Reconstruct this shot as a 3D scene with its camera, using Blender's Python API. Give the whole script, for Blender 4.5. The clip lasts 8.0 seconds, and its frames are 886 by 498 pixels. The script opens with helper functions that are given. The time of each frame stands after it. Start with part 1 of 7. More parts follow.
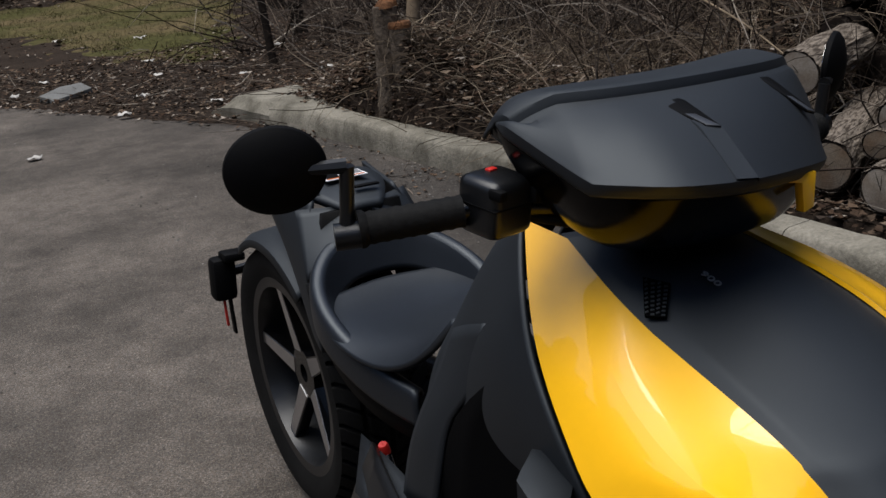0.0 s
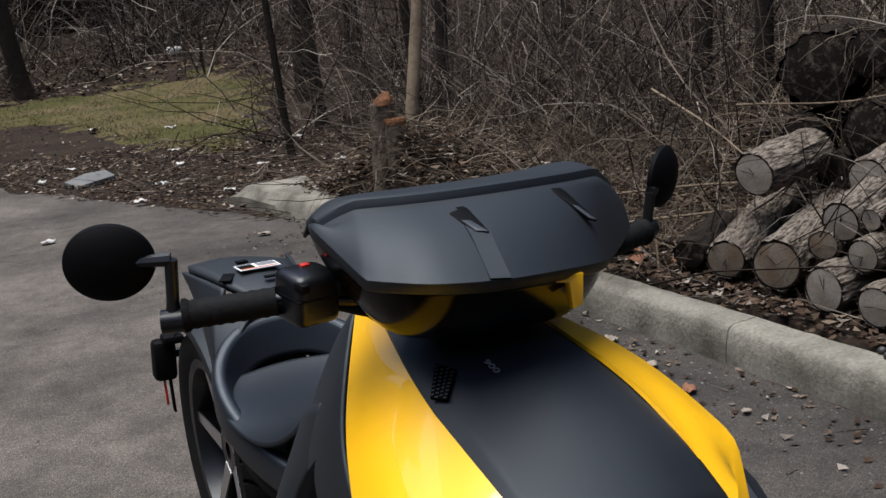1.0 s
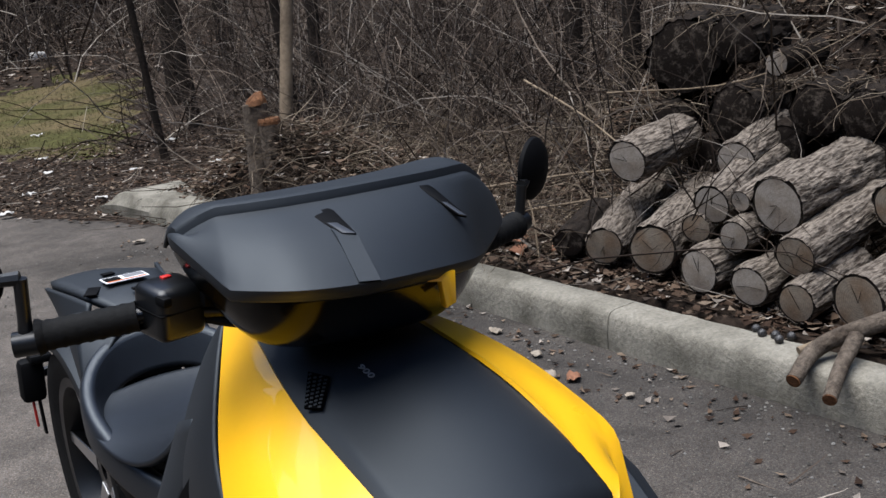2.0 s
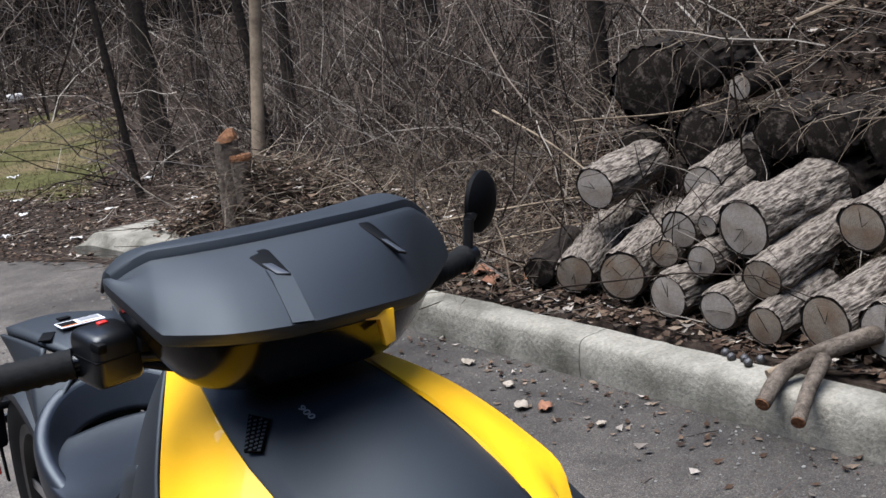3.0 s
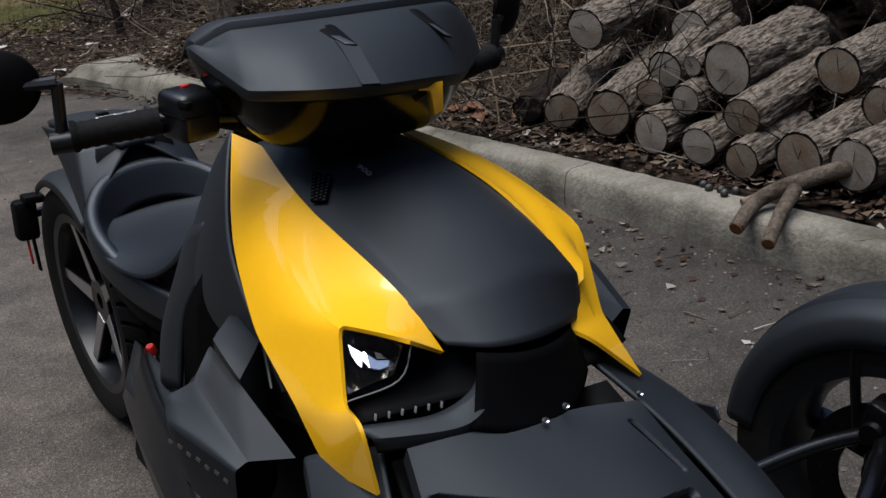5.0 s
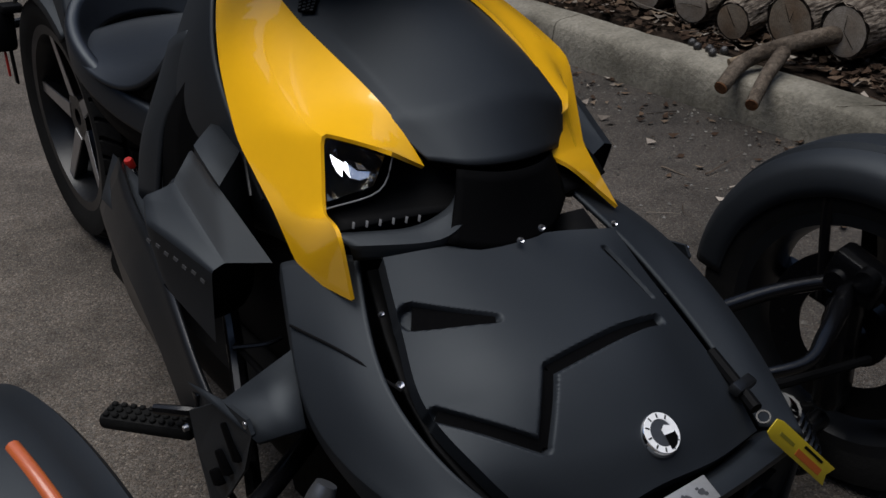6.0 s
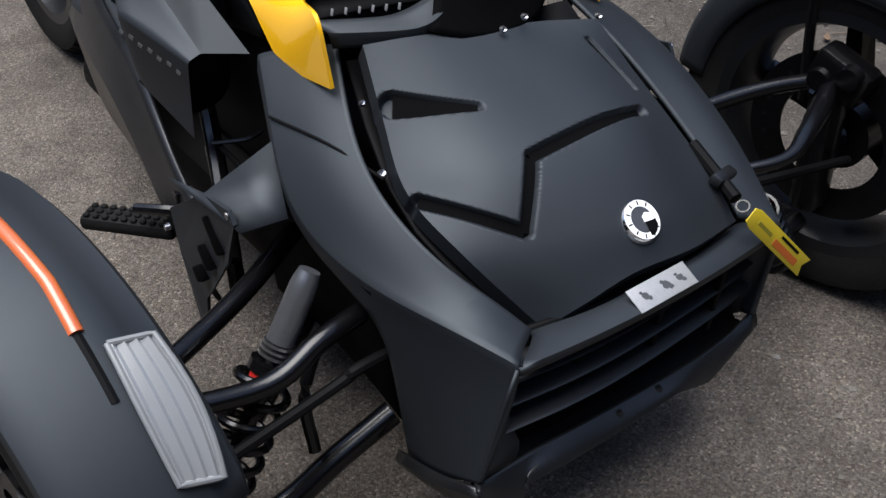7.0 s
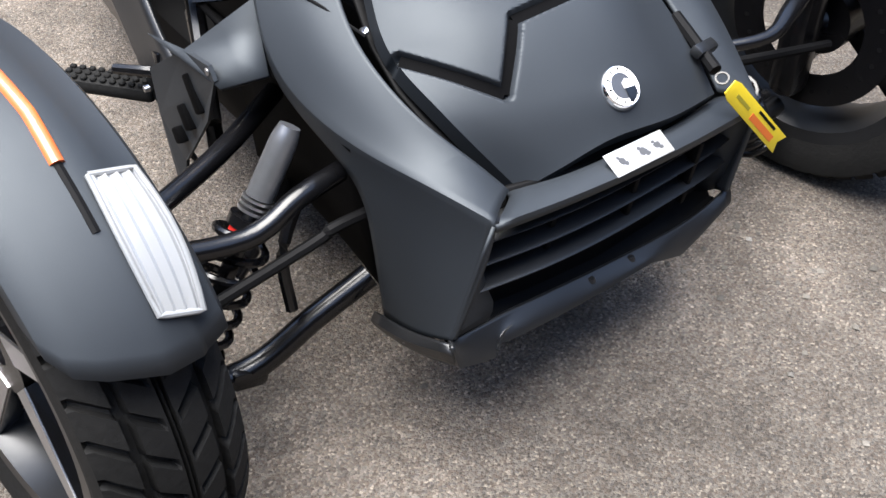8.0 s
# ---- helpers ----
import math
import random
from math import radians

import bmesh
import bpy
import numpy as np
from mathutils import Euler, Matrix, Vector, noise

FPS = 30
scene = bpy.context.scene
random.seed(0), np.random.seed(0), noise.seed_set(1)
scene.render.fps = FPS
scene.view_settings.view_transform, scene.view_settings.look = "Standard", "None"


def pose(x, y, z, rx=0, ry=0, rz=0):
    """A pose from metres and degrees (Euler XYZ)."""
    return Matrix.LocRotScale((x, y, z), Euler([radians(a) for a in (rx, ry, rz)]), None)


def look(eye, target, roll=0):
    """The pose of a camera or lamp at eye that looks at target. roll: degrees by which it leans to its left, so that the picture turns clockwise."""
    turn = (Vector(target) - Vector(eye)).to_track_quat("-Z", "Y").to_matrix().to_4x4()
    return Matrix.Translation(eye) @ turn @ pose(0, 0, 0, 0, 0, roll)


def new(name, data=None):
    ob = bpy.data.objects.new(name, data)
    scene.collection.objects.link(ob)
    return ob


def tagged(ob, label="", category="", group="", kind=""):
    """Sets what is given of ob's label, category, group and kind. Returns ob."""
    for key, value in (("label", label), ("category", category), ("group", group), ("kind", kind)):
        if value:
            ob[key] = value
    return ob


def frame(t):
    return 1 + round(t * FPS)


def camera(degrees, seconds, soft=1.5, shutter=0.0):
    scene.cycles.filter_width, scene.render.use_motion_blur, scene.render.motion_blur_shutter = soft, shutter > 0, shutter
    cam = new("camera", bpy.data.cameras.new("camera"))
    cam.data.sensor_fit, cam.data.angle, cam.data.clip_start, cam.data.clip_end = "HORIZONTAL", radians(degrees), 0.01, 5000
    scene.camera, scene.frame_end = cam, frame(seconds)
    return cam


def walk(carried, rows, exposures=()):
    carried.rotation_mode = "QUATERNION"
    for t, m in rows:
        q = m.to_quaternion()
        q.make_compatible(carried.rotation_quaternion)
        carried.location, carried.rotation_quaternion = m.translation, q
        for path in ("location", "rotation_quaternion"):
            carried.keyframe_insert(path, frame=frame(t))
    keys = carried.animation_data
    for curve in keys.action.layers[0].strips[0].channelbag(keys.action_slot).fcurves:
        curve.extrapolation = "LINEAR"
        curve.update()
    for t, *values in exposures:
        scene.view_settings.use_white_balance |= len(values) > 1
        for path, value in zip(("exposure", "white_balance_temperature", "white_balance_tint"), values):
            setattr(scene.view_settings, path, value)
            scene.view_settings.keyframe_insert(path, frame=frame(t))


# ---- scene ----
cam = camera(44.0, 8.0)
PATH = [
    (0, (-0.742, -0.317, 1.233), (0.121, 1.377, 0.61), -5.9),
    (0.5, (-0.634, -0.485, 1.253), (0.19, 1.268, 0.755), -5.3),
    (1, (-0.567, -0.577, 1.254), (0.261, 1.185, 0.794), -5.2),
    (1.5, (-0.559, -0.569, 1.257), (0.379, 1.134, 0.79), -6.1),
    (2, (-0.533, -0.556, 1.25), (0.473, 1.102, 0.762), -6.5),
    (2.2, (-0.523, -0.558, 1.251), (0.501, 1.094, 0.783), -6.5),
    (3.3, (-0.466, -0.583, 1.247), (0.575, 1.068, 0.807), -8.1),
    (3.5, (-0.459, -0.582, 1.244), (0.576, 1.065, 0.779), -7.9),
    (4, (-0.508, -0.624, 1.24), (0.48, 1.036, 0.724), -8.3),
    (4.2, (-0.555, -0.646, 1.242), (0.449, 0.998, 0.703), -8.4),
    (5.3, (-0.705, -0.705, 1.187), (0.328, 0.831, 0.43), -4.4),
    (5.5, (-0.706, -0.707, 1.181), (0.319, 0.81, 0.378), -3.5),
    (6, (-0.711, -0.714, 1.158), (0.284, 0.757, 0.238), -1.8),
    (6.5, (-0.714, -0.717, 1.136), (0.239, 0.672, 0.057), -1.2),
    (7, (-0.728, -0.729, 1.108), (0.205, 0.597, -0.062), -1.5),
    (7.5, (-0.744, -0.753, 1.083), (0.17, 0.526, -0.154), -0.9),
    (8, (-0.753, -0.762, 1.073), (0.153, 0.459, -0.227), 0.9),
]
EXPOSURES = [(0.0, 0.95, 6400, 10), (1.0, 1.4, 6250, 10), (2.0, 1.65, 6050, 10), (3.5, 2.25, 5850, 10), (4.2, 2.05, 5850, 10), (5.4, 0.6, 6350, 10), (6.0, 0.5, 6350, 10), (6.6, 0.95, 6300, 10), (7.0, 1.8, 6250, 10), (7.5, 2.75, 6350, 10), (8.0, 3.2, 6450, 10)]
walk(cam, [(t, look(eye, target, roll)) for t, eye, target, roll in PATH], EXPOSURES)

# ---- light ----
world = bpy.data.worlds.new("overcast")
scene.world = world
world.use_nodes = True
nt = world.node_tree
sky = nt.nodes.new("ShaderNodeTexSky")
sky.sky_type = "NISHITA"
sky.sun_disc = False
sky.sun_elevation = radians(78)
sky.sun_rotation = radians(275)
sky.air_density, sky.dust_density, sky.ozone_density = 1.0, 1.5, 1.0
nt.links.new(sky.outputs[0], nt.nodes["Background"].inputs[0])
nt.nodes["Background"].inputs[1].default_value = 0.082
sun = new("sun", bpy.data.lights.new("sun", "SUN"))
sun.data.energy, sun.data.angle, sun.data.color = 2.5, radians(55), (1.0, 0.97, 0.92)
sun.matrix_world = look((-1.2, 0.7, 6), (0, 0.6, 0))

# ---- materials ----


def mat(name, colour, rough=0.5, metal=0.0, grain=0.0, scale=40.0, stain=0.0, stain_scale=3.0, bump=0.0, coat=0.0, second=None, spec=0.5):
    """A surface with fine grain, broad stains and a fine relief; second: the colour that the stains run to."""
    m = bpy.data.materials.new(name)
    m.use_nodes = True
    n, l = m.node_tree.nodes, m.node_tree.links
    b = n["Principled BSDF"]
    b.inputs["Roughness"].default_value, b.inputs["Metallic"].default_value = rough, metal
    b.inputs["Coat Weight"].default_value = coat
    b.inputs["Specular IOR Level"].default_value = spec
    b.inputs["Base Color"].default_value = (*colour, 1)
    if not (grain or stain or bump):
        return m
    co = n.new("ShaderNodeTexCoord")
    fine = n.new("ShaderNodeTexNoise")
    fine.inputs["Scale"].default_value, fine.inputs["Detail"].default_value, fine.inputs["Roughness"].default_value = scale, 6, 0.65
    broad = n.new("ShaderNodeTexNoise")
    broad.inputs["Scale"].default_value, broad.inputs["Detail"].default_value = stain_scale, 5
    for t in (fine, broad):
        l.new(co.outputs["Object"], t.inputs["Vector"])
    other = second or tuple(c * 0.55 for c in colour)
    mix = n.new("ShaderNodeMix")
    mix.data_type = "RGBA"
    mix.inputs["A"].default_value, mix.inputs["B"].default_value = (*colour, 1), (*other, 1)
    ramp = n.new("ShaderNodeMapRange")
    ramp.inputs["From Min"].default_value, ramp.inputs["From Max"].default_value, ramp.inputs["To Max"].default_value = 0.4, 0.68, stain
    l.new(broad.outputs["Fac"], ramp.inputs["Value"])
    l.new(ramp.outputs["Result"], mix.inputs["Factor"])
    var = n.new("ShaderNodeHueSaturation")
    val = n.new("ShaderNodeMapRange")
    val.inputs["From Min"].default_value, val.inputs["From Max"].default_value = 0.25, 0.75
    val.inputs["To Min"].default_value, val.inputs["To Max"].default_value = 1 - grain, 1 + grain
    l.new(fine.outputs["Fac"], val.inputs["Value"])
    l.new(val.outputs["Result"], var.inputs["Value"])
    l.new(mix.outputs["Result"], var.inputs["Color"])
    l.new(var.outputs["Color"], b.inputs["Base Color"])
    if bump:
        bp = n.new("ShaderNodeBump")
        bp.inputs["Strength"].default_value, bp.inputs["Distance"].default_value = bump, 0.01
        l.new(fine.outputs["Fac"], bp.inputs["Height"])
        l.new(bp.outputs["Normal"], b.inputs["Normal"])
    rr = n.new("ShaderNodeMapRange")
    rr.inputs["To Min"].default_value, rr.inputs["To Max"].default_value = max(0.02, rough - 0.08), min(1, rough + 0.1)
    l.new(broad.outputs["Fac"], rr.inputs["Value"])
    l.new(rr.outputs["Result"], b.inputs["Roughness"])
    return m


PLASTIC = mat("matt_black_plastic", (0.0042, 0.0053, 0.0074), 0.60, grain=0.15, scale=900, stain=0.5, stain_scale=5, bump=0.05, second=(0.0060, 0.0075, 0.0102), spec=0.5)
SATIN = mat("satin_black_plastic", (0.005, 0.0054, 0.0062), 0.34, grain=0.12, scale=700, stain=0.4, stain_scale=6, bump=0.04, second=(0.008, 0.0084, 0.0092), spec=0.4)
BLACK = mat("dull_black_plastic", (0.0025, 0.0025, 0.0028), 0.65, grain=0.15, scale=300, stain=0.3, spec=0.08)
# gloss black of the pod's underside, base and gloss lowered for its shade
UNDER = mat("half_gloss_shaded_black", (0.0012, 0.0012, 0.0013), 0.14, grain=0.1, scale=90, stain=0.3, spec=0.1)
GLOSS = mat("gloss_black_plastic", (0.003, 0.003, 0.003), 0.1, grain=0.1, scale=90, stain=0.3)
RUBBER = mat("rubber", (0.0048, 0.0048, 0.0047), 0.75, grain=0.3, scale=120, stain=0.6, stain_scale=9, bump=0.2, second=(0.011, 0.0105, 0.010), spec=0.12)
SEATSKIN = mat("seat_vinyl", (0.0085, 0.0102, 0.0138), 0.42, grain=0.25, scale=420, stain=0.3, bump=0.12, spec=0.5)
YELLOW = mat("yellow_lacquer", (0.86, 0.45, 0.008), 0.3, grain=0.02, scale=60, stain=0.15, stain_scale=4, coat=1.0, second=(0.82, 0.427, 0.007))
for skin in (PLASTIC, SEATSKIN):
    skin.node_tree.nodes["Principled BSDF"].inputs["Specular Tint"].default_value = (0.87, 0.945, 1.0, 1)
CHROME = mat("chrome", (0.85, 0.85, 0.86), 0.08, 1.0)
SMOKED = mat("smoked_mirror", (0.30, 0.27, 0.22), 0.12, 1.0, grain=0.1, scale=300, stain=0.3)
ALLOY = mat("machined_alloy", (0.55, 0.55, 0.57), 0.3, 1.0, grain=0.1, scale=200, stain=0.2)
STEEL = mat("dark_coated_steel", (0.0022, 0.0022, 0.0026), 0.24, 0.0, grain=0.15, scale=90, stain=0.3, bump=0.03, spec=0.34)
SILVER = mat("silver_label", (0.27, 0.27, 0.27), 0.35, 0.3, grain=0.1, scale=200, stain=0.4)
SHOCKGREY = mat("shock_grey", (0.09, 0.093, 0.10), 0.28, 0.6, grain=0.1, scale=80, stain=0.4)
RAMP = mat("vent_grey", (0.030, 0.032, 0.037), 0.4, grain=0.1, scale=200, stain=0.3)
PICTO = mat("dark_print", (0.04, 0.04, 0.042), 0.45, grain=0.05, scale=90, stain=0.2)
RED = mat("red_plastic", (0.45, 0.018, 0.013), 0.4, grain=0.05, scale=90, stain=0.2)
AMBER = mat("amber_reflector", (0.40, 0.090, 0.026), 0.3, grain=0.06, scale=200, stain=0.2, coat=0.5)
WHITE = mat("white_print", (0.75, 0.75, 0.75), 0.4, grain=0.05, scale=90, stain=0.2)
GREYPRINT = mat("grey_print", (0.16, 0.16, 0.165), 0.5, grain=0.05, scale=90, stain=0.2)
TAGYELLOW = mat("tag_yellow", (0.5, 0.37, 0.01), 0.5, grain=0.05, scale=60, stain=0.2)
OLIVE = mat("olive_print", (0.2, 0.17, 0.01), 0.5, grain=0.05, scale=60, stain=0.2)
TAGORANGE = mat("tag_orange", (0.42, 0.09, 0.01), 0.5, grain=0.05, scale=60, stain=0.2)


def glass(name, colour, rough=0.03, mix=0.5):
    m = bpy.data.materials.new(name)
    m.use_nodes = True
    b = m.node_tree.nodes["Principled BSDF"]
    b.inputs["Base Color"].default_value = (*colour, 1)
    b.inputs["Transmission Weight"].default_value = mix
    b.inputs["Roughness"].default_value = rough
    b.inputs["IOR"].default_value = 1.45
    return m




def clear_pane(name):
    """A thin clear pane: see-through, with a faint mirror gloss."""
    m = bpy.data.materials.new(name)
    m.use_nodes = True
    n, l = m.node_tree.nodes, m.node_tree.links
    see = n.new("ShaderNodeBsdfTransparent")
    see.inputs["Color"].default_value = (0.9, 0.91, 0.92, 1)
    gloss = n.new("ShaderNodeBsdfGlossy")
    gloss.inputs["Roughness"].default_value = 0.04
    mix = n.new("ShaderNodeMixShader")
    mix.inputs["Fac"].default_value = 0.003
    l.new(see.outputs["BSDF"], mix.inputs[1])
    l.new(gloss.outputs["BSDF"], mix.inputs[2])
    l.new(mix.outputs["Shader"], n["Material Output"].inputs["Surface"])
    return m


LENS = clear_pane("clear_lens")
# near-black that puts the shade of recesses and undersides into the colour
SHADEBLACK = mat("shade_black", (0.0012, 0.0012, 0.0014), 0.8, grain=0.2, scale=200, stain=0.2, spec=0.04)
FROST = glass("frosted_lens", (0.18, 0.185, 0.19), 0.3, 0.3)
MIRROR = mat("mirror_glass", (0.8, 0.8, 0.8), 0.03, 1.0)

# ---- modelling helpers ----


def facing(at, normal, right):
    """A frame at a place with z along the outward normal and x along the given right."""
    z = Vector(normal).normalized()
    x = Vector(right)
    x = (x - z * x.dot(z)).normalized()
    y = z.cross(x)
    return Matrix(((x.x, y.x, z.x, at[0]), (x.y, y.y, z.y, at[1]), (x.z, y.z, z.z, at[2]), (0, 0, 0, 1)))


def part(name, bm, material, parent=None, label="", smooth=True):
    """Links a bmesh as one mesh object under a thing or a part."""
    me = bpy.data.meshes.new(name)
    bm.to_mesh(me)
    bm.free()
    if smooth:
        me.polygons.foreach_set("use_smooth", [True] * len(me.polygons))
        me.set_sharp_from_angle(angle=radians(38))
    me.materials.append(material)
    ob = new(name, me)
    if parent:
        ob.parent = parent
        ob.matrix_parent_inverse = parent.matrix_basis.inverted()
    if label:
        ob["label"] = label
    return ob


def thing(name, label, category, at, group="", kind=""):
    ob = new(name)
    ob.empty_display_size = 0.1
    ob.matrix_basis = at if isinstance(at, Matrix) else Matrix.Translation(at)
    return tagged(ob, label, category, group, kind)


def spline(points, steps):
    """A smooth curve through the points."""
    p = [Vector(q) for q in points]
    if len(p) < 3:
        return [p[0].lerp(p[-1], i / steps) for i in range(steps + 1)]
    p = [2 * p[0] - p[1], *p, 2 * p[-1] - p[-2]]
    out = []
    for a, b, c, d in zip(p, p[1:], p[2:], p[3:]):
        for i in range(steps):
            t = i / steps
            out.append(0.5 * (2 * b + (c - a) * t + (2 * a - 5 * b + 4 * c - d) * t * t + (3 * b - a - 3 * c + d) * t ** 3))
    return [*out, p[-2]]


def sweep(bm, path, radius, sides=10, caps=True, flat=1.0):
    """A tube along a path; radius: a number or one for each point."""
    rings = []
    n = len(path)
    for i, p in enumerate(path):
        d = (path[min(i + 1, n - 1)] - path[max(i - 1, 0)]).normalized()
        up = Vector((0, 0, 1)) if abs(d.z) < 0.9 else Vector((1, 0, 0))
        a = d.cross(up).normalized()
        b = a.cross(d).normalized()
        r = radius[i] if isinstance(radius, (list, tuple)) else radius
        rings.append([bm.verts.new(p + r * (math.cos(k * math.tau / sides) * a + flat * math.sin(k * math.tau / sides) * b)) for k in range(sides)])
    for r, s in zip(rings, rings[1:]):
        for k in range(sides):
            bm.faces.new((r[k], r[(k + 1) % sides], s[(k + 1) % sides], s[k]))
    if caps:
        bm.faces.new(rings[0][::-1]), bm.faces.new(rings[-1])
    return bm


def tube(points, radius, sides=10, steps=5):
    path = spline(points, steps)
    if isinstance(radius, (list, tuple)):
        n = len(radius) - 1
        radius = [radius[min(int(i * n / (len(path) - 1)), n - 1)] * (1 - (i * n / (len(path) - 1) - min(int(i * n / (len(path) - 1)), n - 1)))
                  + radius[min(int(i * n / (len(path) - 1)), n - 1) + 1] * (i * n / (len(path) - 1) - min(int(i * n / (len(path) - 1)), n - 1)) for i in range(len(path))]
    return sweep(bmesh.new(), path, radius, sides)


def lathe(profile, steps=48, closed=False):
    """Turns (x along the axle, radius) about the x axis."""
    bm = bmesh.new()
    rings = [[bm.verts.new((x, r * math.cos(k * math.tau / steps), r * math.sin(k * math.tau / steps))) for k in range(steps)] for x, r in profile]
    pairs = list(zip(rings, rings[1:])) + ([(rings[-1], rings[0])] if closed else [])
    for a, b in pairs:
        for k in range(steps):
            bm.faces.new((a[k], a[(k + 1) % steps], b[(k + 1) % steps], b[k]))
    bmesh.ops.recalc_face_normals(bm, faces=bm.faces)
    return bm


def moved(bm, m):
    bmesh.ops.transform(bm, matrix=m, verts=bm.verts)
    return bm


def box(size, m=Matrix(), bevel=0.004, segments=2):
    bm = bmesh.new()
    bmesh.ops.create_cube(bm, size=1, matrix=Matrix.Diagonal((*size, 1)))
    if bevel:
        bmesh.ops.bevel(bm, geom=bm.edges, offset=bevel, segments=segments, profile=0.5, affect="EDGES")
    return moved(bm, m)


def slab(outline, depth, m=Matrix(), bevel=0.002):
    """A flat piece with a given outline in x and y, of that thickness."""
    bm = bmesh.new()
    f = bm.faces.new([bm.verts.new((x, y, 0)) for x, y in outline])
    out = bmesh.ops.extrude_face_region(bm, geom=[f])
    bmesh.ops.translate(bm, vec=(0, 0, depth), verts=[v for v in out["geom"] if isinstance(v, bmesh.types.BMVert)])
    bmesh.ops.recalc_face_normals(bm, faces=bm.faces)
    if bevel:
        bmesh.ops.bevel(bm, geom=bm.edges, offset=bevel, segments=2, profile=0.5, affect="EDGES")
    return moved(bm, m)


def panel(name, verts, faces, material, parent, label="", thick=0.006, level=2, sharp=(), soft_corners=False, crisp=False):
    """A moulded shell from a coarse cage; sharp: edges of the cage that stay creased."""
    bm = bmesh.new()
    vs = [bm.verts.new(v) for v in verts]
    for f in faces:
        bm.faces.new([vs[i] for i in f])
    bmesh.ops.recalc_face_normals(bm, faces=bm.faces)
    crease = bm.edges.layers.float.new("crease_edge")
    for a, b, *w in sharp:
        e = bm.edges.get((vs[a], vs[b]))
        if e:
            e[crease] = w[0] if w else 0.8
    ob = part(name, bm, material, parent, label)
    s = ob.modifiers.new("round", "SUBSURF")
    s.levels = s.render_levels = level
    s.boundary_smooth = "ALL" if soft_corners else "PRESERVE_CORNERS"
    if thick:
        d = ob.modifiers.new("thickness", "SOLIDIFY")
        d.thickness, d.offset = thick, 0.0
    if crisp:
        e = ob.modifiers.new("crisp_rim", "EDGE_SPLIT")
        e.split_angle = math.radians(48)
    return ob


def grid_faces(rows, cols):
    return [(r * cols + c, r * cols + c + 1, (r + 1) * cols + c + 1, (r + 1) * cols + c) for r in range(rows - 1) for c in range(cols - 1)]


def sheet(name, rows, material, parent, label="", thick=0.006, level=2, sharp=(), soft_corners=False):
    """A moulded shell from rows of as many points each."""
    flat = [p for row in rows for p in row]
    return panel(name, flat, grid_faces(len(rows), len(rows[0])), material, parent, label, thick, level, sharp, soft_corners)


def mirror_x(points, about=0.013):
    return [(2 * about - x, y, z) for x, y, z in points]


def solid(name, sections, material, parent, label="", level=2, caps=True, sharp_rings=()):
    """A closed body lofted through rings of as many points each."""
    n = len(sections[0])
    flat = [p for s in sections for p in s]
    faces = [(i * n + k, i * n + (k + 1) % n, (i + 1) * n + (k + 1) % n, (i + 1) * n + k) for i in range(len(sections) - 1) for k in range(n)]
    if caps:
        faces += [tuple(range(n))[::-1], tuple(range((len(sections) - 1) * n, len(sections) * n))]
    sharp = [(i * n + k, i * n + (k + 1) % n) for i in sharp_rings for k in range(n)]
    return panel(name, flat, faces, material, parent, label, 0, level, sharp)

# ---- the three-wheeler ----
bike = thing("three_wheeled_motorcycle", "black and yellow three-wheeled motorcycle parked on asphalt", "motorcycle", (0, 0.8, 0))

# yellow side panels
YP = [(-0.069, 0.775, 0.840), (-0.060, 0.698, 0.831), (-0.075, 0.591, 0.791), (-0.079, 0.524, 0.771), (-0.080, 0.422, 0.743), (-0.080, 0.323, 0.716),
      (-0.075, 0.262, 0.661), (-0.119, 0.257, 0.691), (-0.145, 0.285, 0.702), (-0.168, 0.327, 0.705), (-0.197, 0.281, 0.633), (-0.214, 0.218, 0.640),
      (-0.208, 0.210, 0.556), (-0.215, 0.313, 0.546), (-0.215, 0.370, 0.605), (-0.200, 0.489, 0.655), (-0.165, 0.607, 0.714), (-0.125, 0.692, 0.758),
      (-0.136, 0.567, 0.752), (-0.172, 0.407, 0.713)]
YF = [(0, 17, 2, 1), (17, 16, 18, 2), (2, 18, 4, 3), (16, 15, 19, 18), (18, 19, 5, 4), (15, 14, 10, 9), (15, 9, 19), (19, 9, 8, 5), (5, 8, 7, 6), (14, 13, 11, 10), (13, 12, 11)]
YE = [(i, (i + 1) % 18, 1.0 if 5 < i < 15 else 0.75) for i in range(18)] + [(14, 10, 0.9), (13, 11, 0.35), (15, 9, 0.45)]
YR = [(0.120, 0.735, 0.836), (0.146, 0.665, 0.814), (0.153, 0.590, 0.798), (0.154, 0.520, 0.786), (0.160, 0.440, 0.763), (0.176, 0.355, 0.702),
      (0.165, 0.310, 0.650), (0.190, 0.318, 0.655), (0.208, 0.338, 0.672), (0.226, 0.370, 0.668), (0.126, 0.275, 0.618), (0.147, 0.255, 0.603),
      (0.205, 0.232, 0.54), (0.217, 0.28, 0.564), (0.22, 0.32, 0.598), (0.264, 0.405, 0.690), (0.236, 0.520, 0.758), (0.208, 0.655, 0.790),
      (0.192, 0.560, 0.788), (0.224, 0.420, 0.732)]
panel("side_panel", YP, YF, YELLOW, bike, "glossy yellow side panel", 0.005, 3, YE, crisp=True)
panel("side_panel", YR, [f[::-1] for f in YF], YELLOW, bike, "glossy yellow side panel", 0.005, 3, YE, crisp=True)

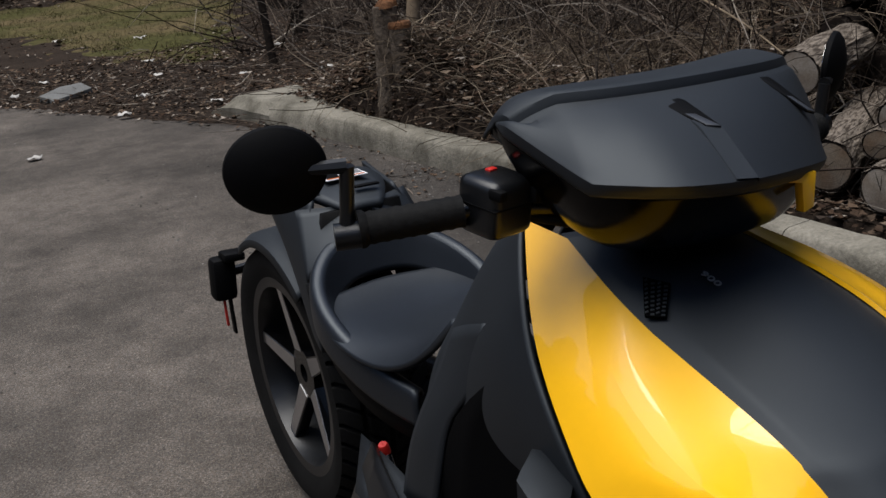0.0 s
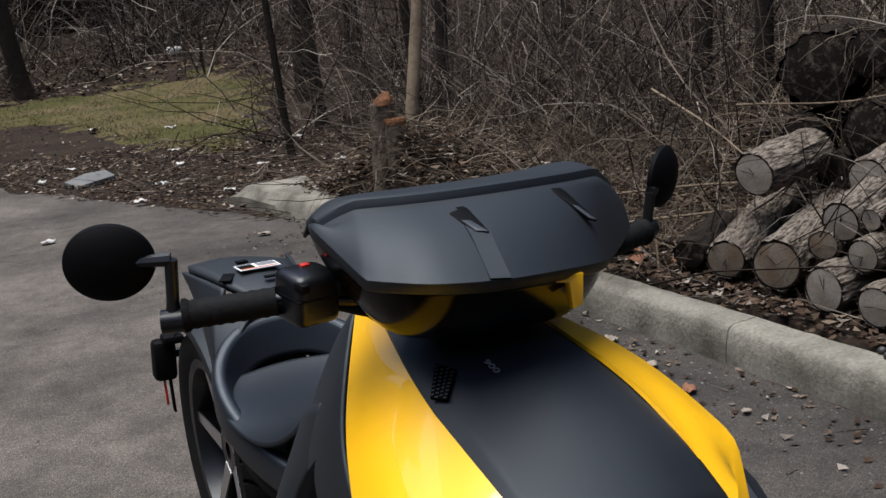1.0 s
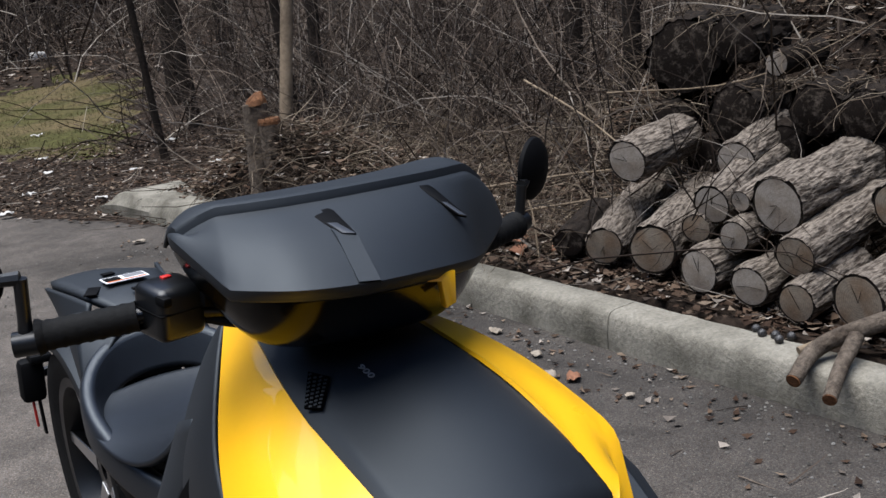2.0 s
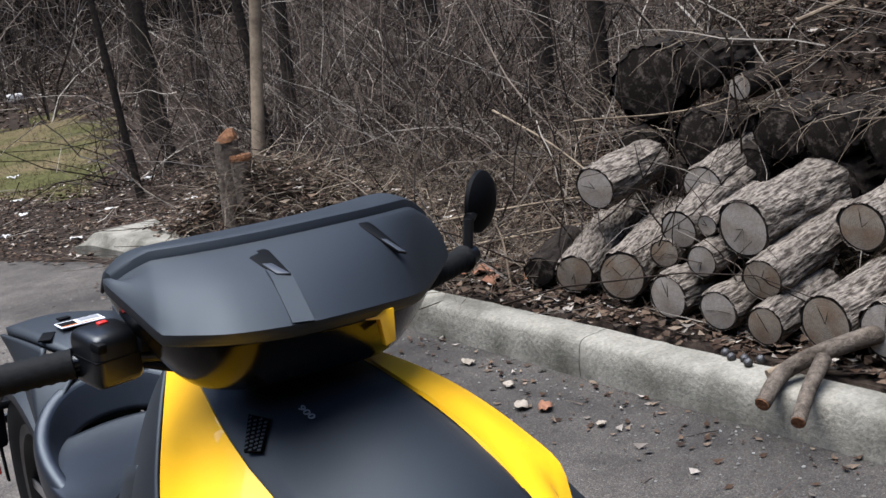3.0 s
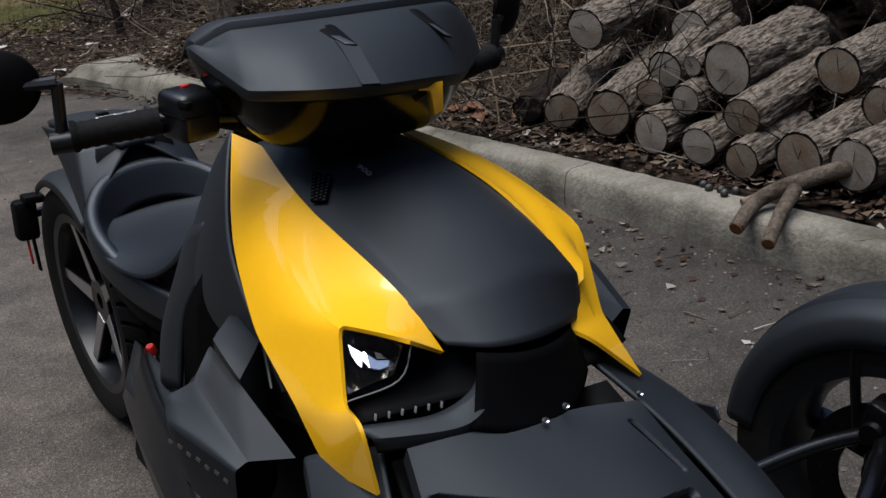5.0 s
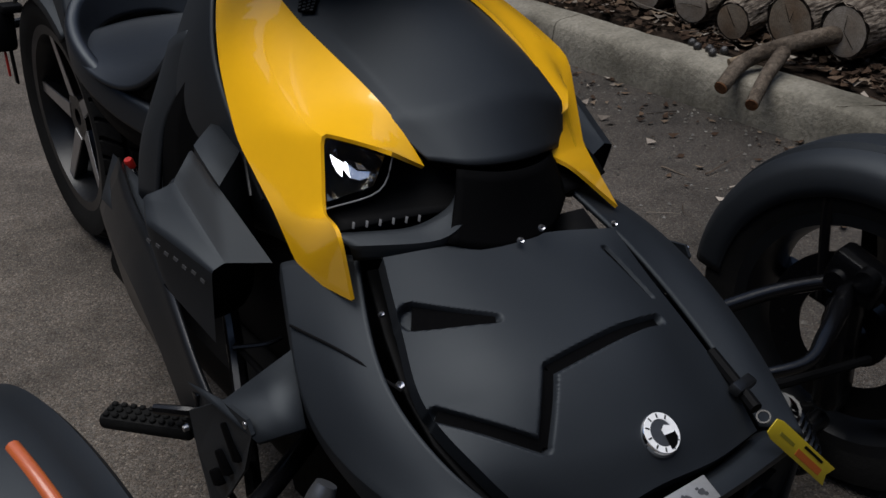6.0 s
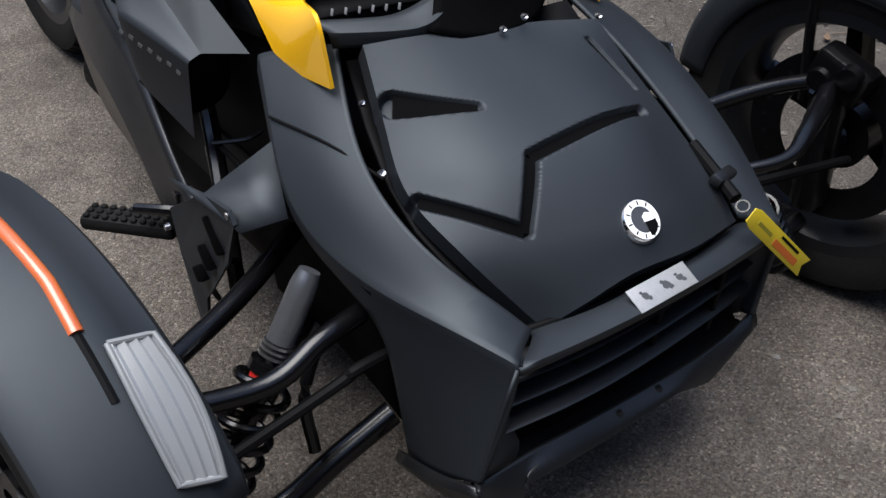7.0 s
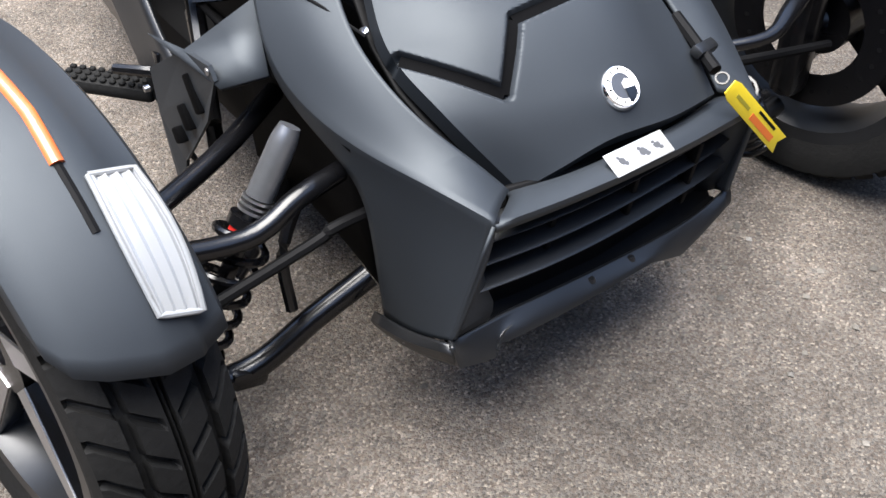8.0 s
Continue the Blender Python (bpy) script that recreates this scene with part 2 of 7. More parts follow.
# upper hood between them
sheet("upper_hood", [
    [(-0.058, 0.715, 0.832), (-0.04, 0.688, 0.839), (-0.02, 0.66, 0.845), (0.03, 0.64, 0.85), (0.080, 0.65, 0.838), (0.153, 0.68, 0.804)],
    [(-0.078, 0.590, 0.783), (-0.055, 0.578, 0.803), (-0.03, 0.57, 0.818), (0.03, 0.56, 0.826), (0.095, 0.555, 0.812), (0.168, 0.565, 0.782)],
    [(-0.084, 0.512, 0.752), (-0.056, 0.506, 0.772), (-0.03, 0.50, 0.782), (0.03, 0.48, 0.795), (0.09, 0.475, 0.786), (0.170, 0.480, 0.766)],
    [(-0.088, 0.417, 0.720), (-0.062, 0.407, 0.743), (-0.035, 0.40, 0.748), (0.025, 0.385, 0.755), (0.10, 0.38, 0.750), (0.170, 0.385, 0.722)],
    [(-0.086, 0.322, 0.703), (-0.066, 0.305, 0.709), (-0.04, 0.285, 0.712), (0.025, 0.278, 0.715), (0.10, 0.295, 0.705), (0.178, 0.317, 0.668)],
    [(-0.068, 0.262, 0.668), (-0.05, 0.243, 0.666), (-0.03, 0.225, 0.662), (0.03, 0.215, 0.656), (0.10, 0.250, 0.640), (0.176, 0.312, 0.610)],
], PLASTIC, bike, "matt black upper hood", 0.006, 3, [(24 + i, 25 + i) for i in range(5)] + [(30 + i, 31 + i) for i in range(5)] + [(13, 19), (19, 25, 0.6)])

# air intake grids and the displacement number on the hood
G = facing((-0.062, 0.535, 0.7885), (-0.49, -0.30, 0.82), (1, 0.2, 0.4))
grid = part("intake_grid", slab([(0.030, 0.041), (0.036, 0.009), (-0.003, -0.0115), (-0.012, 0.010)][::-1], 0.004, G @ pose(0, 0, -0.001), 0.001), SHADEBLACK, bike, "black honeycomb intake grid")
for i in range(8):
    for k in range(4):
        u, v = (i + 0.5 * (k % 2) + 0.4) / 8.6, (k + 0.5) / 4
        lo, hi = Vector((-0.003 + 0.039 * u, -0.0115 + 0.0205 * u, 0)), Vector((-0.012 + 0.042 * u, 0.010 + 0.031 * u, 0))
        at = lo.lerp(hi, v)
        part("grid_web", box((0.0022, 0.0038, 0.001), G @ pose(at.x, at.y, 0.0035, 0, 0, 30 + 25 * (k % 2)), 0), PLASTIC, grid)


def lettering(name, text, size, m, material, parent):
    cu = bpy.data.curves.new(name, "FONT")
    cu.body, cu.size, cu.extrude, cu.align_x, cu.align_y = text, size, 0.0006, "CENTER", "CENTER"
    tmp = bpy.data.objects.new(name, cu)
    me = bpy.data.meshes.new_from_object(tmp)
    bpy.data.objects.remove(tmp)
    me.materials.clear()
    me.materials.append(material)
    ob = new(name, me)
    ob.matrix_basis = m
    ob.parent = parent
    ob.matrix_parent_inverse = parent.matrix_basis.inverted()
    return ob


# headlights
def headlight(side, corner, far, low, lowfar):
    """A black bowl with a band of chrome facets under a clear lens."""
    a, b, c, d = (Vector(q) for q in (corner, far, low, lowfar))
    mid = (a + b + c + d) / 4
    full = [mid + (p - mid) * 0.985 for p in (a, b, d, c)]
    a, b, c, d = (mid + (p - mid) * 0.84 for p in (a, b, c, d))
    back = Vector((-0.025 * side, 0.075, -0.01))

    def at(k, i, deep):
        return a.lerp(b, k).lerp(c.lerp(d, k), i) + back * deep

    bm = bmesh.new()
    n = 9
    rows = [[bm.verts.new(at(k / (n - 1), i / (n - 1), 0.12 + 0.75 * (1 - (2 * k / (n - 1) - 1) ** 2) * (1 - (2 * i / (n - 1) - 1) ** 2))) for k in range(n)] for i in range(n)]
    for r, s in zip(rows, rows[1:]):
        for k in range(n - 1):
            bm.faces.new((r[k], r[k + 1], s[k + 1], s[k]))
    lamp = part("headlight", bm, SMOKED, bike, "faceted chrome headlight in a smoked mirror bowl", False)
    # stepped mirror facets: a bright zigzag band, small cuts above it, shelves that catch the brow
    band = [((0.14, 0.30), (0.24, 0.36), (0.26, 0.60), (0.18, 0.46)), ((0.24, 0.36), (0.38, 0.44), (0.36, 0.70), (0.26, 0.60)),
            ((0.40, 0.40), (0.46, 0.46), (0.52, 0.74), (0.38, 0.56)), ((0.46, 0.46), (0.66, 0.62), (0.72, 0.83), (0.52, 0.74)), ((0.66, 0.62), (0.90, 0.66), (1.0, 0.80), (0.72, 0.83)),
            ((0.44, 0.34), (0.58, 0.40), (0.66, 0.58), (0.47, 0.43)), ((0.58, 0.40), (0.70, 0.44), (0.86, 0.62), (0.66, 0.58))]
    for n_facet, q in enumerate(band):
        bm = bmesh.new()
        tip = (-0.01, 0.0, 0.012, -0.006, 0.004, -0.10, -0.14)[n_facet]
        f0 = [bm.verts.new(at(k, i, 0.26 + 0.09 * k + (0.2 + 3 * tip) * (0.6 - i))) for k, i in q]
        f1 = [bm.verts.new(at(k, i, 0.30 + 0.09 * k + (0.2 + 3 * tip) * (0.6 - i))) for k, i in q]
        bm.faces.new(f0)
        for k in range(4):
            bm.faces.new((f0[k], f1[k], f1[(k + 1) % 4], f0[(k + 1) % 4]))
        part("reflector", bm, CHROME, lamp, "tilted chrome facet", False)
    for lo, hi, k0, k1, cuts in ((0.02, 0.30, 0.02, 0.50, 6), (0.04, 0.36, 0.55, 0.95, 3)):
        bm = bmesh.new()
        for j in range(cuts):
            u0, u1 = k0 + (k1 - k0) * j / cuts, k0 + (k1 - k0) * (j + 0.9) / cuts
            tip = (0.06, -0.05, 0.02)[j % 3]
            bm.faces.new([bm.verts.new(at(u, i, 0.36 + 0.5 * (hi - i) + e)) for u, i, e in ((u0, lo, tip), (u1, lo + 0.04 * (j % 2), -tip), (u1, hi - 0.05 * (j % 3), tip), (u0, hi, 0))])
        part("reflector", bm, SMOKED, lamp, "smoked mirror facets", False)
    bm = bmesh.new()
    outer = [bm.verts.new(p + 0.03 * back) for p in full]
    inner = [bm.verts.new(p + (mid - p) * 0.01 + 0.045 * back) for p in full]
    bm.faces.new(outer), bm.faces.new(inner[::-1])
    for k in range(4):
        bm.faces.new((outer[k], inner[k], inner[(k + 1) % 4], outer[(k + 1) % 4]))
    bmesh.ops.recalc_face_normals(bm, faces=bm.faces)
    pane = part("lens", bm, LENS, lamp, "clear headlight lens", False)
    pane.visible_shadow = False
    if side < 0:
        part("lens_edge", tube([full[1], full[2], full[3]], 0.0010, 6), GREYPRINT, lamp, "pale moulded edge of the lens")
    part("bulb", moved(lathe([(0.0, 0.002), (-0.006, 0.008), (-0.018, 0.009), (-0.02, 0.002)], 16), Matrix.Translation(at(0.35, 0.3, 0.5)) @ pose(0, 0, 0, 0, 0, -90)), CHROME, lamp)


headlight(-1, (-0.170, 0.330, 0.706), (-0.112, 0.262, 0.690), (-0.196, 0.284, 0.634), (-0.135, 0.262, 0.648))
headlight(1, (0.236, 0.372, 0.668), (0.185, 0.318, 0.655), (0.245, 0.345, 0.602), (0.195, 0.300, 0.605))

# mask below the hood, with its chin and row of ribs
sheet("front_mask", [
    [(-0.160, 0.412, 0.676), (-0.11, 0.345, 0.674), (-0.04, 0.262, 0.662), (0.03, 0.250, 0.652), (0.11, 0.290, 0.630), (0.2, 0.35, 0.62)],
    [(-0.170, 0.365, 0.626), (-0.125, 0.335, 0.630), (-0.05, 0.265, 0.630), (0.03, 0.252, 0.615), (0.12, 0.270, 0.600), (0.235, 0.32, 0.585)],
    [(-0.188, 0.268, 0.610), (-0.12, 0.252, 0.612), (-0.06, 0.232, 0.612), (0.02, 0.232, 0.596), (0.12, 0.235, 0.578), (0.235, 0.29, 0.56)],
], BLACK, bike, "black mask between the headlights", 0.005)
# chin faces forward and down; its shade is put into the near-black colour
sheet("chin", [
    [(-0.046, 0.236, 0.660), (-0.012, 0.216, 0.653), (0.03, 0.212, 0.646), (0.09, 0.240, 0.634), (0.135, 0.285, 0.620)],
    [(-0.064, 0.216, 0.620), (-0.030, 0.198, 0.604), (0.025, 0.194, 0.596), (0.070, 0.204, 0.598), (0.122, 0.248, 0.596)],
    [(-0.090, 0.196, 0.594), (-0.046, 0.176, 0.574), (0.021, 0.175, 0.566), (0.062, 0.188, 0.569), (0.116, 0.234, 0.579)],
], SHADEBLACK, bike, "chin piece under the hood, blackened for its shade", 0.005, 2, [(10 + i, 11 + i, 1.0) for i in range(4)])
sheet("brow_frame", [
    [(-0.205, 0.266, 0.612), (-0.140, 0.240, 0.606), (-0.112, 0.232, 0.604), (-0.083, 0.228, 0.610), (-0.056, 0.231, 0.618), (-0.036, 0.252, 0.622)],
    [(-0.205, 0.256, 0.613), (-0.140, 0.231, 0.609), (-0.108, 0.221, 0.606), (-0.082, 0.216, 0.612), (-0.054, 0.221, 0.620), (-0.034, 0.244, 0.624)],
    [(-0.192, 0.238, 0.606), (-0.141, 0.212, 0.602), (-0.102, 0.200, 0.598), (-0.078, 0.198, 0.602), (-0.050, 0.208, 0.612), (-0.032, 0.234, 0.620)],
    [(-0.188, 0.238, 0.588), (-0.141, 0.214, 0.586), (-0.100, 0.202, 0.584), (-0.078, 0.202, 0.588), (-0.050, 0.213, 0.598), (-0.032, 0.238, 0.606)],
], PLASTIC, bike, "matt black ledge under the headlight", 0.005, 2, [(6 * r + i, 6 * r + i + 1, 0.8) for r in (1, 2) for i in range(5)])
for k in range(6):
    f = k / 5
    part("rib", box((0.0011, 0.004, 0.008), pose(-0.177 + 0.080 * f, 0.252 - 0.012 * f, 0.6215 - 0.0105 * f, 0, 14, 10), 0.0005), GREYPRINT, bike)

# luggage lid: a fine sheet with sunken grooves
LID = [
    [(-0.165, 0.212, 0.594), (-0.10, 0.197, 0.592), (-0.01, 0.184, 0.580), (0.06, 0.180, 0.570), (0.132, 0.160, 0.560)],
    [(-0.187, 0.145, 0.541), (-0.10, 0.118, 0.545), (-0.01, 0.100, 0.535), (0.07, 0.095, 0.525), (0.147, 0.115, 0.512)],
    [(-0.203, 0.080, 0.486), (-0.12, 0.035, 0.500), (-0.02, 0.020, 0.500), (0.07, 0.018, 0.490), (0.158, 0.050, 0.462)],
    [(-0.186, 0.000, 0.440), (-0.12, -0.025, 0.444), (-0.02, -0.045, 0.444), (0.07, -0.047, 0.433), (0.162, -0.018, 0.415)],
    [(-0.130, -0.060, 0.357), (-0.085, -0.074, 0.378), (-0.02, -0.081, 0.394), (0.07, -0.083, 0.389), (0.165, -0.060, 0.372)],
]
# each groove: from, to, half width at both ends, depth at both ends
GROOVES = [((-0.166, 0.160, 0.535), (-0.088, 0.117, 0.516), 0.017, 0.007, 0.014, 0.008), ((0.106, 0.053, 0.488), (-0.072, 0.041, 0.492), 0.0085, 0.0085, 0.014, 0.014),
           ((-0.072, 0.041, 0.492), (-0.118, -0.008, 0.446), 0.0085, 0.0085, 0.014, 0.014), ((-0.118, -0.008, 0.446), (-0.200, 0.066, 0.483), 0.0085, 0.0085, 0.014, 0.014), ((0.105, 0.150, 0.54), (0.128, 0.085, 0.50), 0.005, 0.005, 0.007, 0.007)]


LIDGRID = []


def lid_mesh():
    steps = 44
    lines = [spline(r, steps) for r in LID]
    cols = [spline([ln[i] for ln in lines], steps) for i in range(len(lines[0]))]
    n, m = len(cols), len(cols[0])
    bm = bmesh.new()
    top = []
    for i in range(n):
        top.append([])
        for k in range(m):
            p = cols[i][k]
            du = cols[min(i + 1, n - 1)][k] - cols[max(i - 1, 0)][k]
            dv = cols[i][min(k + 1, m - 1)] - cols[i][max(k - 1, 0)]
            nor = dv.cross(du).normalized()
            if nor.z < 0:
                nor = -nor
            drop = 0.0
            for a, b, w0, w1, d0, d1 in GROOVES:
                a, b = Vector(a), Vector(b)
                if (p - a.lerp(b, 0.5)).length > 0.5 * (b - a).length + 0.03:
                    continue
                f = max(0, min(1, (p - a).dot(b - a) / (b - a).length_squared))
                off = p - a.lerp(b, f)
                off -= nor * off.dot(nor)
                wide, deep = w0 + (w1 - w0) * f, d0 + (d1 - d0) * f
                drop = max(drop, deep * max(0, min(1, (wide - off.length) / 0.0055)))
            top[-1].append(bm.verts.new(p - nor * drop))
            LIDGRID.append((*p, *nor))
    for i in range(n - 1):
        for k in range(m - 1):
            bm.faces.new((top[i][k], top[i + 1][k], top[i + 1][k + 1], top[i][k + 1]))
    rim = [top[0][k] for k in range(m)] + [top[i][-1] for i in range(1, n)] + [top[-1][k] for k in range(m - 2, -1, -1)] + [top[i][0] for i in range(n - 2, 0, -1)]
    low = [bm.verts.new(v.co + Vector((0, 0.012, -0.02))) for v in rim]
    for k in range(len(rim)):
        bm.faces.new((rim[k], rim[(k + 1) % len(rim)], low[(k + 1) % len(rim)], low[k]))
    bmesh.ops.recalc_face_normals(bm, faces=bm.faces)
    return bm


lid = part("luggage_lid", lid_mesh(), PLASTIC, bike, "matt black luggage lid with sunken grooves")
GRID = np.array(LIDGRID)


def groove_shade(a, b, w0, w1, d0, d1):
    """A black strip along a groove's floor that stands in for its shade."""
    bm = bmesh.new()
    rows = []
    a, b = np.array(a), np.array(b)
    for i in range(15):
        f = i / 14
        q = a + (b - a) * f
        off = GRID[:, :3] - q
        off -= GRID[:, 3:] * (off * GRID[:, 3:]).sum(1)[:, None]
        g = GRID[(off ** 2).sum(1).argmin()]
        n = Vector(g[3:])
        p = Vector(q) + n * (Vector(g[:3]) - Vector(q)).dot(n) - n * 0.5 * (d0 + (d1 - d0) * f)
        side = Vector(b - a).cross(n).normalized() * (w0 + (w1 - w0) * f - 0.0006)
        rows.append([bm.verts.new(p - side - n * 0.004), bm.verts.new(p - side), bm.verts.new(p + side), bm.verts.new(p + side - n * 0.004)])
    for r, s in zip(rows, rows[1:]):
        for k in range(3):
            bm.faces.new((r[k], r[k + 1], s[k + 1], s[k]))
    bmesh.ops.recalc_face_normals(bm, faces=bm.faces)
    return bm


# groove shade laid in as black strips; the lid itself is one plastic
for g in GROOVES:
    part("groove_shade", groove_shade(*g), SHADEBLACK, lid, "", False)
EMB = facing((0.0095, -0.0532, 0.4334), (0.08, -0.65, 0.75), (1, 0.25, 0.1))
emblem = part("emblem", moved(lathe([(-0.004, 0.001), (-0.004, 0.0235), (0.001, 0.0262), (0.004, 0.0262), (0.004, 0.001)], 40), EMB @ pose(0, 0, 0, 0, 90, 0)), CHROME, lid, "round chrome emblem")
part("emblem_ring", moved(lathe([(-0.0035, 0.0155), (-0.0048, 0.0155), (-0.0048, 0.0228), (-0.0035, 0.0228)], 40, True), EMB @ pose(0, 0, 0, 0, 90, 0)), WHITE, emblem)
part("emblem_field", moved(lathe([(-0.0030, 0.0010), (-0.0042, 0.0010), (-0.0042, 0.0150), (-0.0030, 0.0150)], 40), EMB @ pose(0, 0, 0, 0, 90, 0)), SHOCKGREY, emblem)
part("emblem_wedge", slab([(0.0010, -0.0030), (0.0150, -0.0075), (0.0130, -0.0150), (0.0060, -0.0195), (0.0, -0.0205), (-0.0045, -0.0195)][::-1], 0.0008, EMB @ pose(0, 0, 0.0046), 0), GLOSS, emblem, "gloss black field")
part("emblem_mark", slab([(0.0005, -0.0035), (0.0150, -0.0045), (0.0150, 0.0030), (0.0065, 0.0065), (0.0005, 0.0030)], 0.0009, EMB @ pose(0, 0, 0.0046, 0, 0, -14), 0), WHITE, emblem)
for k in range(9):
    part("ring_notch", box((0.0016, 0.005, 0.0006), EMB @ pose(0, 0, 0, 0, 0, -60 + 34 * k) @ pose(0, 0.0192, 0.0051), 0), BLACK, emblem)

# label strip on the nose
STRIP = facing((-0.002, -0.1047, 0.3798), (0.1, -0.463, 0.88), (0.093, 0.0078, -0.0065))
strip = part("label_strip", slab([(-0.047, -0.0145), (0.047, -0.0145), (0.047, 0.0145), (-0.047, 0.0145)], 0.0015, STRIP, 0.0004), SILVER, bike, "silver label strip with three dark pictograms")
for k, (px, pw) in enumerate([(-0.028, 0.0065), (0.006, 0.0075), (0.029, 0.0065)]):
    for bx, by, br in ((0, 0, pw * 0.85), (-pw * 0.5, 0.005, pw * 0.4), (pw * 0.6, -0.004, pw * 0.5)):
        part("pictogram", slab([(px + bx + br * (0.8 + 0.3 * ((a * 7 + k * 3) % 5) / 4) * math.cos(a * math.tau / 9), by + 0.8 * br * (0.8 + 0.3 * ((a * 5 + k) % 4) / 3) * math.sin(a * math.tau / 9)) for a in range(9)], 0.0006, STRIP @ pose(0, 0, 0.0012 + 0.0002 * (bx > 0)), 0), PICTO, strip)

# nose cowl
NOSE = [
    [(-0.172, 0.256, 0.580), (-0.205, 0.185, 0.530), (-0.229, 0.108, 0.487), (-0.219, 0.008, 0.446), (-0.160, -0.074, 0.378)],
    [(-0.198, 0.300, 0.570), (-0.230, 0.218, 0.525), (-0.257, 0.140, 0.480), (-0.245, 0.028, 0.434), (-0.188, -0.096, 0.386)],
    [(-0.225, 0.345, 0.550), (-0.256, 0.272, 0.508), (-0.290, 0.190, 0.432), (-0.274, 0.055, 0.410), (-0.210, -0.116, 0.388)],
    [(-0.228, 0.345, 0.530), (-0.258, 0.272, 0.488), (-0.288, 0.190, 0.412), (-0.277, 0.054, 0.385), (-0.219, -0.121, 0.366)],
]
NOSER = [
    [(0.150, 0.262, 0.568), (0.172, 0.190, 0.525), (0.186, 0.110, 0.470), (0.192, 0.030, 0.415), (0.188, -0.045, 0.358)],
    [(0.205, 0.300, 0.556), (0.225, 0.220, 0.520), (0.236, 0.120, 0.478), (0.236, 0.035, 0.425), (0.216, -0.058, 0.350)],
    [(0.240, 0.320, 0.530), (0.260, 0.230, 0.505), (0.269, 0.140, 0.465), (0.269, 0.055, 0.412), (0.236, -0.072, 0.340)],
    [(0.242, 0.320, 0.510), (0.263, 0.230, 0.485), (0.273, 0.140, 0.440), (0.273, 0.055, 0.388), (0.242, -0.076, 0.318)],
]
CHEEK = [
    [(-0.274, 0.054, 0.388), (-0.252, -0.030, 0.382), (-0.216, -0.119, 0.370)],
    [(-0.262, 0.048, 0.372), (-0.240, -0.032, 0.362), (-0.212, -0.116, 0.352)],
    [(-0.256, 0.038, 0.290), (-0.246, -0.028, 0.270), (-0.234, -0.104, 0.262)],
    [(-0.246, 0.033, 0.165), (-0.247, -0.025, 0.180), (-0.243, -0.098, 0.228)],
]
CHEEKR = [
    [(0.270, 0.055, 0.390), (0.260, -0.012, 0.355), (0.239, -0.074, 0.322)],
    [(0.274, 0.050, 0.385), (0.262, -0.014, 0.349), (0.242, -0.070, 0.310)],
    [(0.262, 0.045, 0.290), (0.254, -0.020, 0.262), (0.240, -0.062, 0.250)],
    [(0.245, 0.040, 0.165), (0.240, -0.020, 0.178), (0.232, -0.060, 0.196)],
]


def nose_side(top, cheek):
    """The nose's shoulder and its cheek as one rounded shell."""
    top = [[*r[:4], tuple(0.5 * (a + b) + 0.004 * (k == 2) for k, (a, b) in enumerate(zip(r[3], r[4]))), r[4]] for r in top]
    top[3][3:] = cheek[1]
    verts = [p for r in top for p in r] + [p for r in cheek[2:] for p in r]
    faces = grid_faces(4, 6) + [(21, 22, 25, 24), (22, 23, 26, 25), (24, 25, 28, 27), (25, 26, 29, 28)]
    sharp = [(12, 13, 0.8), (13, 14, 0.7), (14, 15, 0.75), (15, 16, 0.75), (16, 17, 0.75), (17, 23, 0.7), (23, 26, 0.9), (26, 29, 0.9), (21, 24, 0.9), (24, 27, 0.9), (20, 21, 0.7)]
    panel("nose_side", verts, faces, PLASTIC, bike, "matt black nose side panel with its cheek", 0.006, 3, sharp)


nose_side(NOSE, CHEEK)
nose_side(NOSER, CHEEKR)
# wheel well liners, near-black so that the well's shade is in their colour
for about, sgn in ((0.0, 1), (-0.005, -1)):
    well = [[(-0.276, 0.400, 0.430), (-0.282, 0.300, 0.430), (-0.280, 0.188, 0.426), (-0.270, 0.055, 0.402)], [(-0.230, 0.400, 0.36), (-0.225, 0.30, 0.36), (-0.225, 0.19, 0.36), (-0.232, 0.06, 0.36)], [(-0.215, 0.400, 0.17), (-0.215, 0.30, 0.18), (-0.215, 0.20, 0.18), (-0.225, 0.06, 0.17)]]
    sheet("inner_well", well if sgn > 0 else [mirror_x([(x * 0.96, y, z - 0.01) for x, y, z in r], about) for r in well], SHADEBLACK, bike, "", 0.006, 1)
panel("nose_wing", [(-0.352, 0.370, 0.420), (-0.338, 0.296, 0.428), (-0.262, 0.262, 0.485), (-0.288, 0.192, 0.428), (-0.338, 0.212, 0.418)], [(0, 1, 4), (1, 2, 3, 4)], PLASTIC, bike, "", 0.006, 1, [(1, 2, 1.0), (2, 3, 1.0), (3, 4, 1.0), (4, 0, 1.0), (0, 1, 1.0), (1, 4, 1.0)])
part("panel_seam", tube([(-0.2575, 0.272, 0.5115), (-0.236, 0.180, 0.5105), (-0.212, 0.110, 0.4915)], 0.0018, 6), BLACK, bike)
part("nose_bolt", moved(lathe([(0, 0.001), (-0.002, 0.004), (0.002, 0.0055), (0.004, 0.001)], 14), facing((-0.209, 0.117, 0.494), (-0.1, -0.5, 0.8), (1, 0, 0)) @ pose(0, 0, 0, 0, 90, 0)), ALLOY, bike, "bright panel bolt")
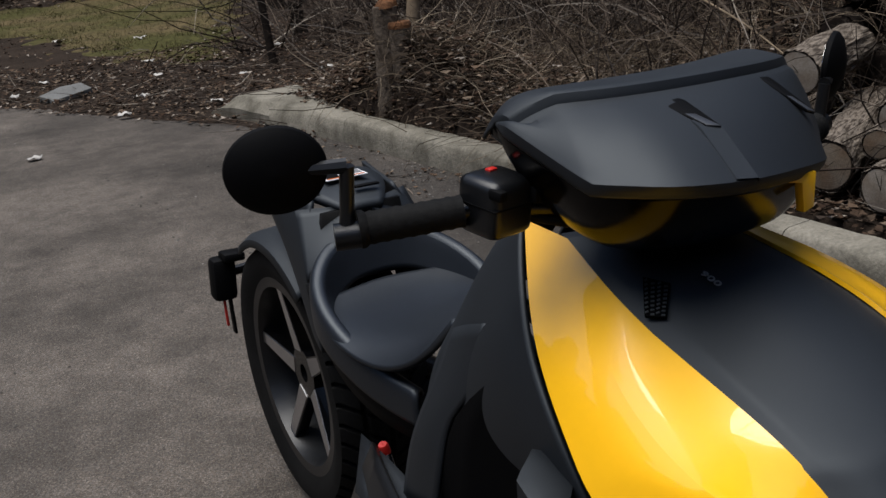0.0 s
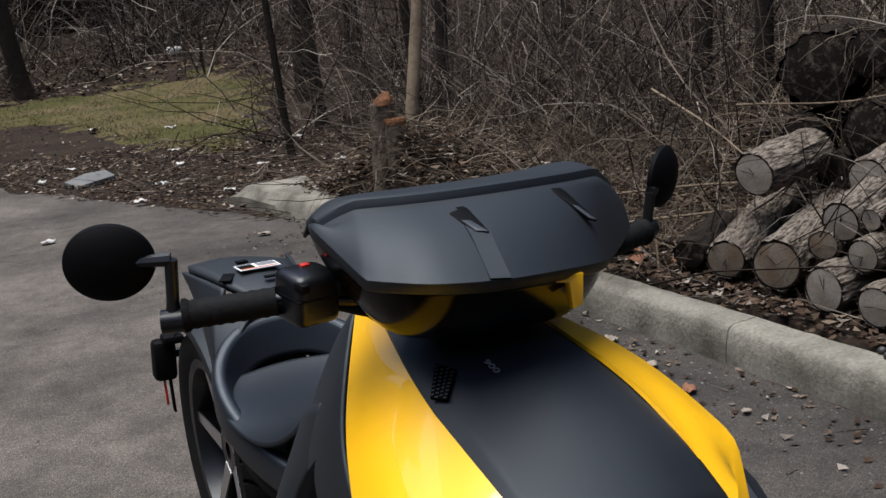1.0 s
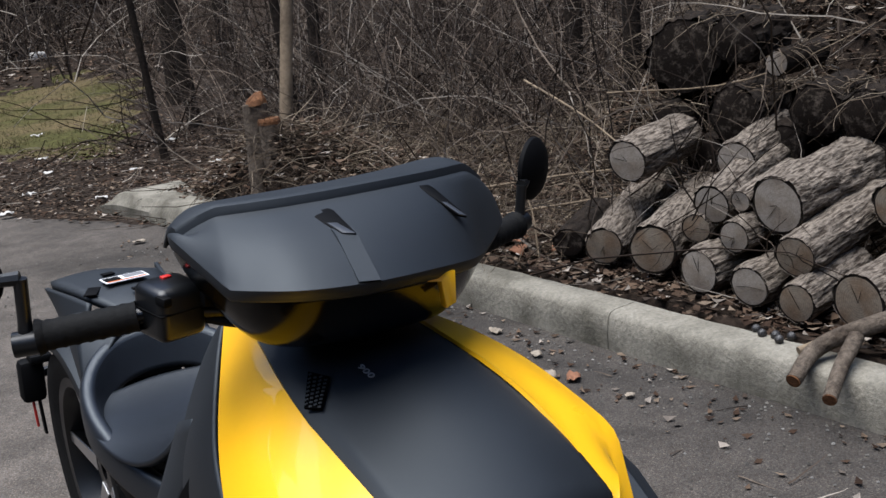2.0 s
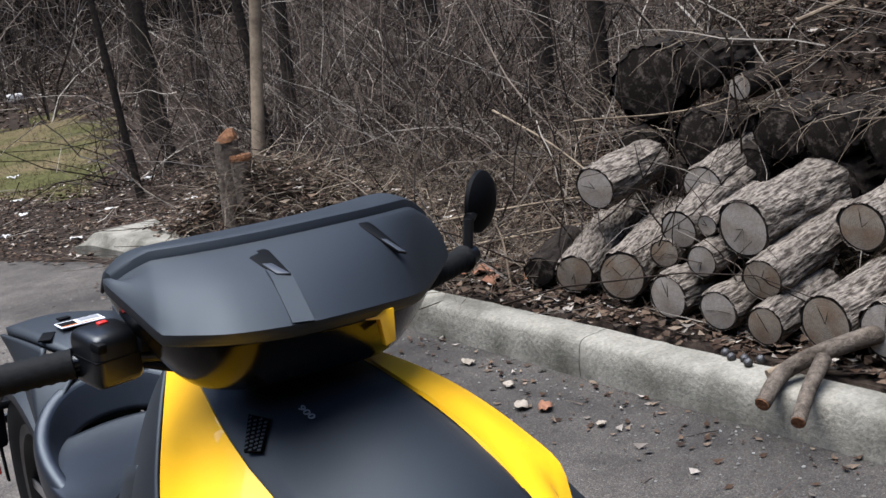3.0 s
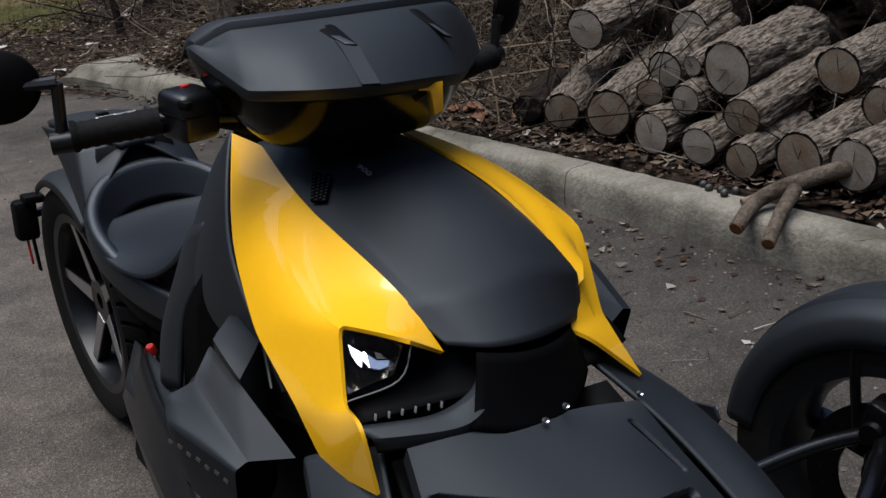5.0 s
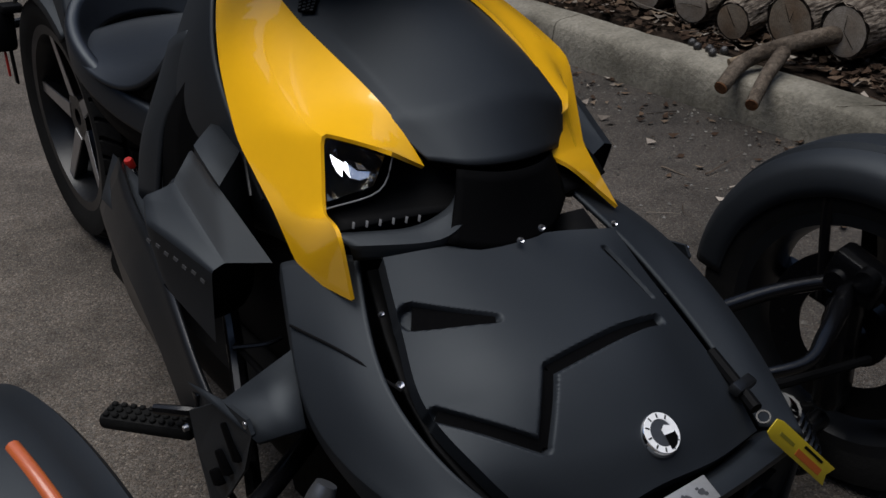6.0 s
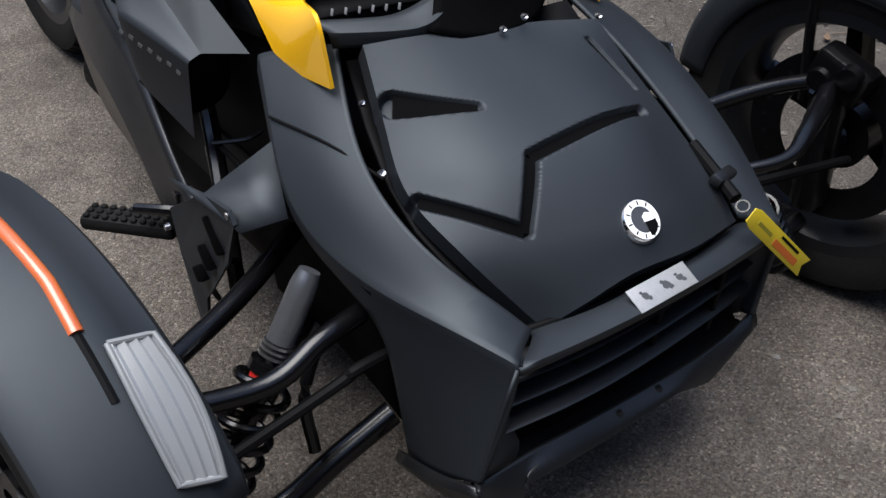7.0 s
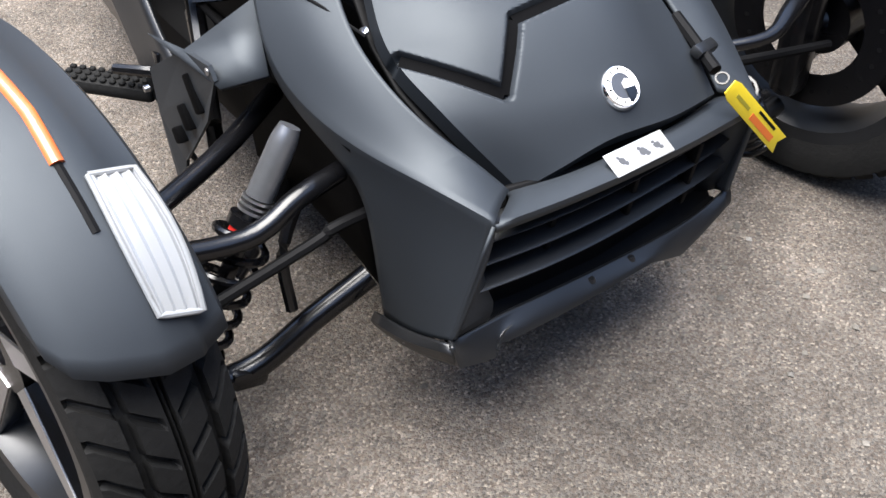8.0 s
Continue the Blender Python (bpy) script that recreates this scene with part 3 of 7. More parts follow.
part("nose_bolt", moved(lathe([(0, 0.001), (-0.002, 0.003), (0.002, 0.004), (0.004, 0.001)], 14), facing((-0.187, 0.185, 0.542), (-0.1, -0.5, 0.8), (1, 0, 0)) @ pose(0, 0, 0, 0, 90, 0)), ALLOY, bike, "bright panel bolt")
sheet("nose_channel", [
    [(-0.165, 0.250, 0.560), (-0.212, 0.108, 0.465), (-0.202, 0.015, 0.425), (-0.155, -0.06, 0.36)],
    [(-0.11, 0.27, 0.54), (-0.15, 0.13, 0.44), (-0.14, 0.04, 0.38), (-0.09, -0.03, 0.32)],
], BLACK, bike, "", 0.004, 1)
sheet("nose_channel", [
    [(0.14, 0.225, 0.560), (0.17, 0.14, 0.470), (0.17, 0.05, 0.395), (0.15, -0.04, 0.325)],
    [(0.09, 0.25, 0.55), (0.10, 0.15, 0.45), (0.10, 0.05, 0.37), (0.08, -0.03, 0.31)],
], BLACK, bike, "", 0.004, 1)
sheet("nose_brow", [
    [(-0.150, -0.055, 0.360), (-0.08, -0.070, 0.352), (-0.02, -0.078, 0.366), (0.08, -0.078, 0.362), (0.18, -0.045, 0.345)],
    [(-0.156, -0.080, 0.374), (-0.07, -0.088, 0.378), (-0.01, -0.093, 0.380), (0.09, -0.087, 0.371), (0.195, -0.050, 0.354)],
    [(-0.212, -0.121, 0.389), (-0.12, -0.123, 0.381), (0.00, -0.117, 0.372), (0.11, -0.101, 0.358), (0.236, -0.070, 0.334)],
    [(-0.211, -0.118, 0.379), (-0.12, -0.119, 0.371), (0.00, -0.113, 0.362), (0.11, -0.098, 0.348), (0.236, -0.067, 0.324)],
], PLASTIC, bike, "", 0.006, 2, [(10 + i, 11 + i) for i in range(4)])
sheet("grille_backing", [
    [(-0.20, -0.06, 0.38), (0.0, -0.07, 0.35), (0.24, -0.02, 0.31)],
    [(-0.235, -0.05, 0.19), (0.0, -0.05, 0.15), (0.23, -0.01, 0.16)],
    [(-0.238, -0.096, 0.192), (0.0, -0.098, 0.168), (0.232, -0.054, 0.176)],
], BLACK, bike, "", 0.006, 1)
sheet("inner_floor", [[(-0.15, -0.066, 0.340), (0.0, -0.07, 0.345), (0.17, -0.045, 0.330)], [(-0.15, 0.10, 0.36), (0.0, 0.1, 0.36), (0.17, 0.10, 0.36)]], BLACK, bike, "", 0.005, 1)
for lift in (0.0, -0.030, -0.066):
    bm = bmesh.new()
    line = spline([(-0.212, -0.094, 0.344 + lift), (-0.115, -0.104, 0.344 + lift), (-0.006, -0.098, 0.337 + lift), (0.147, -0.075, 0.323 + lift), (0.228, -0.050, 0.308 + lift)], 6)
    rows = [[bm.verts.new(p + Vector(o)) for o in ((0, 0.035, 0.006), (0, 0.003, 0.0), (0, 0, -0.002), (0, 0.002, -0.005), (0, 0.035, 0.0))] for p in line]
    for a, b in zip(rows, rows[1:]):
        for k in range(5):
            bm.faces.new((a[k], a[(k + 1) % 5], b[(k + 1) % 5], b[k]))
    bm.faces.new(rows[0]), bm.faces.new(rows[-1][::-1])
    bmesh.ops.recalc_face_normals(bm, faces=bm.faces)
    part("grille_slat", bm, SATIN, bike, "thin black grille slat")
for x, z in ((-0.105, 0.300), (0.02, 0.292), (0.135, 0.276)):
    part("grille_post", box((0.008, 0.02, 0.10), pose(x, -0.078 + 0.1 * max(0, x), z, 8, 0, 0), 0.002), BLACK, bike)
sheet("grille_jamb", [[(-0.213, -0.118, 0.385), (-0.196, -0.088, 0.365)], [(-0.232, -0.106, 0.300), (-0.204, -0.084, 0.285)], [(-0.240, -0.100, 0.252), (-0.176, -0.086, 0.240)], [(-0.245, -0.094, 0.228), (-0.190, -0.088, 0.222)]], PLASTIC, bike, "", 0.004, 1)
sheet("grille_jamb", [[(0.237, -0.066, 0.332), (0.200, -0.030, 0.318)], [(0.243, -0.058, 0.255), (0.205, -0.022, 0.250)], [(0.250, -0.046, 0.190), (0.205, -0.020, 0.180)]], PLASTIC, bike, "", 0.004, 1)
LIP_IN = [(-0.247, -0.092, 0.222), (-0.218, -0.090, 0.221), (-0.163, -0.087, 0.220), (-0.150, -0.086, 0.218), (-0.072, -0.085, 0.212), (0.016, -0.079, 0.202), (0.112, -0.070, 0.190), (0.168, -0.062, 0.185), (0.206, -0.056, 0.186), (0.253, -0.045, 0.192)]
LIP_OUT = [(-0.252, -0.106, 0.226), (-0.244, -0.110, 0.196), (-0.196, -0.112, 0.186), (-0.188, -0.110, 0.201), (-0.117, -0.108, 0.194), (-0.033, -0.104, 0.191), (0.059, -0.096, 0.186), (0.121, -0.090, 0.163), (0.172, -0.078, 0.166), (0.240, -0.062, 0.178)]
lip = sheet("front_lip", [LIP_IN, [tuple((0.35 * a[k] + 0.65 * b[k]) + 0.003 * (k == 2) for k in range(3)) for a, b in zip(LIP_IN, LIP_OUT)], LIP_OUT, [(x * 0.99, y + 0.012, z - 0.006) for x, y, z in LIP_OUT]],
            SATIN, bike, "satin black front lip with two square tabs", 0.005, 2, [(20 + i, 21 + i, 0.95) for i in range(9)] + [(i, i + 1, 0.9) for i in range(9)] + [(10 * r + c, 10 * (r + 1) + c, 0.8) for r in (1, 2) for c in (1, 2, 3, 6, 7)])
sheet("lip_side", [
    [(-0.249, 0.050, 0.158), (-0.252, -0.030, 0.188), (-0.250, -0.098, 0.226)],
    [(-0.256, 0.048, 0.150), (-0.260, -0.030, 0.178), (-0.252, -0.106, 0.220)],
    [(-0.250, 0.050, 0.138), (-0.252, -0.028, 0.158), (-0.243, -0.106, 0.196)],
], SATIN, bike, "", 0.005, 2, [(3, 4, 0.8), (4, 5, 0.8)])
for f in (0.28, 0.62):
    a, b = Vector(LIP_IN[4]).lerp(Vector(LIP_OUT[4]), 0.5), Vector(LIP_IN[7]).lerp(Vector(LIP_OUT[6]), 0.5)
    part("lip_stud", moved(lathe([(-0.003, 0.001), (-0.003, 0.004), (0.002, 0.006)], 12), Matrix.Translation(a.lerp(b, f) + Vector((0, 0, 0.005))) @ pose(0, 0, 0, 0, 90, 0)), SATIN, lip)
part("lip_bolt", moved(lathe([(0, 0.001), (-0.002, 0.004), (0.003, 0.005)], 12), pose(-0.256, -0.02, 0.172, 0, 0, 0)), ALLOY, bike)

# key tag on its strap
TAG = facing((0.158, -0.084, 0.397), (-0.1, -0.99, 0.05), (0.111, -0.012, -0.123)) @ Matrix.Diagonal((1.6, 0.86, 1, 1))
tag = part("key_tag", slab([(0, -0.011), (0.008, -0.015), (0.096, -0.015), (0.091, 0), (0.096, 0.015), (0.008, 0.015), (0, 0.011)], 0.0015, TAG, 0.0004), TAGYELLOW, bike, "bright yellow key tag with orange print")
part("orange_print", box((0.04, 0.010, 0.0008), TAG @ pose(0.062, -0.004, 0.0016), 0), TAGORANGE, tag)
part("grey_print", box((0.03, 0.004, 0.0008), TAG @ pose(0.062, 0.009, 0.0016), 0), BLACK, tag)
part("grey_print", box((0.022, 0.005, 0.0008), TAG @ pose(0.024, 0.0, 0.0016), 0), OLIVE, tag)
part("split_ring", moved(lathe([(-0.001, 0.0065), (0.001, 0.0065), (0.001, 0.0085), (-0.001, 0.0085)], 24, True), pose(0.155, -0.074, 0.404, 0, 60, 30)), STEEL, tag)
part("strap", tube([(0.165, 0.02, 0.44), (0.162, -0.03, 0.418), (0.156, -0.062, 0.408)], 0.008, 8), BLACK, bike)
part("strap_clip", box((0.045, 0.016, 0.014), pose(0.168, -0.030, 0.418, 25, 10, 15), 0.004), SATIN, bike)

for at in ((-0.003, 0.1705, 0.581), (0.028, 0.1705, 0.588), (0.169, 0.196, 0.541)):
    part("rivet", moved(lathe([(0, 0.001), (-0.002, 0.003), (0.002, 0.0045)], 12), facing(at, (0, -0.8, 0.5), (1, 0, 0)) @ pose(0, 0, 0, 0, 90, 0)), ALLOY, bike, "bright rivet")

# instrument pod, about its own middle and turned with the bars
POD = pose(0.0996, 0.6056, 0.9665, 0, 5, 8)


def podpt(u, v, w):
    return tuple(POD @ Vector((u, -v, w)))


# stations along the pod: ridge and lower edge, each as across, forward, up; then the back's height
PODS = [((-0.240, -0.09, 0.0085), (-0.252, -0.08, 0.002), 0.008), ((-0.225, -0.075, 0.022), (-0.249, -0.02, -0.021), 0.024), ((-0.208, -0.055, 0.033), (-0.253, 0.05, -0.041), 0.032), ((-0.160, -0.015, 0.038), (-0.217, 0.12, -0.038), 0.034),
        ((-0.075, 0.005, 0.043), (-0.142, 0.145, -0.041), 0.036), ((0.0, 0.005, 0.046), (-0.04, 0.13, -0.043), 0.038), ((0.08, -0.005, 0.047), (0.05, 0.105, -0.049), 0.044), ((0.15, -0.04, 0.045), (0.115, 0.045, -0.058), 0.052),
        ((0.19, -0.07, 0.041), (0.205, -0.02, -0.047), 0.055), ((0.235, -0.09, 0.014), (0.247, -0.06, -0.044), 0.03)]
body, under = [], []
for (a, b, c), (d, e, f), h in PODS:
    body.append([podpt(a * 0.95, -0.150, h - 0.03), podpt(a * 0.97, -0.125, h), podpt(a, b - 0.012, c + 0.003), podpt(a, b, c), podpt(a, b + 0.003, c - 0.010), podpt(a * 1.0 + (d - a) * 0.08, b + 0.014, c - 0.014),
                 podpt((a + d) / 2, (b + e) / 2 + 0.006, (c + f) / 2 + 0.004), podpt(d, e, f), podpt(d * 0.985, e - 0.008, f - 0.012)])
    under.append([podpt(d * 0.975, e - 0.012, f - 0.010), podpt(d * 0.94, e - 0.024, f - 0.035), podpt(d * 0.84, e * 0.85 - 0.035, f - 0.075), podpt(d * 0.6, e * 0.4 - 0.04, -0.140), podpt(a * 0.6, -0.10, -0.10), podpt(a * 0.94, -0.146, h - 0.028)])
for rows in (body, under):
    for end, at in ((0, podpt(-0.238, -0.115, 0.0)), (-1, podpt(0.232, -0.105, -0.02))):
        tip = [tuple(Vector(p).lerp(Vector(at), 0.9)) for p in rows[end]]
        rows.insert(0, tip) if end == 0 else rows.append(tip)
creases = [(i * 9 + k, (i + 1) * 9 + k, 1.0 if k in (3, 4, 5) else 0.8) for i in range(11) for k in (3, 4, 5, 7)] + [(3 * 9 + k, 3 * 9 + k + 1, 0.8) for k in range(2, 8)] + [(4 * 9 + k, 4 * 9 + k + 1, 0.35) for k in (5, 6)] + [(8 * 9 + k, 8 * 9 + k + 1, 0.7) for k in (5, 6)] + [(i * 9 + k, i * 9 + k + 1, 0.7) for i in (1, 10) for k in range(8)]
pod = sheet("instrument_pod", body, PLASTIC, bike, "matt black faceted instrument pod", 0.004, 2, creases)
# the underside's shade is partly in its darker material
sheet("pod_underside", under, UNDER, pod, "gloss black pod underside, deepened for its shade", 0.004, 2)


def pod_face(s, f):
    """A place on the pod's front, with its outward normal and its direction across: s along the stations, f from ridge to lower edge."""
    def at(s, f):
        i = min(int(s), len(body) - 2)
        a, b, c = (Vector(body[i][k]).lerp(Vector(body[i + 1][k]), s - i) for k in (5, 6, 7))
        return a.lerp(b, f * 2) if f < 0.5 else b.lerp(c, f * 2 - 1)
    p = at(s, f)
    across, down = at(s + 0.1, f) - at(s - 0.1, f), at(s, f + 0.05) - at(s, f - 0.05)
    n = across.cross(-down).normalized()
    return p, n, across.normalized()


for s, metal in ((4.68, RAMP), (6.75, RAMP)):
    p, n, x = pod_face(s, 0.26)
    m = facing(p + n * 0.0005, n, x)
    # no hole is cut: a flush black slab stands for the vent's shade
    part("pod_vent", slab([(-0.014, 0.016), (-0.010, 0.020), (0.012, 0.019), (0.016, 0.015), (0.020, -0.026), (0.004, -0.022), (-0.013, 0.008)][::-1], 0.004, m @ Matrix.Diagonal((0.98 if s < 6 else 0.70, 1.5, 1, 1)) @ pose(0, 0, -0.003), 0.0008), BLACK, pod, "flush black slab for a slot vent's dark inside")
    part("vent_ramp", slab([(-0.003, -0.004), (0.008, -0.006), (0.019, -0.026), (0.005, -0.0225)][::-1], 0.0022, m @ Matrix.Diagonal((0.98 if s < 6 else 0.70, 1.5, 1, 1)) @ pose(0, 0, -0.0008), 0.0006), metal, pod)
    if s > 6:
        continue
    bm = bmesh.new()
    rows = []
    for k in range(9):
        f = 0.40 + 0.56 * k / 8
        p, n, x = pod_face(s, f)
        p = p + x * (0.012 + 0.016 * k / 8)
        rows.append([bm.verts.new(p + x * o + n * h) for o, h in ((-0.015, -0.006), (-0.012, 0.0008), (0.012, 0.0008), (0.015, -0.006))])
    for a, b in zip(rows, rows[1:]):
        for k in range(3):
            bm.faces.new((a[k], a[k + 1], b[k + 1], b[k]))
    bmesh.ops.recalc_face_normals(bm, faces=bm.faces)
    part("pod_crease", bm, PLASTIC, pod)
part("pod_trim", slab([(0.066, 0.920), (0.112, 0.915), (0.109, 0.877), (0.095, 0.873), (0.092, 0.906), (0.074, 0.910)][::-1], 0.012, facing((0, 0.497, 0), (0, -1, 0), (1, 0, 0)), 0.001), YELLOW, bike, "yellow trim under the pod")
solid("steering_neck", [[(-0.06, 0.50, 0.88), (0.15, 0.52, 0.87), (0.15, 0.70, 0.87), (-0.06, 0.70, 0.88)], [(-0.04, 0.56, 0.83), (0.11, 0.57, 0.82), (0.11, 0.72, 0.80), (-0.04, 0.72, 0.80)]], BLACK, bike, "", 1)

# handlebar
part("handlebar", tube([(-0.31, 0.718, 0.9), (-0.17, 0.675, 0.9), (-0.05, 0.64, 0.88), (0.06, 0.63, 0.87), (0.18, 0.66, 0.87), (0.3, 0.715, 0.87), (0.395, 0.752, 0.872)], 0.011), STEEL, bike)


def grip_bm(a, b):
    a, b = Vector(a), Vector(b)
    path = [a.lerp(b, i / 24) for i in range(25)]
    return sweep(bmesh.new(), path, [0.021 if i < 2 else (0.0175 if i % 3 else 0.0186) for i in range(25)], 18)


part("grip", grip_bm((-0.312, 0.718, 0.898), (-0.205, 0.682, 0.902)), RUBBER, bike, "ribbed black rubber grip")
part("grip", grip_bm((0.392, 0.752, 0.872), (0.285, 0.71, 0.87)), RUBBER, bike, "ribbed black rubber grip")
SW = pose(-0.168, 0.674, 0.905, 8, 2, 14)
switch = part("switch_housing", box((0.064, 0.062, 0.066), SW, 0.012, 3), SATIN, bike, "black switch housing")
part("stop_switch", box((0.012, 0.008, 0.004), SW @ pose(0.004, 0.012, 0.0335), 0.001), RED, switch, "red stop switch")
part("switch_button", box((0.012, 0.02, 0.012), SW @ pose(-0.026, -0.028, 0.022), 0.003), BLACK, switch)
part("switch_button", box((0.010, 0.012, 0.02), SW @ pose(0.026, -0.034, 0.014), 0.003), BLACK, switch)
part("housing_seam", box((0.066, 0.064, 0.0015), SW @ pose(0, 0, 0.004), 0), BLACK, switch)
part("brake_hose", tube([(-0.135, 0.665, 0.885), (-0.09, 0.64, 0.872), (-0.04, 0.62, 0.88)], 0.006, 8), RUBBER, bike)
part("cable", tube([(-0.14, 0.66, 0.905), (-0.10, 0.63, 0.905), (-0.06, 0.61, 0.91)], 0.005, 8), RUBBER, bike)


def mirror(side, base, elbow, mid, yaw, r):
    st = part("mirror_stem", tube([base, ((base[0] * 0.6 + elbow[0] * 0.4), base[1], base[2] + 0.3 * (elbow[2] - base[2])), elbow], [0.011, 0.008, 0.008]), SATIN, bike, "black mirror stem")
    part("stem_clamp", moved(lathe([(-0.014, 0.004), (-0.014, 0.015), (0.014, 0.015), (0.014, 0.004)], 18, True), Matrix.Translation(base) @ pose(0, 0, 0, 0, 0, 20 * side)), SATIN, st)
    arm = part("mirror_arm", tube([elbow, tuple(0.5 * (e + m) for e, m in zip(elbow, mid)), mid], [0.009, 0.007, 0.004], 8), SATIN, bike)
    head = part("mirror", moved(lathe([(-0.014, 0.001), (-0.012, 0.02), (-0.005, 0.042), (0.002, r - 0.001), (0.008, r), (0.010, r - 0.004), (0.008, 0.001)], 40), Matrix.Translation(mid) @ pose(0, 0, 0, 0, -6, yaw) @ Matrix.Diagonal((1, 1.06, 0.94, 1))), BLACK, bike, "round black rear-view mirror seen from behind")
    part("mirror_glass", moved(lathe([(0.0095, 0.001), (0.0095, r - 0.006), (0.0105, r - 0.006), (0.0105, 0.001)], 40), Matrix.Translation(mid) @ pose(0, 0, 0, 0, -6, yaw) @ Matrix.Diagonal((1, 1.06, 0.94, 1))), MIRROR, head, "round mirror glass")


mirror(-1, (-0.324, 0.722, 0.893), (-0.318, 0.715, 0.970), (-0.386, 0.742, 0.972), 72, 0.0515)
mirror(1, (0.398, 0.752, 0.874), (0.408, 0.750, 0.930), (0.455, 0.775, 0.944), 122, 0.0515)

# tank cover between the bars and the seat
for sgn, about in ((1, 0), (-1, 0.02)):
    rows = [
        [(-0.058, 0.790, 0.846), (-0.030, 0.840, 0.835), (-0.020, 0.900, 0.770), (-0.030, 0.950, 0.690)],
        [(-0.074, 0.780, 0.832), (-0.075, 0.850, 0.800), (-0.078, 0.920, 0.730), (-0.085, 0.965, 0.648)],
        [(-0.130, 0.695, 0.752), (-0.135, 0.770, 0.725), (-0.125, 0.870, 0.660), (-0.110, 0.985, 0.590)],
        [(-0.170, 0.610, 0.708), (-0.178, 0.690, 0.660), (-0.160, 0.810, 0.590), (-0.125, 1.000, 0.520)],
        [(-0.178, 0.520, 0.610), (-0.168, 0.620, 0.575), (-0.152, 0.780, 0.500), (-0.135, 1.000, 0.440)],
        [(-0.150, 0.480, 0.500), (-0.145, 0.600, 0.480), (-0.140, 0.750, 0.420), (-0.140, 1.000, 0.360)],
    ]
    sheet("tank_side", rows if sgn > 0 else [mirror_x(r, about) for r in rows], PLASTIC, bike, "matt black side cover", 0.006, 3)
sheet("tank_top", [[(-0.06, 0.79, 0.846), (0.01, 0.77, 0.85), (0.09, 0.77, 0.84)], [(-0.03, 0.84, 0.836), (0.01, 0.84, 0.84), (0.05, 0.84, 0.832)], [(-0.022, 0.9, 0.772), (0.01, 0.9, 0.775), (0.04, 0.9, 0.77)], [(-0.032, 0.95, 0.692), (0.01, 0.955, 0.69), (0.05, 0.95, 0.69)]], SATIN, bike, "", 0.006, 2)

# knee panel, and a near-black sheet for the shade of the hollow before it
for mir in (False, True):
    knee = [[(-0.118, 0.900, 0.671), (-0.128, 0.844, 0.698), (-0.128, 0.787, 0.717)], [(-0.144, 0.925, 0.591), (-0.149, 0.852, 0.616), (-0.143, 0.776, 0.641)], [(-0.161, 0.948, 0.535), (-0.166, 0.906, 0.552), (-0.157, 0.863, 0.571)],
            [(-0.173, 0.968, 0.482), (-0.179, 0.921, 0.494), (-0.173, 0.865, 0.503)], [(-0.174, 1.006, 0.382), (-0.184, 0.942, 0.406), (-0.182, 0.883, 0.423)]]
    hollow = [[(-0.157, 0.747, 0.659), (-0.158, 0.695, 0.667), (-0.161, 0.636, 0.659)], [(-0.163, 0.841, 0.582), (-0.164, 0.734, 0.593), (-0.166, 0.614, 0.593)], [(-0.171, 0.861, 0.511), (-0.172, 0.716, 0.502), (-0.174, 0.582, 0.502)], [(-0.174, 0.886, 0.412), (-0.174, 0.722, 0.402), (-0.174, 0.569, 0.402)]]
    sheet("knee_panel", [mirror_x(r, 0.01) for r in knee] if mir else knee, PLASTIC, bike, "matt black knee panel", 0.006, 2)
    sheet("knee_shade", [mirror_x(r, 0.01) for r in hollow] if mir else hollow, SHADEBLACK, bike, "", 0.004, 1)

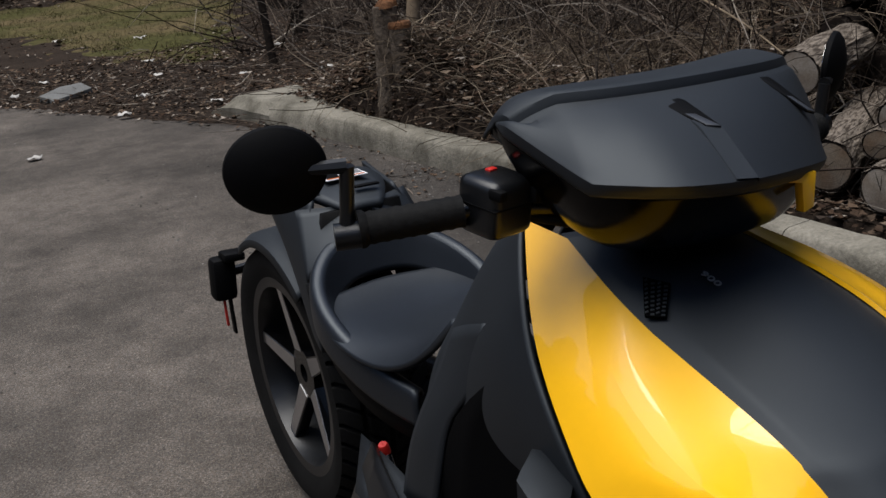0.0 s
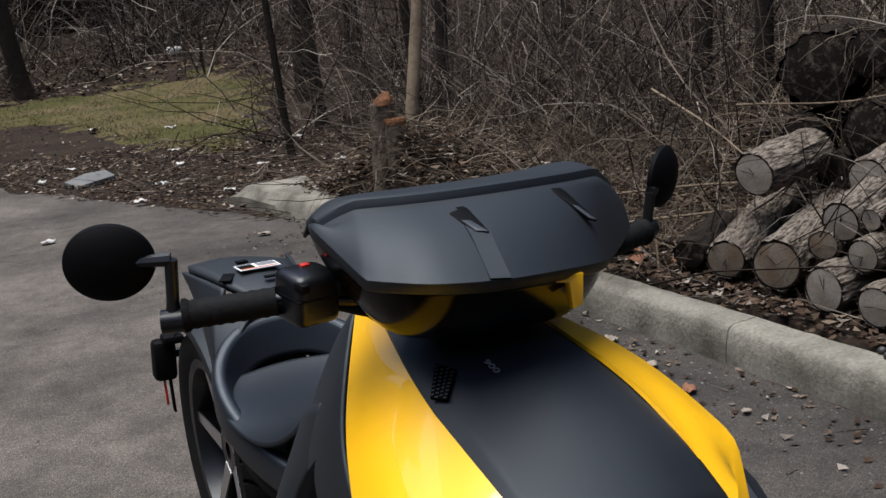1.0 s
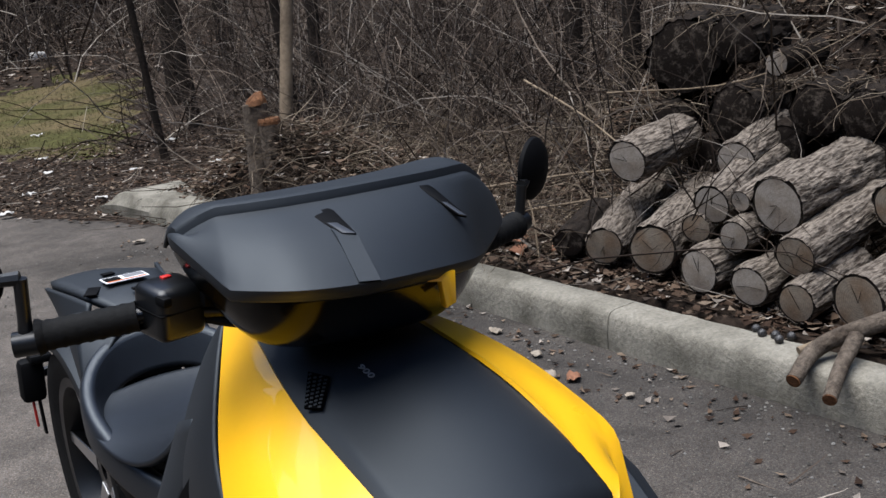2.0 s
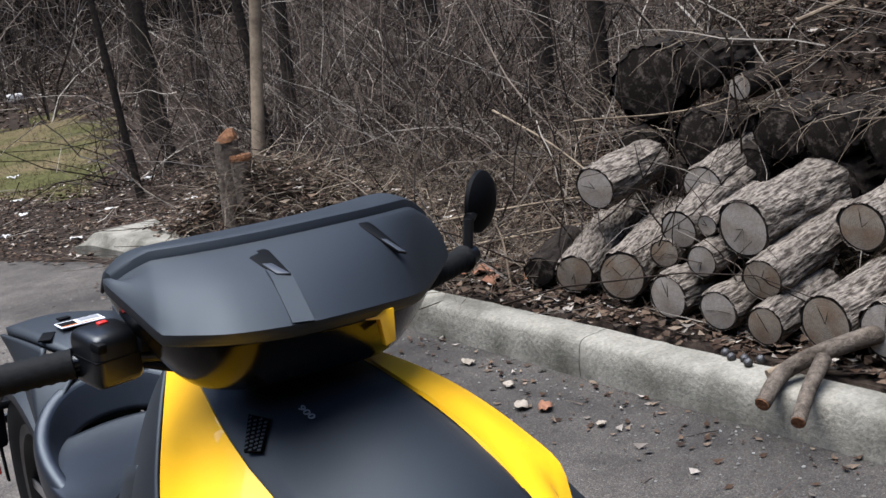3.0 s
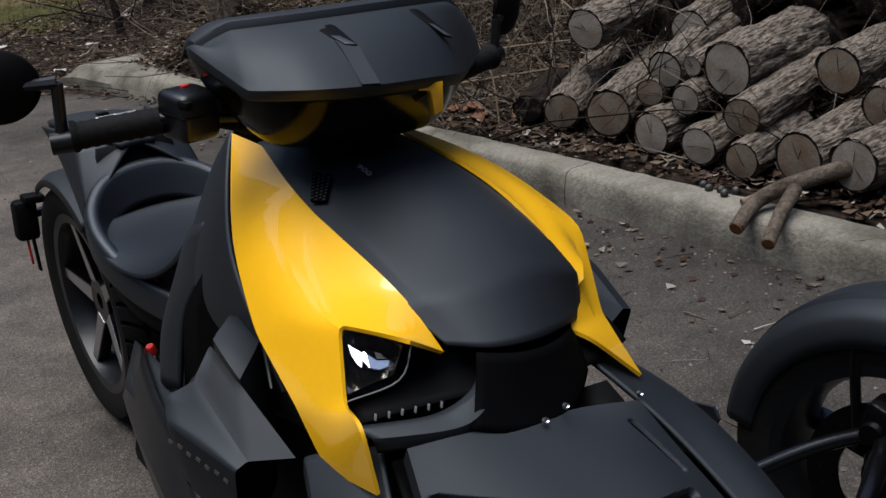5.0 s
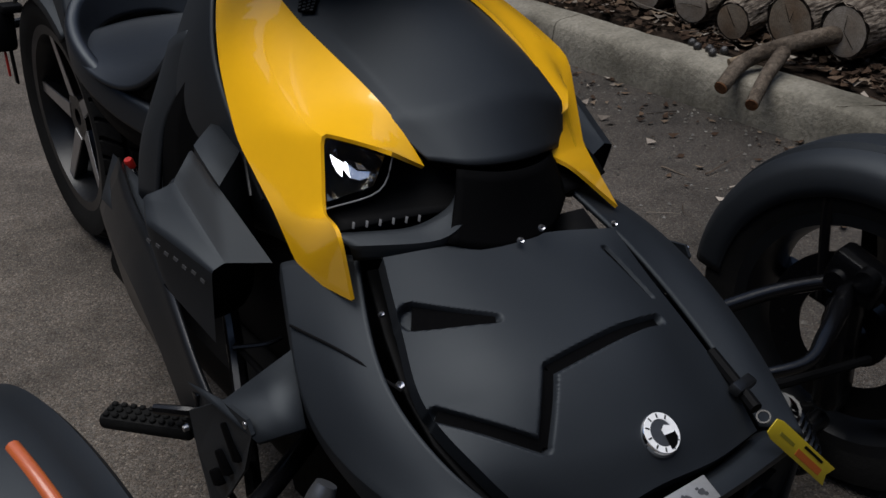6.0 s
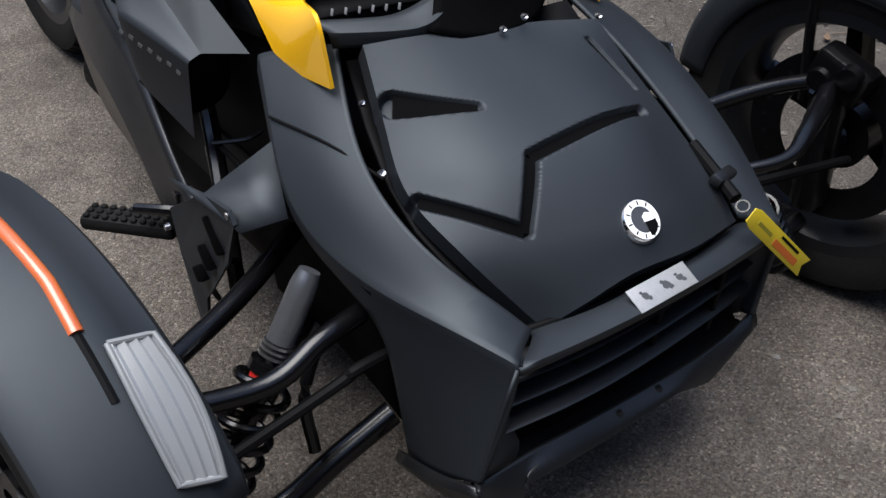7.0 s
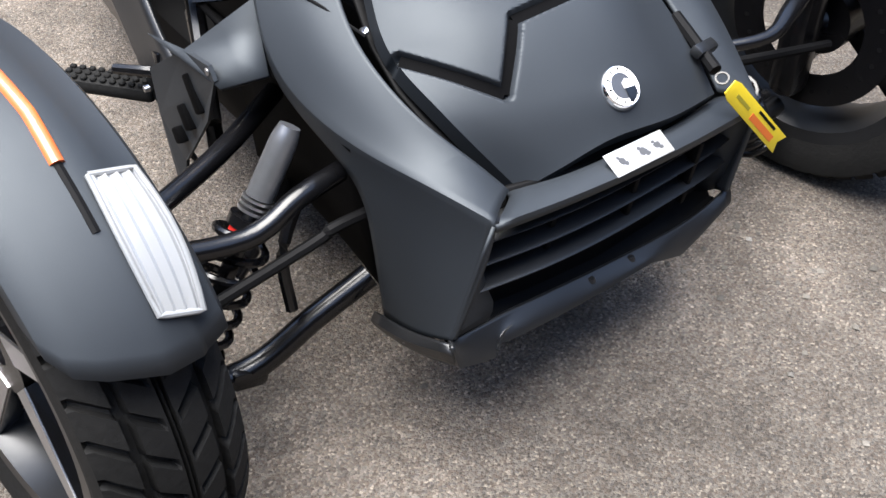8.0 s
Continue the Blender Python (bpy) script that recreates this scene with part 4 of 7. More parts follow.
# side pods beside the hood
def side_pod(mir):
    f = (lambda pts: mirror_x(pts, 0.004)) if mir else (lambda pts: pts)
    cage = [(-0.253, 0.520, 0.653), (-0.299, 0.470, 0.635), (-0.330, 0.500, 0.617), (-0.342, 0.470, 0.592), (-0.308, 0.360, 0.560), (-0.291, 0.360, 0.566), (-0.240, 0.340, 0.558), (-0.249, 0.460, 0.620),
            (-0.318, 0.510, 0.480), (-0.300, 0.400, 0.440), (-0.230, 0.380, 0.430), (-0.205, 0.520, 0.500)]
    faces = [(0, 1, 5, 7), (7, 5, 6), (1, 2, 3, 4, 5), (2, 8, 3), (3, 8, 9, 4), (7, 11, 0), (0, 11, 8, 2, 1)]
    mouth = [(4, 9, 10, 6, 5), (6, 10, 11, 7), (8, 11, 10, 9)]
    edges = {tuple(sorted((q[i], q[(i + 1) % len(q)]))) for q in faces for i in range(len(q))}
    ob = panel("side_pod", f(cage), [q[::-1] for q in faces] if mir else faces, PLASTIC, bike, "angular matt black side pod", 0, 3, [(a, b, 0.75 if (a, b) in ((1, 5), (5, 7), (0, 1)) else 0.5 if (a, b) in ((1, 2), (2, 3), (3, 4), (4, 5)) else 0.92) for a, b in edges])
    # closed sheet; its black stands for the shade inside the open front
    panel("mouth_shade", f([(x * 0.998, y + 0.002, z - 0.001) for x, y, z in cage]), [q[::-1] for q in mouth] if mir else mouth, SHADEBLACK, ob, "black sheet for the shade in the pod's open front", 0, 2, [(a, b, 1.0) for a, b in edges])
    fin = [(-0.226, 0.585, 0.628), (-0.185, 0.610, 0.640), (-0.165, 0.610, 0.632), (-0.172, 0.550, 0.618), (-0.232, 0.495, 0.600), (-0.225, 0.585, 0.50), (-0.16, 0.61, 0.50), (-0.165, 0.55, 0.47), (-0.22, 0.49, 0.47)]
    ff = [(0, 1, 2, 3), (0, 3, 4), (0, 5, 6, 2, 1), (2, 6, 7, 3), (3, 7, 8, 4), (4, 8, 5, 0), (5, 8, 7, 6)]
    fe = {tuple(sorted((q[i], q[(i + 1) % len(q)]))) for q in ff for i in range(len(q))}
    panel("pod_fin", f(fin), [q[::-1] for q in ff] if mir else ff, PLASTIC, ob, "", 0, 2, [(a, b, 0.85) for a, b in fe])
    for k in range(3):
        part("louvre", tube(f([(-0.214 + 0.010 * k, 0.440 - 0.012 * k, 0.600 - 0.004 * k), (-0.190 + 0.004 * k, 0.50, 0.628 - 0.008 * k)]), 0.0022, 6), SATIN, ob)
    return ob


podr = side_pod(False)
side_pod(True)
for k in range(7):
    f = k / 6
    part("print_bar", box((0.008, 0.0042, 0.001), facing((-0.3425 + 0.030 * f, 0.458 - 0.080 * f, 0.572 - 0.030 * f), (-0.93, -0.3, 0.2), (0.03, -0.08, -0.03)) @ pose(0, 0.002 * (k % 2), 0.0015), 0), PICTO, podr)

# lower side skirts and footwell
SKIRT = [
    [(-0.150, 1.16, 0.40), (-0.205, 0.95, 0.400), (-0.250, 0.72, 0.43), (-0.290, 0.55, 0.420), (-0.308, 0.45, 0.365), (-0.318, 0.36, 0.345)],
    [(-0.205, 1.15, 0.32), (-0.262, 0.90, 0.355), (-0.300, 0.695, 0.386), (-0.318, 0.56, 0.345), (-0.325, 0.48, 0.280), (-0.325, 0.42, 0.240)],
    [(-0.190, 1.15, 0.20), (-0.250, 0.90, 0.240), (-0.270, 0.70, 0.260), (-0.290, 0.55, 0.250), (-0.300, 0.46, 0.200), (-0.300, 0.40, 0.180)],
]
for mir in (False, True):
    sheet("side_skirt", [mirror_x(r, 0.01) for r in SKIRT] if mir else SKIRT, SATIN, bike, "satin black side skirt", 0.006, 2, [(6 + i, 7 + i, 0.5) for i in range(5)])
sheet("foot_board", [[(-0.135, 1.24, 0.375), (-0.205, 1.12, 0.345)], [(-0.150, 1.05, 0.395), (-0.225, 0.93, 0.37)], [(-0.18, 0.85, 0.40), (-0.255, 0.76, 0.40)]], PLASTIC, bike, "", 0.01, 2)
part("filler_cap", moved(lathe([(-0.011, 0.001), (-0.011, 0.007), (-0.007, 0.009), (0.008, 0.009), (0.010, 0.004)], 14), pose(-0.137, 1.15, 0.388, 0, 70, 30)), RED, bike, "red filler cap")
part("filler_neck", tube([(-0.135, 1.148, 0.375), (-0.138, 1.12, 0.345), (-0.15, 1.08, 0.32)], 0.008, 8), STEEL, bike)
part("red_clip", box((0.012, 0.03, 0.016), pose(-0.165, 1.04, 0.352, 20, 10, 10), 0.004), RED, bike)
part("engine_block", box((0.30, 0.62, 0.28), pose(0.01, 0.72, 0.38), 0.03), BLACK, bike)
part("belly", box((0.40, 0.95, 0.08), pose(0.0, 0.72, 0.19), 0.03), BLACK, bike)
part("engine_block", box((0.34, 0.26, 0.2), pose(0.01, 0.28, 0.36), 0.03), BLACK, bike)
for k in range(3):
    part("frame_tube", tube([(-0.30, 0.34, 0.24 + 0.05 * k), (-0.26, 0.44, 0.30 + 0.05 * k), (-0.20, 0.60, 0.30 + 0.06 * k)], 0.011, 8), STEEL, bike)
part("brake_line", tube([(-0.285, 0.385, 0.435), (-0.25, 0.36, 0.44), (-0.235, 0.345, 0.452)], 0.003, 6), STEEL, bike)


# foot pegs with toothed rubber
def foot_peg(mir):
    s = -1 if mir else 1
    a, b = Vector((-0.405 * s, 0.585, 0.27)), Vector((-0.315 * s, 0.475, 0.272))
    d = (b - a).normalized()
    rot = d.to_track_quat("X", "Z").to_matrix().to_4x4()
    peg = part("foot_peg", box(((b - a).length, 0.04, 0.022), Matrix.Translation((a + b) / 2) @ rot, 0.008), RUBBER, bike, "toothed black rubber foot peg")
    for k in range(9):
        for j in (-0.012, 0.0, 0.012):
            part("tooth", box((0.009, 0.008, 0.006), Matrix.Translation(a.lerp(b, 0.08 + 0.1 * k)) @ rot @ pose(0, j, 0.0125), 0.002, 1), RUBBER, peg)
    part("peg_bracket", slab([(-0.03, -0.05), (0.03, -0.06), (0.045, 0.04), (-0.02, 0.06)], 0.012, Matrix.Translation((-0.318 * s, 0.465, 0.285)) @ pose(0, 0, 0, 90, 0, 80), 0.003), STEEL, bike)
    part("peg_bolt", moved(lathe([(-0.004, 0.001), (-0.003, 0.0045), (0.004, 0.005)], 12), Matrix.Translation((-0.336 * s, 0.462, 0.29))), ALLOY, bike)
    part("brake_pedal", tube([(-0.36 * s, 0.50, 0.31), (-0.33 * s, 0.46, 0.315), (-0.30 * s, 0.44, 0.31)], [0.007, 0.008, 0.006], 8), STEEL, bike)


foot_peg(False)
foot_peg(True)

# seat
SEAT = [
    [(-0.085, 0.965, 0.646), (-0.055, 0.958, 0.650), (0.0, 0.955, 0.652), (0.06, 0.958, 0.650), (0.09, 0.965, 0.646)],
    [(-0.105, 1.040, 0.560), (-0.070, 1.035, 0.600), (0.0, 1.03, 0.612), (0.075, 1.035, 0.600), (0.11, 1.04, 0.56)],
    [(-0.125, 1.120, 0.525), (-0.095, 1.120, 0.572), (0.0, 1.12, 0.585), (0.10, 1.12, 0.572), (0.13, 1.12, 0.525)],
    [(-0.145, 1.250, 0.548), (-0.108, 1.235, 0.556), (0.0, 1.23, 0.557), (0.112, 1.235, 0.556), (0.15, 1.25, 0.548)],
    [(-0.128, 1.330, 0.560), (-0.096, 1.310, 0.558), (0.0, 1.330, 0.560), (0.100, 1.31, 0.558), (0.13, 1.33, 0.560)],
    [(-0.112, 1.365, 0.570), (-0.080, 1.360, 0.572), (0.0, 1.385, 0.576), (0.085, 1.36, 0.572), (0.115, 1.365, 0.570)],
]
SEAT = [[(0.003 + (x - 0.003) * (1.0 if y < 1.06 else 1.16), y + 0.012 * (y > 1.3), z + 0.004) for x, y, z in row] for row in SEAT]
sheet("seat", SEAT, SEATSKIN, bike, "scooped black vinyl seat", 0.012, 3, [(25 + i, 26 + i, 0.4) for i in range(4)])
RAIL = [(-0.108, 1.060, 0.500, 0.006), (-0.140, 1.160, 0.520, 0.022), (-0.164, 1.270, 0.566, 0.045), (-0.150, 1.365, 0.606, 0.055), (-0.098, 1.425, 0.640, 0.062), (-0.04, 1.447, 0.654, 0.064)]
band = []
for x, y, z, h in RAIL + [(0.006 - x, y, z, h) for x, y, z, h in RAIL[::-1]]:
    c = Vector((0.003, 1.20, 0)) - Vector((x, y, 0))
    c.normalize()
    p = Vector((x, y, z))
    band.append([tuple(p - c * 0.004 + Vector((0, 0, -0.045))), tuple(p - c * 0.006 + Vector((0, 0, 0.004))), tuple(p + c * 0.006 + Vector((0, 0, 0.014))), tuple(p + c * 0.020 + Vector((0, 0, 0.006))), tuple(p + c * (0.026 + 0.2 * h) + Vector((0, 0, -h)))])
sheet("seat_back", band, SEATSKIN, bike, "rounded black seat back rim", 0.008, 3, [(i * 5 + 3, i * 5 + 8, 0.4) for i in range(11)])
for mir in (False, True):
    skirt = [[(-0.105, 1.06, 0.50), (-0.140, 1.18, 0.515), (-0.158, 1.30, 0.555), (-0.135, 1.41, 0.60)], [(-0.10, 1.06, 0.42), (-0.125, 1.18, 0.42), (-0.140, 1.30, 0.46), (-0.125, 1.42, 0.52)]]
    sheet("seat_base", [mirror_x(r, 0.003) for r in skirt] if mir else skirt, BLACK, bike, "", 0.006, 2)

# tail with its rack
TAIL = [
    [(-0.030, 1.44, 0.700), (0.003, 1.44, 0.704), (0.040, 1.44, 0.700)],
    [(-0.072, 1.50, 0.724), (0.003, 1.50, 0.732), (0.080, 1.50, 0.718)],
    [(-0.086, 1.60, 0.728), (0.003, 1.61, 0.736), (0.105, 1.60, 0.716)],
    [(-0.108, 1.695, 0.730), (0.003, 1.72, 0.732), (0.120, 1.66, 0.712)],
    [(-0.070, 1.735, 0.716), (0.003, 1.765, 0.720), (0.090, 1.72, 0.704)],
]
sheet("tail_rack", TAIL, PLASTIC, bike, "matt black tail rack with slots", 0.014, 2, [(3, 6), (5, 8), (6, 9), (8, 11)])
part("rack_slot", box((0.024, 0.016, 0.004), pose(-0.002, 1.612, 0.7412, 2, 3, 10), 0.001), BLACK, bike)
part("rack_slot", box((0.024, 0.05, 0.004), pose(-0.058, 1.525, 0.7345, 2, 3, -25), 0.001), BLACK, bike)
part("rack_slot", box((0.05, 0.012, 0.004), pose(0.03, 1.48, 0.7325, 2, 3, 5), 0.001), BLACK, bike)
label = part("warning_label", box((0.086, 0.042, 0.0015), pose(0.012, 1.545, 0.7425, 2, 2, 4), 0), WHITE, bike, "white warning label with dark print")
for k, (lx, ly, lw, lh, lm) in enumerate([(-0.024, 0.003, 0.032, 0.026, BLACK), (0.020, 0.006, 0.040, 0.022, GREYPRINT), (0.0, -0.015, 0.078, 0.005, TAGORANGE)]):
    part("label_print", box((lw, lh, 0.0008), pose(0.012, 1.545, 0.7436, 2, 2, 4) @ pose(lx, ly, 0), 0), lm, label)
for mir in (False, True):
    side = [[(-0.074, 1.49, 0.722), (-0.090, 1.60, 0.724), (-0.108, 1.69, 0.724)], [(-0.105, 1.46, 0.650), (-0.108, 1.56, 0.660), (-0.100, 1.66, 0.690)], [(-0.122, 1.43, 0.560), (-0.112, 1.52, 0.570), (-0.098, 1.60, 0.620)], [(-0.118, 1.42, 0.46), (-0.108, 1.49, 0.47), (-0.09, 1.55, 0.52)]]
    sheet("tail_side", [mirror_x(r, 0.006) for r in side] if mir else side, PLASTIC, bike, "matt black tail side", 0.008, 3)
tail_cover = [[(-0.106, 1.500, 0.708), (-0.052, 1.472, 0.708), (0.003, 1.452, 0.706)], [(-0.118, 1.460, 0.655), (-0.080, 1.440, 0.664), (-0.046, 1.424, 0.676)], [(-0.128, 1.425, 0.596), (-0.114, 1.412, 0.612), (-0.100, 1.395, 0.628)]]
for mir in (False, True):
    sheet("tail_cover", [mirror_x(r, 0.003) for r in tail_cover] if mir else tail_cover, PLASTIC, bike, "matt black cover between seat and tail", 0.006, 2)
sheet("seat_gap", [[(-0.075, 1.455, 0.705), (0.08, 1.455, 0.705)], [(-0.10, 1.460, 0.58), (0.1, 1.460, 0.58)]], BLACK, bike, "", 0.01, 1)


# wheels
def tyre_mesh(r, w, tread, lines, pitch):
    """A tyre with ring grooves and slanting cuts pressed into the tread."""
    prof = [(-0.42, 0.70), (-0.47, 0.78), (-0.5, 0.86), (-0.485, 0.92)] + [(-0.45 + 0.9 * i / 60, None) for i in range(61)] + [(0.485, 0.92), (0.5, 0.86), (0.47, 0.78), (0.42, 0.70)]
    n = 420
    bm = bmesh.new()
    rings = []
    for u, q in prof:
        row = []
        for k in range(n):
            a = math.tau * (k - 3.0 * pitch * min(0.45, abs(u))) / n
            if q is None:
                rr = r * (1 - 0.10 * abs(2 * u) ** 3.2 * 0.9)
                cut = 0.0
                if any(abs(u - g) < (0.006 if abs(g) < 0.1 else 0.032) for g in lines):
                    cut = tread
                else:
                    ph = (k % pitch) / pitch
                    if ph < 0.20 and not any(abs(u - g) < 0.05 for g in (0.0,)):
                        cut = tread * 0.8
                rr -= cut
            else:
                rr = r * q
            row.append(bm.verts.new((u * w, rr * math.cos(a), rr * math.sin(a))))
        rings.append(row)
    for a, b in zip(rings, rings[1:]):
        for k in range(n):
            bm.faces.new((a[k], a[(k + 1) % n], b[(k + 1) % n], b[k]))
    bmesh.ops.recalc_face_normals(bm, faces=bm.faces)
    return bm


def make_wheel(name, m, r, w, outer, spokes, label):
    """outer: the side, along the axle, of the machined face."""
    wh = part(name, moved(lathe([(-w * 0.44, r * 0.735), (-w * 0.43, r * 0.66), (-w * 0.25, r * 0.62), (0, r * 0.60), (w * 0.25, r * 0.62), (w * 0.43, r * 0.66), (w * 0.44, r * 0.735), (0, r * 0.68)], 56, True), m), SATIN, bike, label)
    part("tyre", moved(tyre_mesh(r, w, 0.012, (-0.25, -0.02, 0.02, 0.25), 10), m), RUBBER, wh, "black rubber tyre with grooved tread")
    part("hub", moved(lathe([(-w * 0.3, 0.02), (-w * 0.3, 0.055), (w * 0.3, 0.055), (w * 0.3, 0.02)], 32, True), m), STEEL, wh)
    for k in range(spokes):
        for side in (1,):
            a0 = math.tau * k / spokes
            inner, outer_a = a0, a0 + 0.10
            p = [Vector((outer * w * 0.30, 0.05 * math.cos(inner), 0.05 * math.sin(inner))), Vector((outer * w * 0.38, r * 0.64 * math.cos(outer_a), r * 0.64 * math.sin(outer_a)))]
            d = (p[1] - p[0]).normalized()
            q = Vector((1, 0, 0)).cross(d).normalized()
            bm = bmesh.new()
            half = 0.019
            vs = []
            for e, s in ((p[0], 1.2), (p[1], 0.8)):
                vs.append([bm.verts.new(e + q * half * s), bm.verts.new(e - q * half * s), bm.verts.new(e - q * half * s * 0.7 - Vector((outer * 0.03, 0, 0))), bm.verts.new(e + q * half * s * 0.7 - Vector((outer * 0.03, 0, 0)))])
            for i in range(4):
                bm.faces.new((vs[0][i], vs[0][(i + 1) % 4], vs[1][(i + 1) % 4], vs[1][i]))
            bm.faces.new(vs[0][::-1]), bm.faces.new(vs[1])
            bmesh.ops.recalc_face_normals(bm, faces=bm.faces)
            sp = part("spoke", moved(bm, m), STEEL, wh)
            bm = bmesh.new()
            lift = Vector((outer * 0.0015, 0, 0))
            f = [bm.verts.new(v) for v in (p[0] + q * half * 1.0 + lift, p[0] - q * half * 1.0 + lift, p[1] - q * half * 0.62 + lift, p[1] + q * half * 0.62 + lift)]
            g = [bm.verts.new(v.co - lift * 0.9) for v in f]
            bm.faces.new(f), bm.faces.new(g[::-1])
            for i in range(4):
                bm.faces.new((f[i], g[i], g[(i + 1) % 4], f[(i + 1) % 4]))
            bmesh.ops.recalc_face_normals(bm, faces=bm.faces)
            part("machined_face", moved(bm, m), ALLOY, sp, "bright machined spoke face", False)
    return wh


STEER = 8
MR = pose(-0.615, 0.115, 0.288, 0, 0, STEER)
ML = pose(0.622, 0.105, 0.270, 0, 0, STEER)
wr = make_wheel("front_wheel", MR, 0.288, 0.142, -1, 5, "front wheel with machined spokes")
make_wheel("front_wheel", ML, 0.270, 0.142, 1, 5, "front wheel with machined spokes")
make_wheel("rear_wheel", pose(0.0, 1.72, 0.295, 3, 0, 0), 0.295, 0.205, -1, 5, "rear wheel with machined spokes")
part("valve", moved(lathe([(0, 0.001), (0, 0.006), (0.03, 0.006), (0.03, 0.001)], 10, True), MR @ pose(-0.05, -0.10, 0.10, 0, 0, 0)), RED, wr, "red valve cap")


def disc_mesh():
    bm = lathe([(-0.0025, 0.085), (0.0025, 0.085), (0.0025, 0.135), (-0.0025, 0.135)], 60, True)
    return bm


for m, s in ((MR, 1), (ML, -1)):
    dsc = part("brake_disc", moved(disc_mesh(), m @ pose(s * 0.055, 0, 0)), STEEL, bike, "drilled brake disc")
    for k in range(24):
        a = math.tau * k / 24
        part("disc_hole", moved(lathe([(-0.0035, 0.0005), (-0.0035, 0.004), (0.0035, 0.004), (0.0035, 0.0005)], 8), m @ pose(s * 0.0545, 0.112 * math.cos(a), 0.112 * math.sin(a))), BLACK, dsc)
    cal = part("brake_caliper", box((0.05, 0.09, 0.06), m @ pose(s * 0.075, -0.01, 0.115, 20, 0, 0), 0.012), STEEL, bike, "black brake caliper")
    for k in (-1, 1):
        part("caliper_piston", moved(lathe([(-0.008, 0.001), (-0.008, 0.016), (0.008, 0.019)], 18), m @ pose(s * 0.102, -0.01 + 0.022 * k, 0.118 - 0.008 * k)), STEEL, cal)
    part("knuckle", box((0.06, 0.05, 0.20), m @ pose(s * 0.085, 0.0, -0.01, 0, 0, 0), 0.02), STEEL, bike)


# front fenders with marker strip and lamp
def fender(m, s, R=0.322):
    """s: towards the middle of the vehicle, along the axle."""
    half = 0.072
    bm = bmesh.new()
    prof = [(-half - 0.004, -0.024), (-half - 0.002, -0.014), (-half + 0.008, -0.006), (-half * 0.6, 0.0), (0.0, 0.004), (half * 0.45, 0.002), (half * 0.55, -0.004), (half * 0.9, -0.010), (half, -0.022), (half + 0.002, -0.045), (half + 0.002, -0.062)]
    if R < 0.3:
        prof[5:8] = [(half * 0.22, 0.004), (half * 0.30, -0.005), (half * 0.42, -0.006), (half * 0.50, 0.0), (half * 0.72, -0.004), (half * 0.9, -0.012)]
    last = len(prof) - 1
    rows = []
    for i in range(41):
        row = []
        for j, (x, dr) in enumerate(prof):
            f = (x + half) / (2 * half)
            a0 = 35 - 5.5 * min(1, max(0, f)) - 4 * math.sin(math.pi * min(1, max(0, f)))
            if j in (0, last - 1):
                a0 += 9
            if j == last:
                a0 += 16
            if j in (1, last - 2):
                a0 += 3
            a = radians(a0 + (172 - a0) * i / 40)
            r = R + dr
            row.append(bm.verts.new((s * x, -r * math.cos(a), r * math.sin(a))))
        rows.append(row)
    for a, b in zip(rows, rows[1:]):
        for k in range(len(prof) - 1):
            bm.faces.new((a[k], a[k + 1], b[k + 1], b[k]))
    bmesh.ops.recalc_face_normals(bm, faces=bm.faces)
    fd = part("fender", moved(bm, m), PLASTIC, bike, "matt black front fender")
    d = fd.modifiers.new("thickness", "SOLIDIFY")
    d.thickness, d.offset = 0.005, -1.0

    def on(x, deg, up=0.0):
        a = radians(deg)
        return m @ Vector((s * x, -(R + up) * math.cos(a), (R + up) * math.sin(a)))

    bm = bmesh.new()
    sweep(bm, [on(0.006 + 0.006 * min(1, i / 6), 61 + 24 * i / 16, 0.002) for i in range(17)], 0.0068, 10, True)
    part("marker_strip", bm, AMBER, fd, "orange marker strip")
    # lamp: bowl, ribbed lens, rim
    def quad(f, g, up):
        top, low = (0.020 + 0.035 * f, 57.6 - 1.8 * f), (0.012 + 0.034 * f, 36.2 - 2.2 * f)
        bulge = 0.008 * math.sin(math.pi * min(1, g * 1.0)) * (f - 0.25)
        return on(top[0] + (low[0] - top[0]) * g + bulge, top[1] + (low[1] - top[1]) * g, up)

    bm = bmesh.new()
    grid = [[bm.verts.new(quad(k / 12, i / 10, 0.0065 + 0.0018 * math.sin(k / 12 * math.pi * 8))) for k in range(13)] for i in range(11)]
    for a, b in zip(grid, grid[1:]):
        for k in range(12):
            bm.faces.new((a[k], a[k + 1], b[k + 1], b[k]))
    lamp = part("fender_lamp", bm, FROST, fd, "ribbed clear fender lamp")
    bm = bmesh.new()
    edge = [quad(k / 8, 0, 0.006) for k in range(8)] + [quad(1, k / 8, 0.006) for k in range(8)] + [quad(1 - k / 8, 1, 0.006) for k in range(8)] + [quad(0, 1 - k / 8, 0.006) for k in range(9)]
    sweep(bm, edge, 0.0028, 8, True)
    part("lamp_rim", bm, FROST, lamp)
    bm = bmesh.new()
    grid = [[bm.verts.new(quad(0.04 + 0.92 * k / 4, 0.04 + 0.92 * i / 4, 0.0045)) for k in range(5)] for i in range(5)]
    for a, b in zip(grid, grid[1:]):
        for k in range(4):
            bm.faces.new((a[k], a[k + 1], b[k + 1], b[k]))
    part("lamp_backing", bm, GREYPRINT, lamp)
    # the dark channel that runs from the strip to the lamp
    part("strip_channel", sweep(bmesh.new(), [on(0.006 - 0.004 * i / 8, 61 - 11 * i / 8, 0.0015) for i in range(9)], 0.0045, 8, True), BLACK, fd)
    lean = 0.085 if R > 0.3 else 0.064
